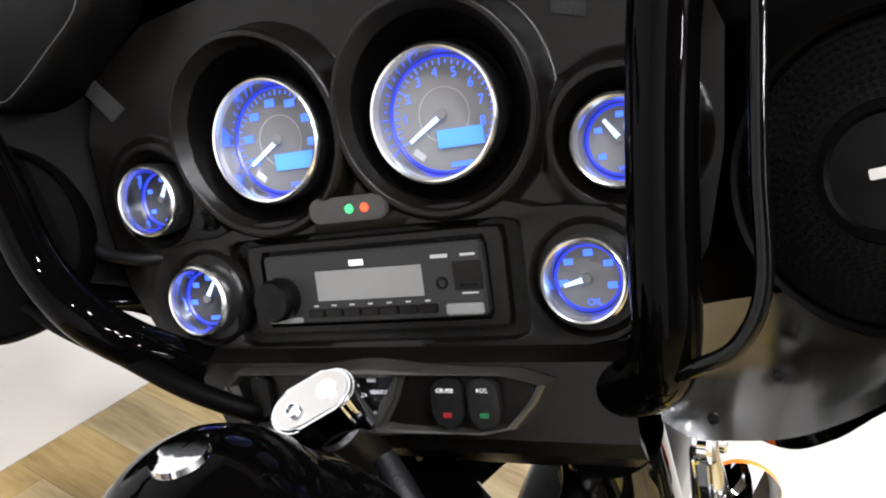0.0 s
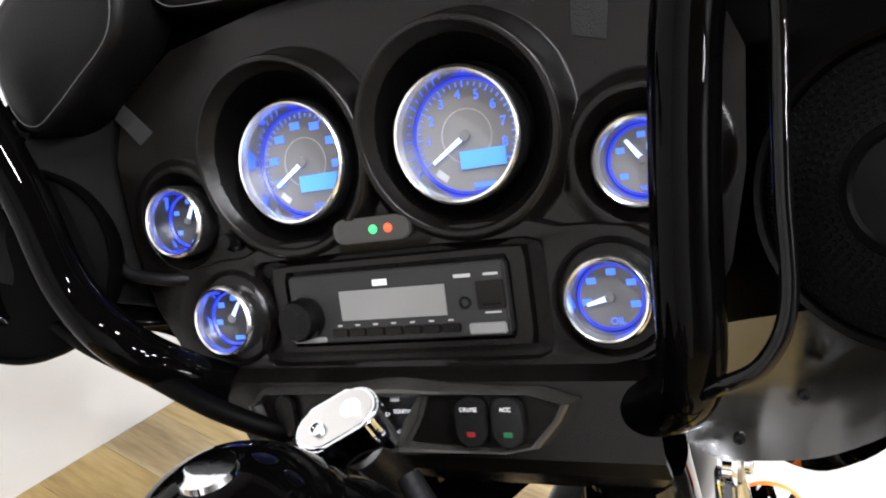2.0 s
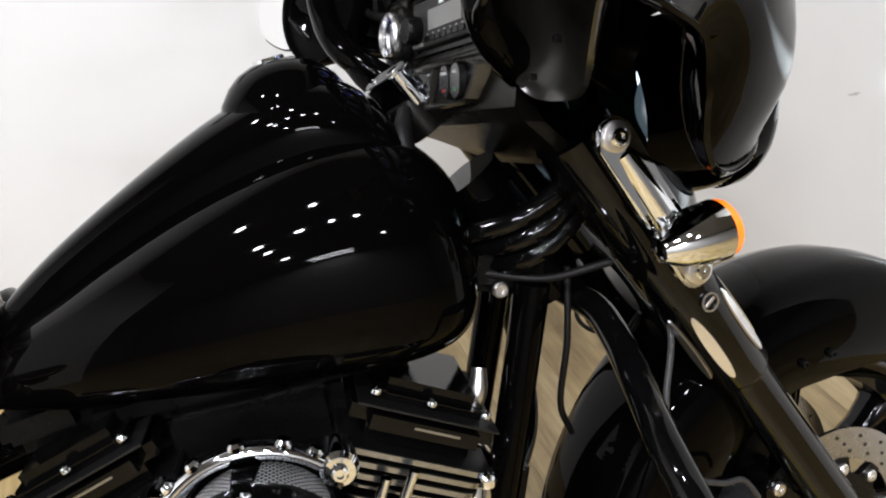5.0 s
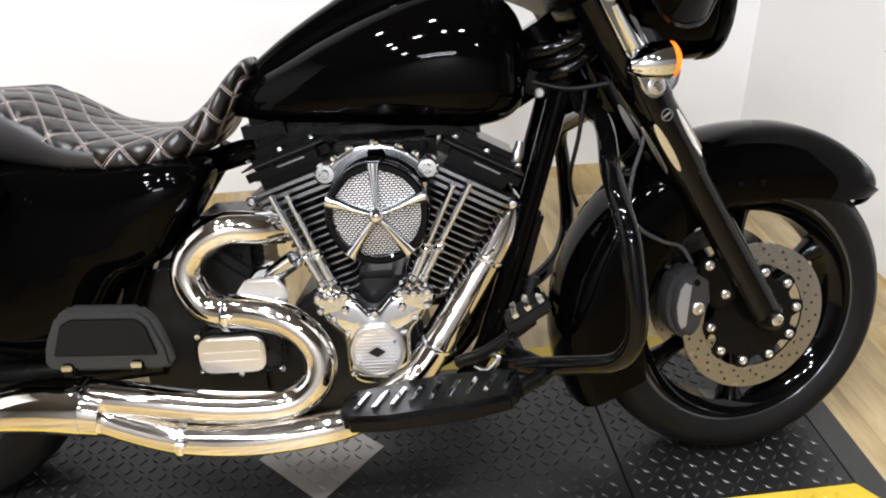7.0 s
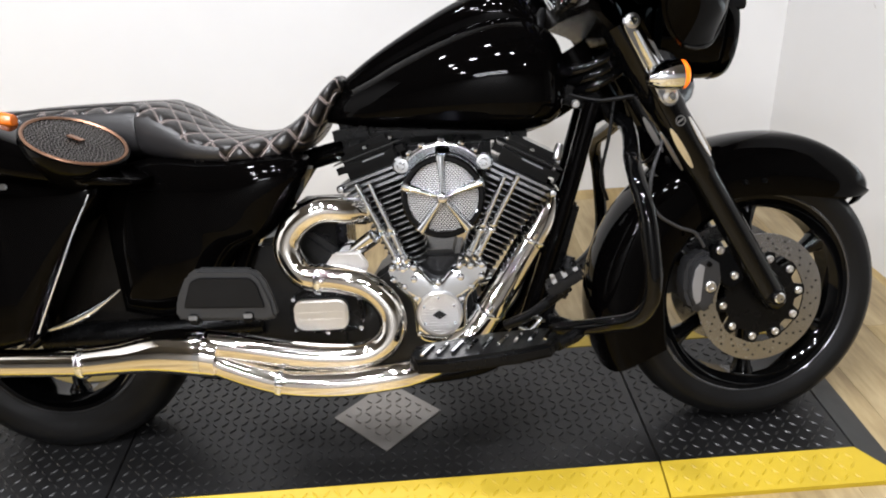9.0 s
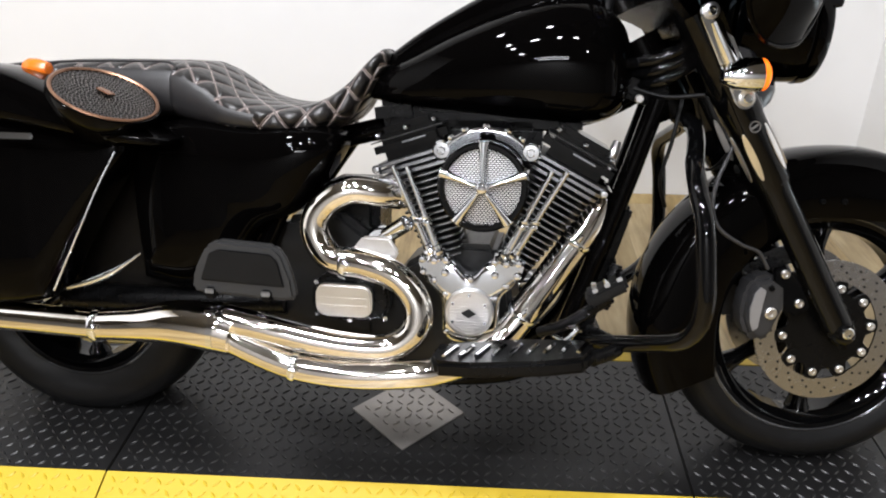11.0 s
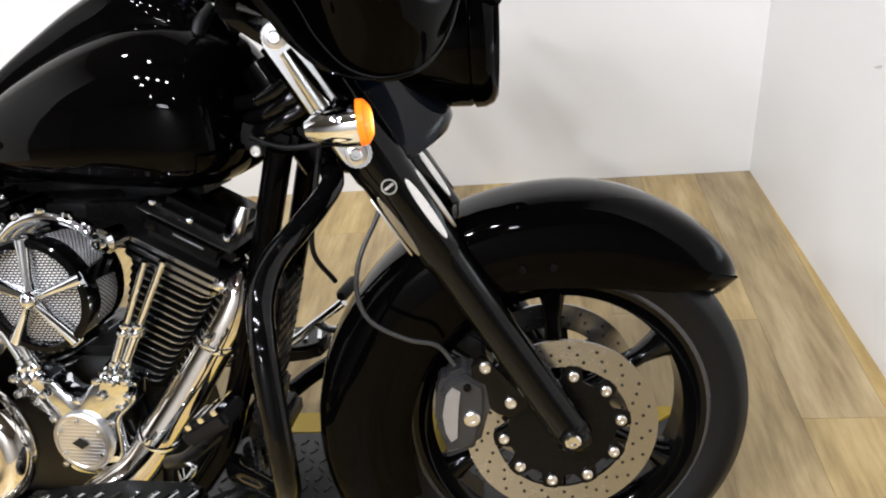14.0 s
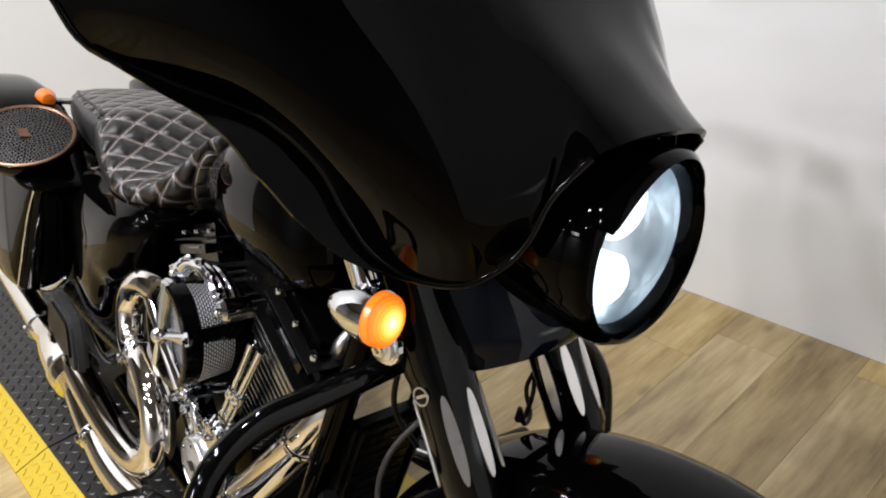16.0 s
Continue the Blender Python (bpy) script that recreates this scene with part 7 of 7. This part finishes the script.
# handlebar
bars = part("handlebar", tube([(-0.43, 0.185, 0.4), (-0.425, 0.2, 0.34), (-0.41, 0.225, 0.25), (-0.385, 0.247, 0.17), (-0.345, 0.25, 0.115), (-0.312, 0.215, 0.085), (-0.292, 0.16, 0.075), (-0.272, 0.11, 0.07), (-0.247, 0.04, 0.067), (-0.21, -0.005, 0.06), (-0.178, -0.04, 0.03), (-0.155, -0.07, -0.02), (-0.11, -0.105, -0.07), (-0.05, -0.125, -0.09), (0.05, -0.125, -0.09), (0.11, -0.11, -0.07), (0.16, -0.085, -0.02), (0.2, -0.065, 0.03), (0.217, -0.035, 0.06), (0.222, 0.03, 0.067), (0.228, 0.1, 0.068), (0.238, 0.165, 0.07), (0.262, 0.222, 0.08), (0.315, 0.25, 0.11), (0.38, 0.247, 0.17), (0.41, 0.225, 0.25), (0.425, 0.2, 0.34), (0.43, 0.185, 0.4)], 0.019, n=20, steps=7), BLACK, bike, "gloss black tall handlebar")
for sgn in (-1, 1):
    part("grip", tube([(sgn * 0.418, 0.21, 0.29), (sgn * 0.427, 0.196, 0.35), (sgn * 0.432, 0.182, 0.41)], 0.022), RUBBER, bars, "black rubber grip")
    part("control_box", block((sgn * 0.405, 0.208, 0.262), (0.045, 0.06, 0.05), bevel=0.01), POWDER, bars)
    part("lever", tube([(sgn * 0.40, 0.2, 0.23), (sgn * 0.43, 0.185, 0.24), (sgn * 0.46, 0.165, 0.32), (sgn * 0.465, 0.155, 0.4)], 0.006), BLACK, bars)
part("brake_line", tube([(0.33, 0.235, 0.12), (0.285, 0.19, 0.085), (0.277, 0.13, 0.08), (0.272, 0.06, 0.08), (0.2695, 0.0, 0.08), (0.255, -0.03, 0.08), (0.232, -0.043, 0.075), (0.2, -0.06, 0.05)], 0.0048), GLOSS_PART, bars, "black brake line")
part("cable", tube([(-0.315, 0.115, 0.01), (-0.29, 0.074, 0.002), (-0.255, 0.044, 0.0), (-0.22, 0.034, -0.005), (-0.2, 0.031, -0.015), (-0.19, 0.02, -0.02)], 0.0055), RUBBER, bars, "black cable beside the handlebar")
# mirrors on the wings
MIRROR = material("mirror_glass", (0.92, 0.92, 0.92), 0.01, metal=1.0, vary=0.0)
for sgn in (-1, 1):
    mc = Vector((sgn * 0.43, 0.072, 0.08))
    o = [tuple(p) for p in catmull([(0.09, 0.009), (0.062, 0.05), (0.0, 0.06), (-0.06, 0.06), (-0.066, 0.002), (-0.083, -0.035), (-0.05, -0.056), (0.0, -0.058), (0.07, -0.03), (0.09, 0.009)], 46)[:-1]]
    if sgn < 0:
        o = [(-a, b) for a, b in o][::-1]
    ax = Vector((-sgn * 0.25, 0.0, 1)).normalized()
    u2 = Vector((0, 1, 0)).cross(ax).normalized()
    mir = part("mirror", slab([(a * 1.05, b * 1.05) for a, b in o], mc - ax * 0.02, u2, ax.cross(u2), 0.02, 0.005), BLACK, bike, "oval rear-view mirror in a black shell")
    part("mirror_glass", slab(o, mc + ax * 0.0004, u2, ax.cross(u2), 0.0015), MIRROR, mir, "reflecting mirror glass")
    part("mirror_stem", tube([mc - ax * 0.012 + Vector((-sgn * 0.05, -0.03, 0)), Vector((sgn * 0.415, 0.024, 0.04)), Vector((sgn * 0.385, 0.02, 0.0))], [0.014, 0.012, 0.014]), BLACK, mir)
# a yellow paper tag hangs at the right grip
TAG = material("yellow_card_tag", (0.5, 0.38, 0.006), 0.5, vary=0.06, noise_scale=20)
tm = Matrix.Translation((0.34, 0.1365, 0.2)) @ Matrix.Rotation(radians(-38), 4, "Z") @ Matrix.Rotation(radians(-20), 4, "X")
tag = part("hang_tag", block((0, 0, 0), (0.12, 0.062, 0.0012), bevel=0.0005), TAG, bike, "yellow card tag hanging at the grip")
for ob in (tag,):
    ob.data.transform(DASH @ tm @ DASH.inverted())
PLACE[0] = None
# ---- plank floor pieces ----
PW = 0.178
n_cols = int((X1 - XW) / PW)
plank_meshes = {}
rest = bmesh.new()
for i in range(n_cols):
    x1 = WALL_X + 17 * PW - i * PW
    y = WALL_Y - 0.08 - random.random() * 1.1
    spans = [(y, WALL_Y)]
    while y > Y_BACK:
        spans.append((max(y - 1.22, Y_BACK), y))
        y -= 1.22
    for ya, yb in spans:
        L = round(yb - ya, 3)
        if L < 0.02:
            continue
        c = (x1 - PW / 2, (ya + yb) / 2, -0.0035)
        if not (-2.2 < x1 < WALL_X + 0.2 and yb > -2.2):
            block(c, (PW - 0.0006, L - 0.0006, 0.007), bevel=0, bm=rest)
            continue
        if L not in plank_meshes:
            bm = block((0, 0, 0), (PW - 0.0006, L - 0.0006, 0.007), bevel=0.0005)
            me = bpy.data.meshes.new("plank")
            bm.to_mesh(me)
            bm.free()
            me.materials.append(PLANK)
            plank_meshes[L] = me
        ob = new("plank", plank_meshes[L])
        ob.parent = floor
        ob.location = c
part("far_planks", rest, PLANK, floor, smooth=False)["kind"] = "stuff"
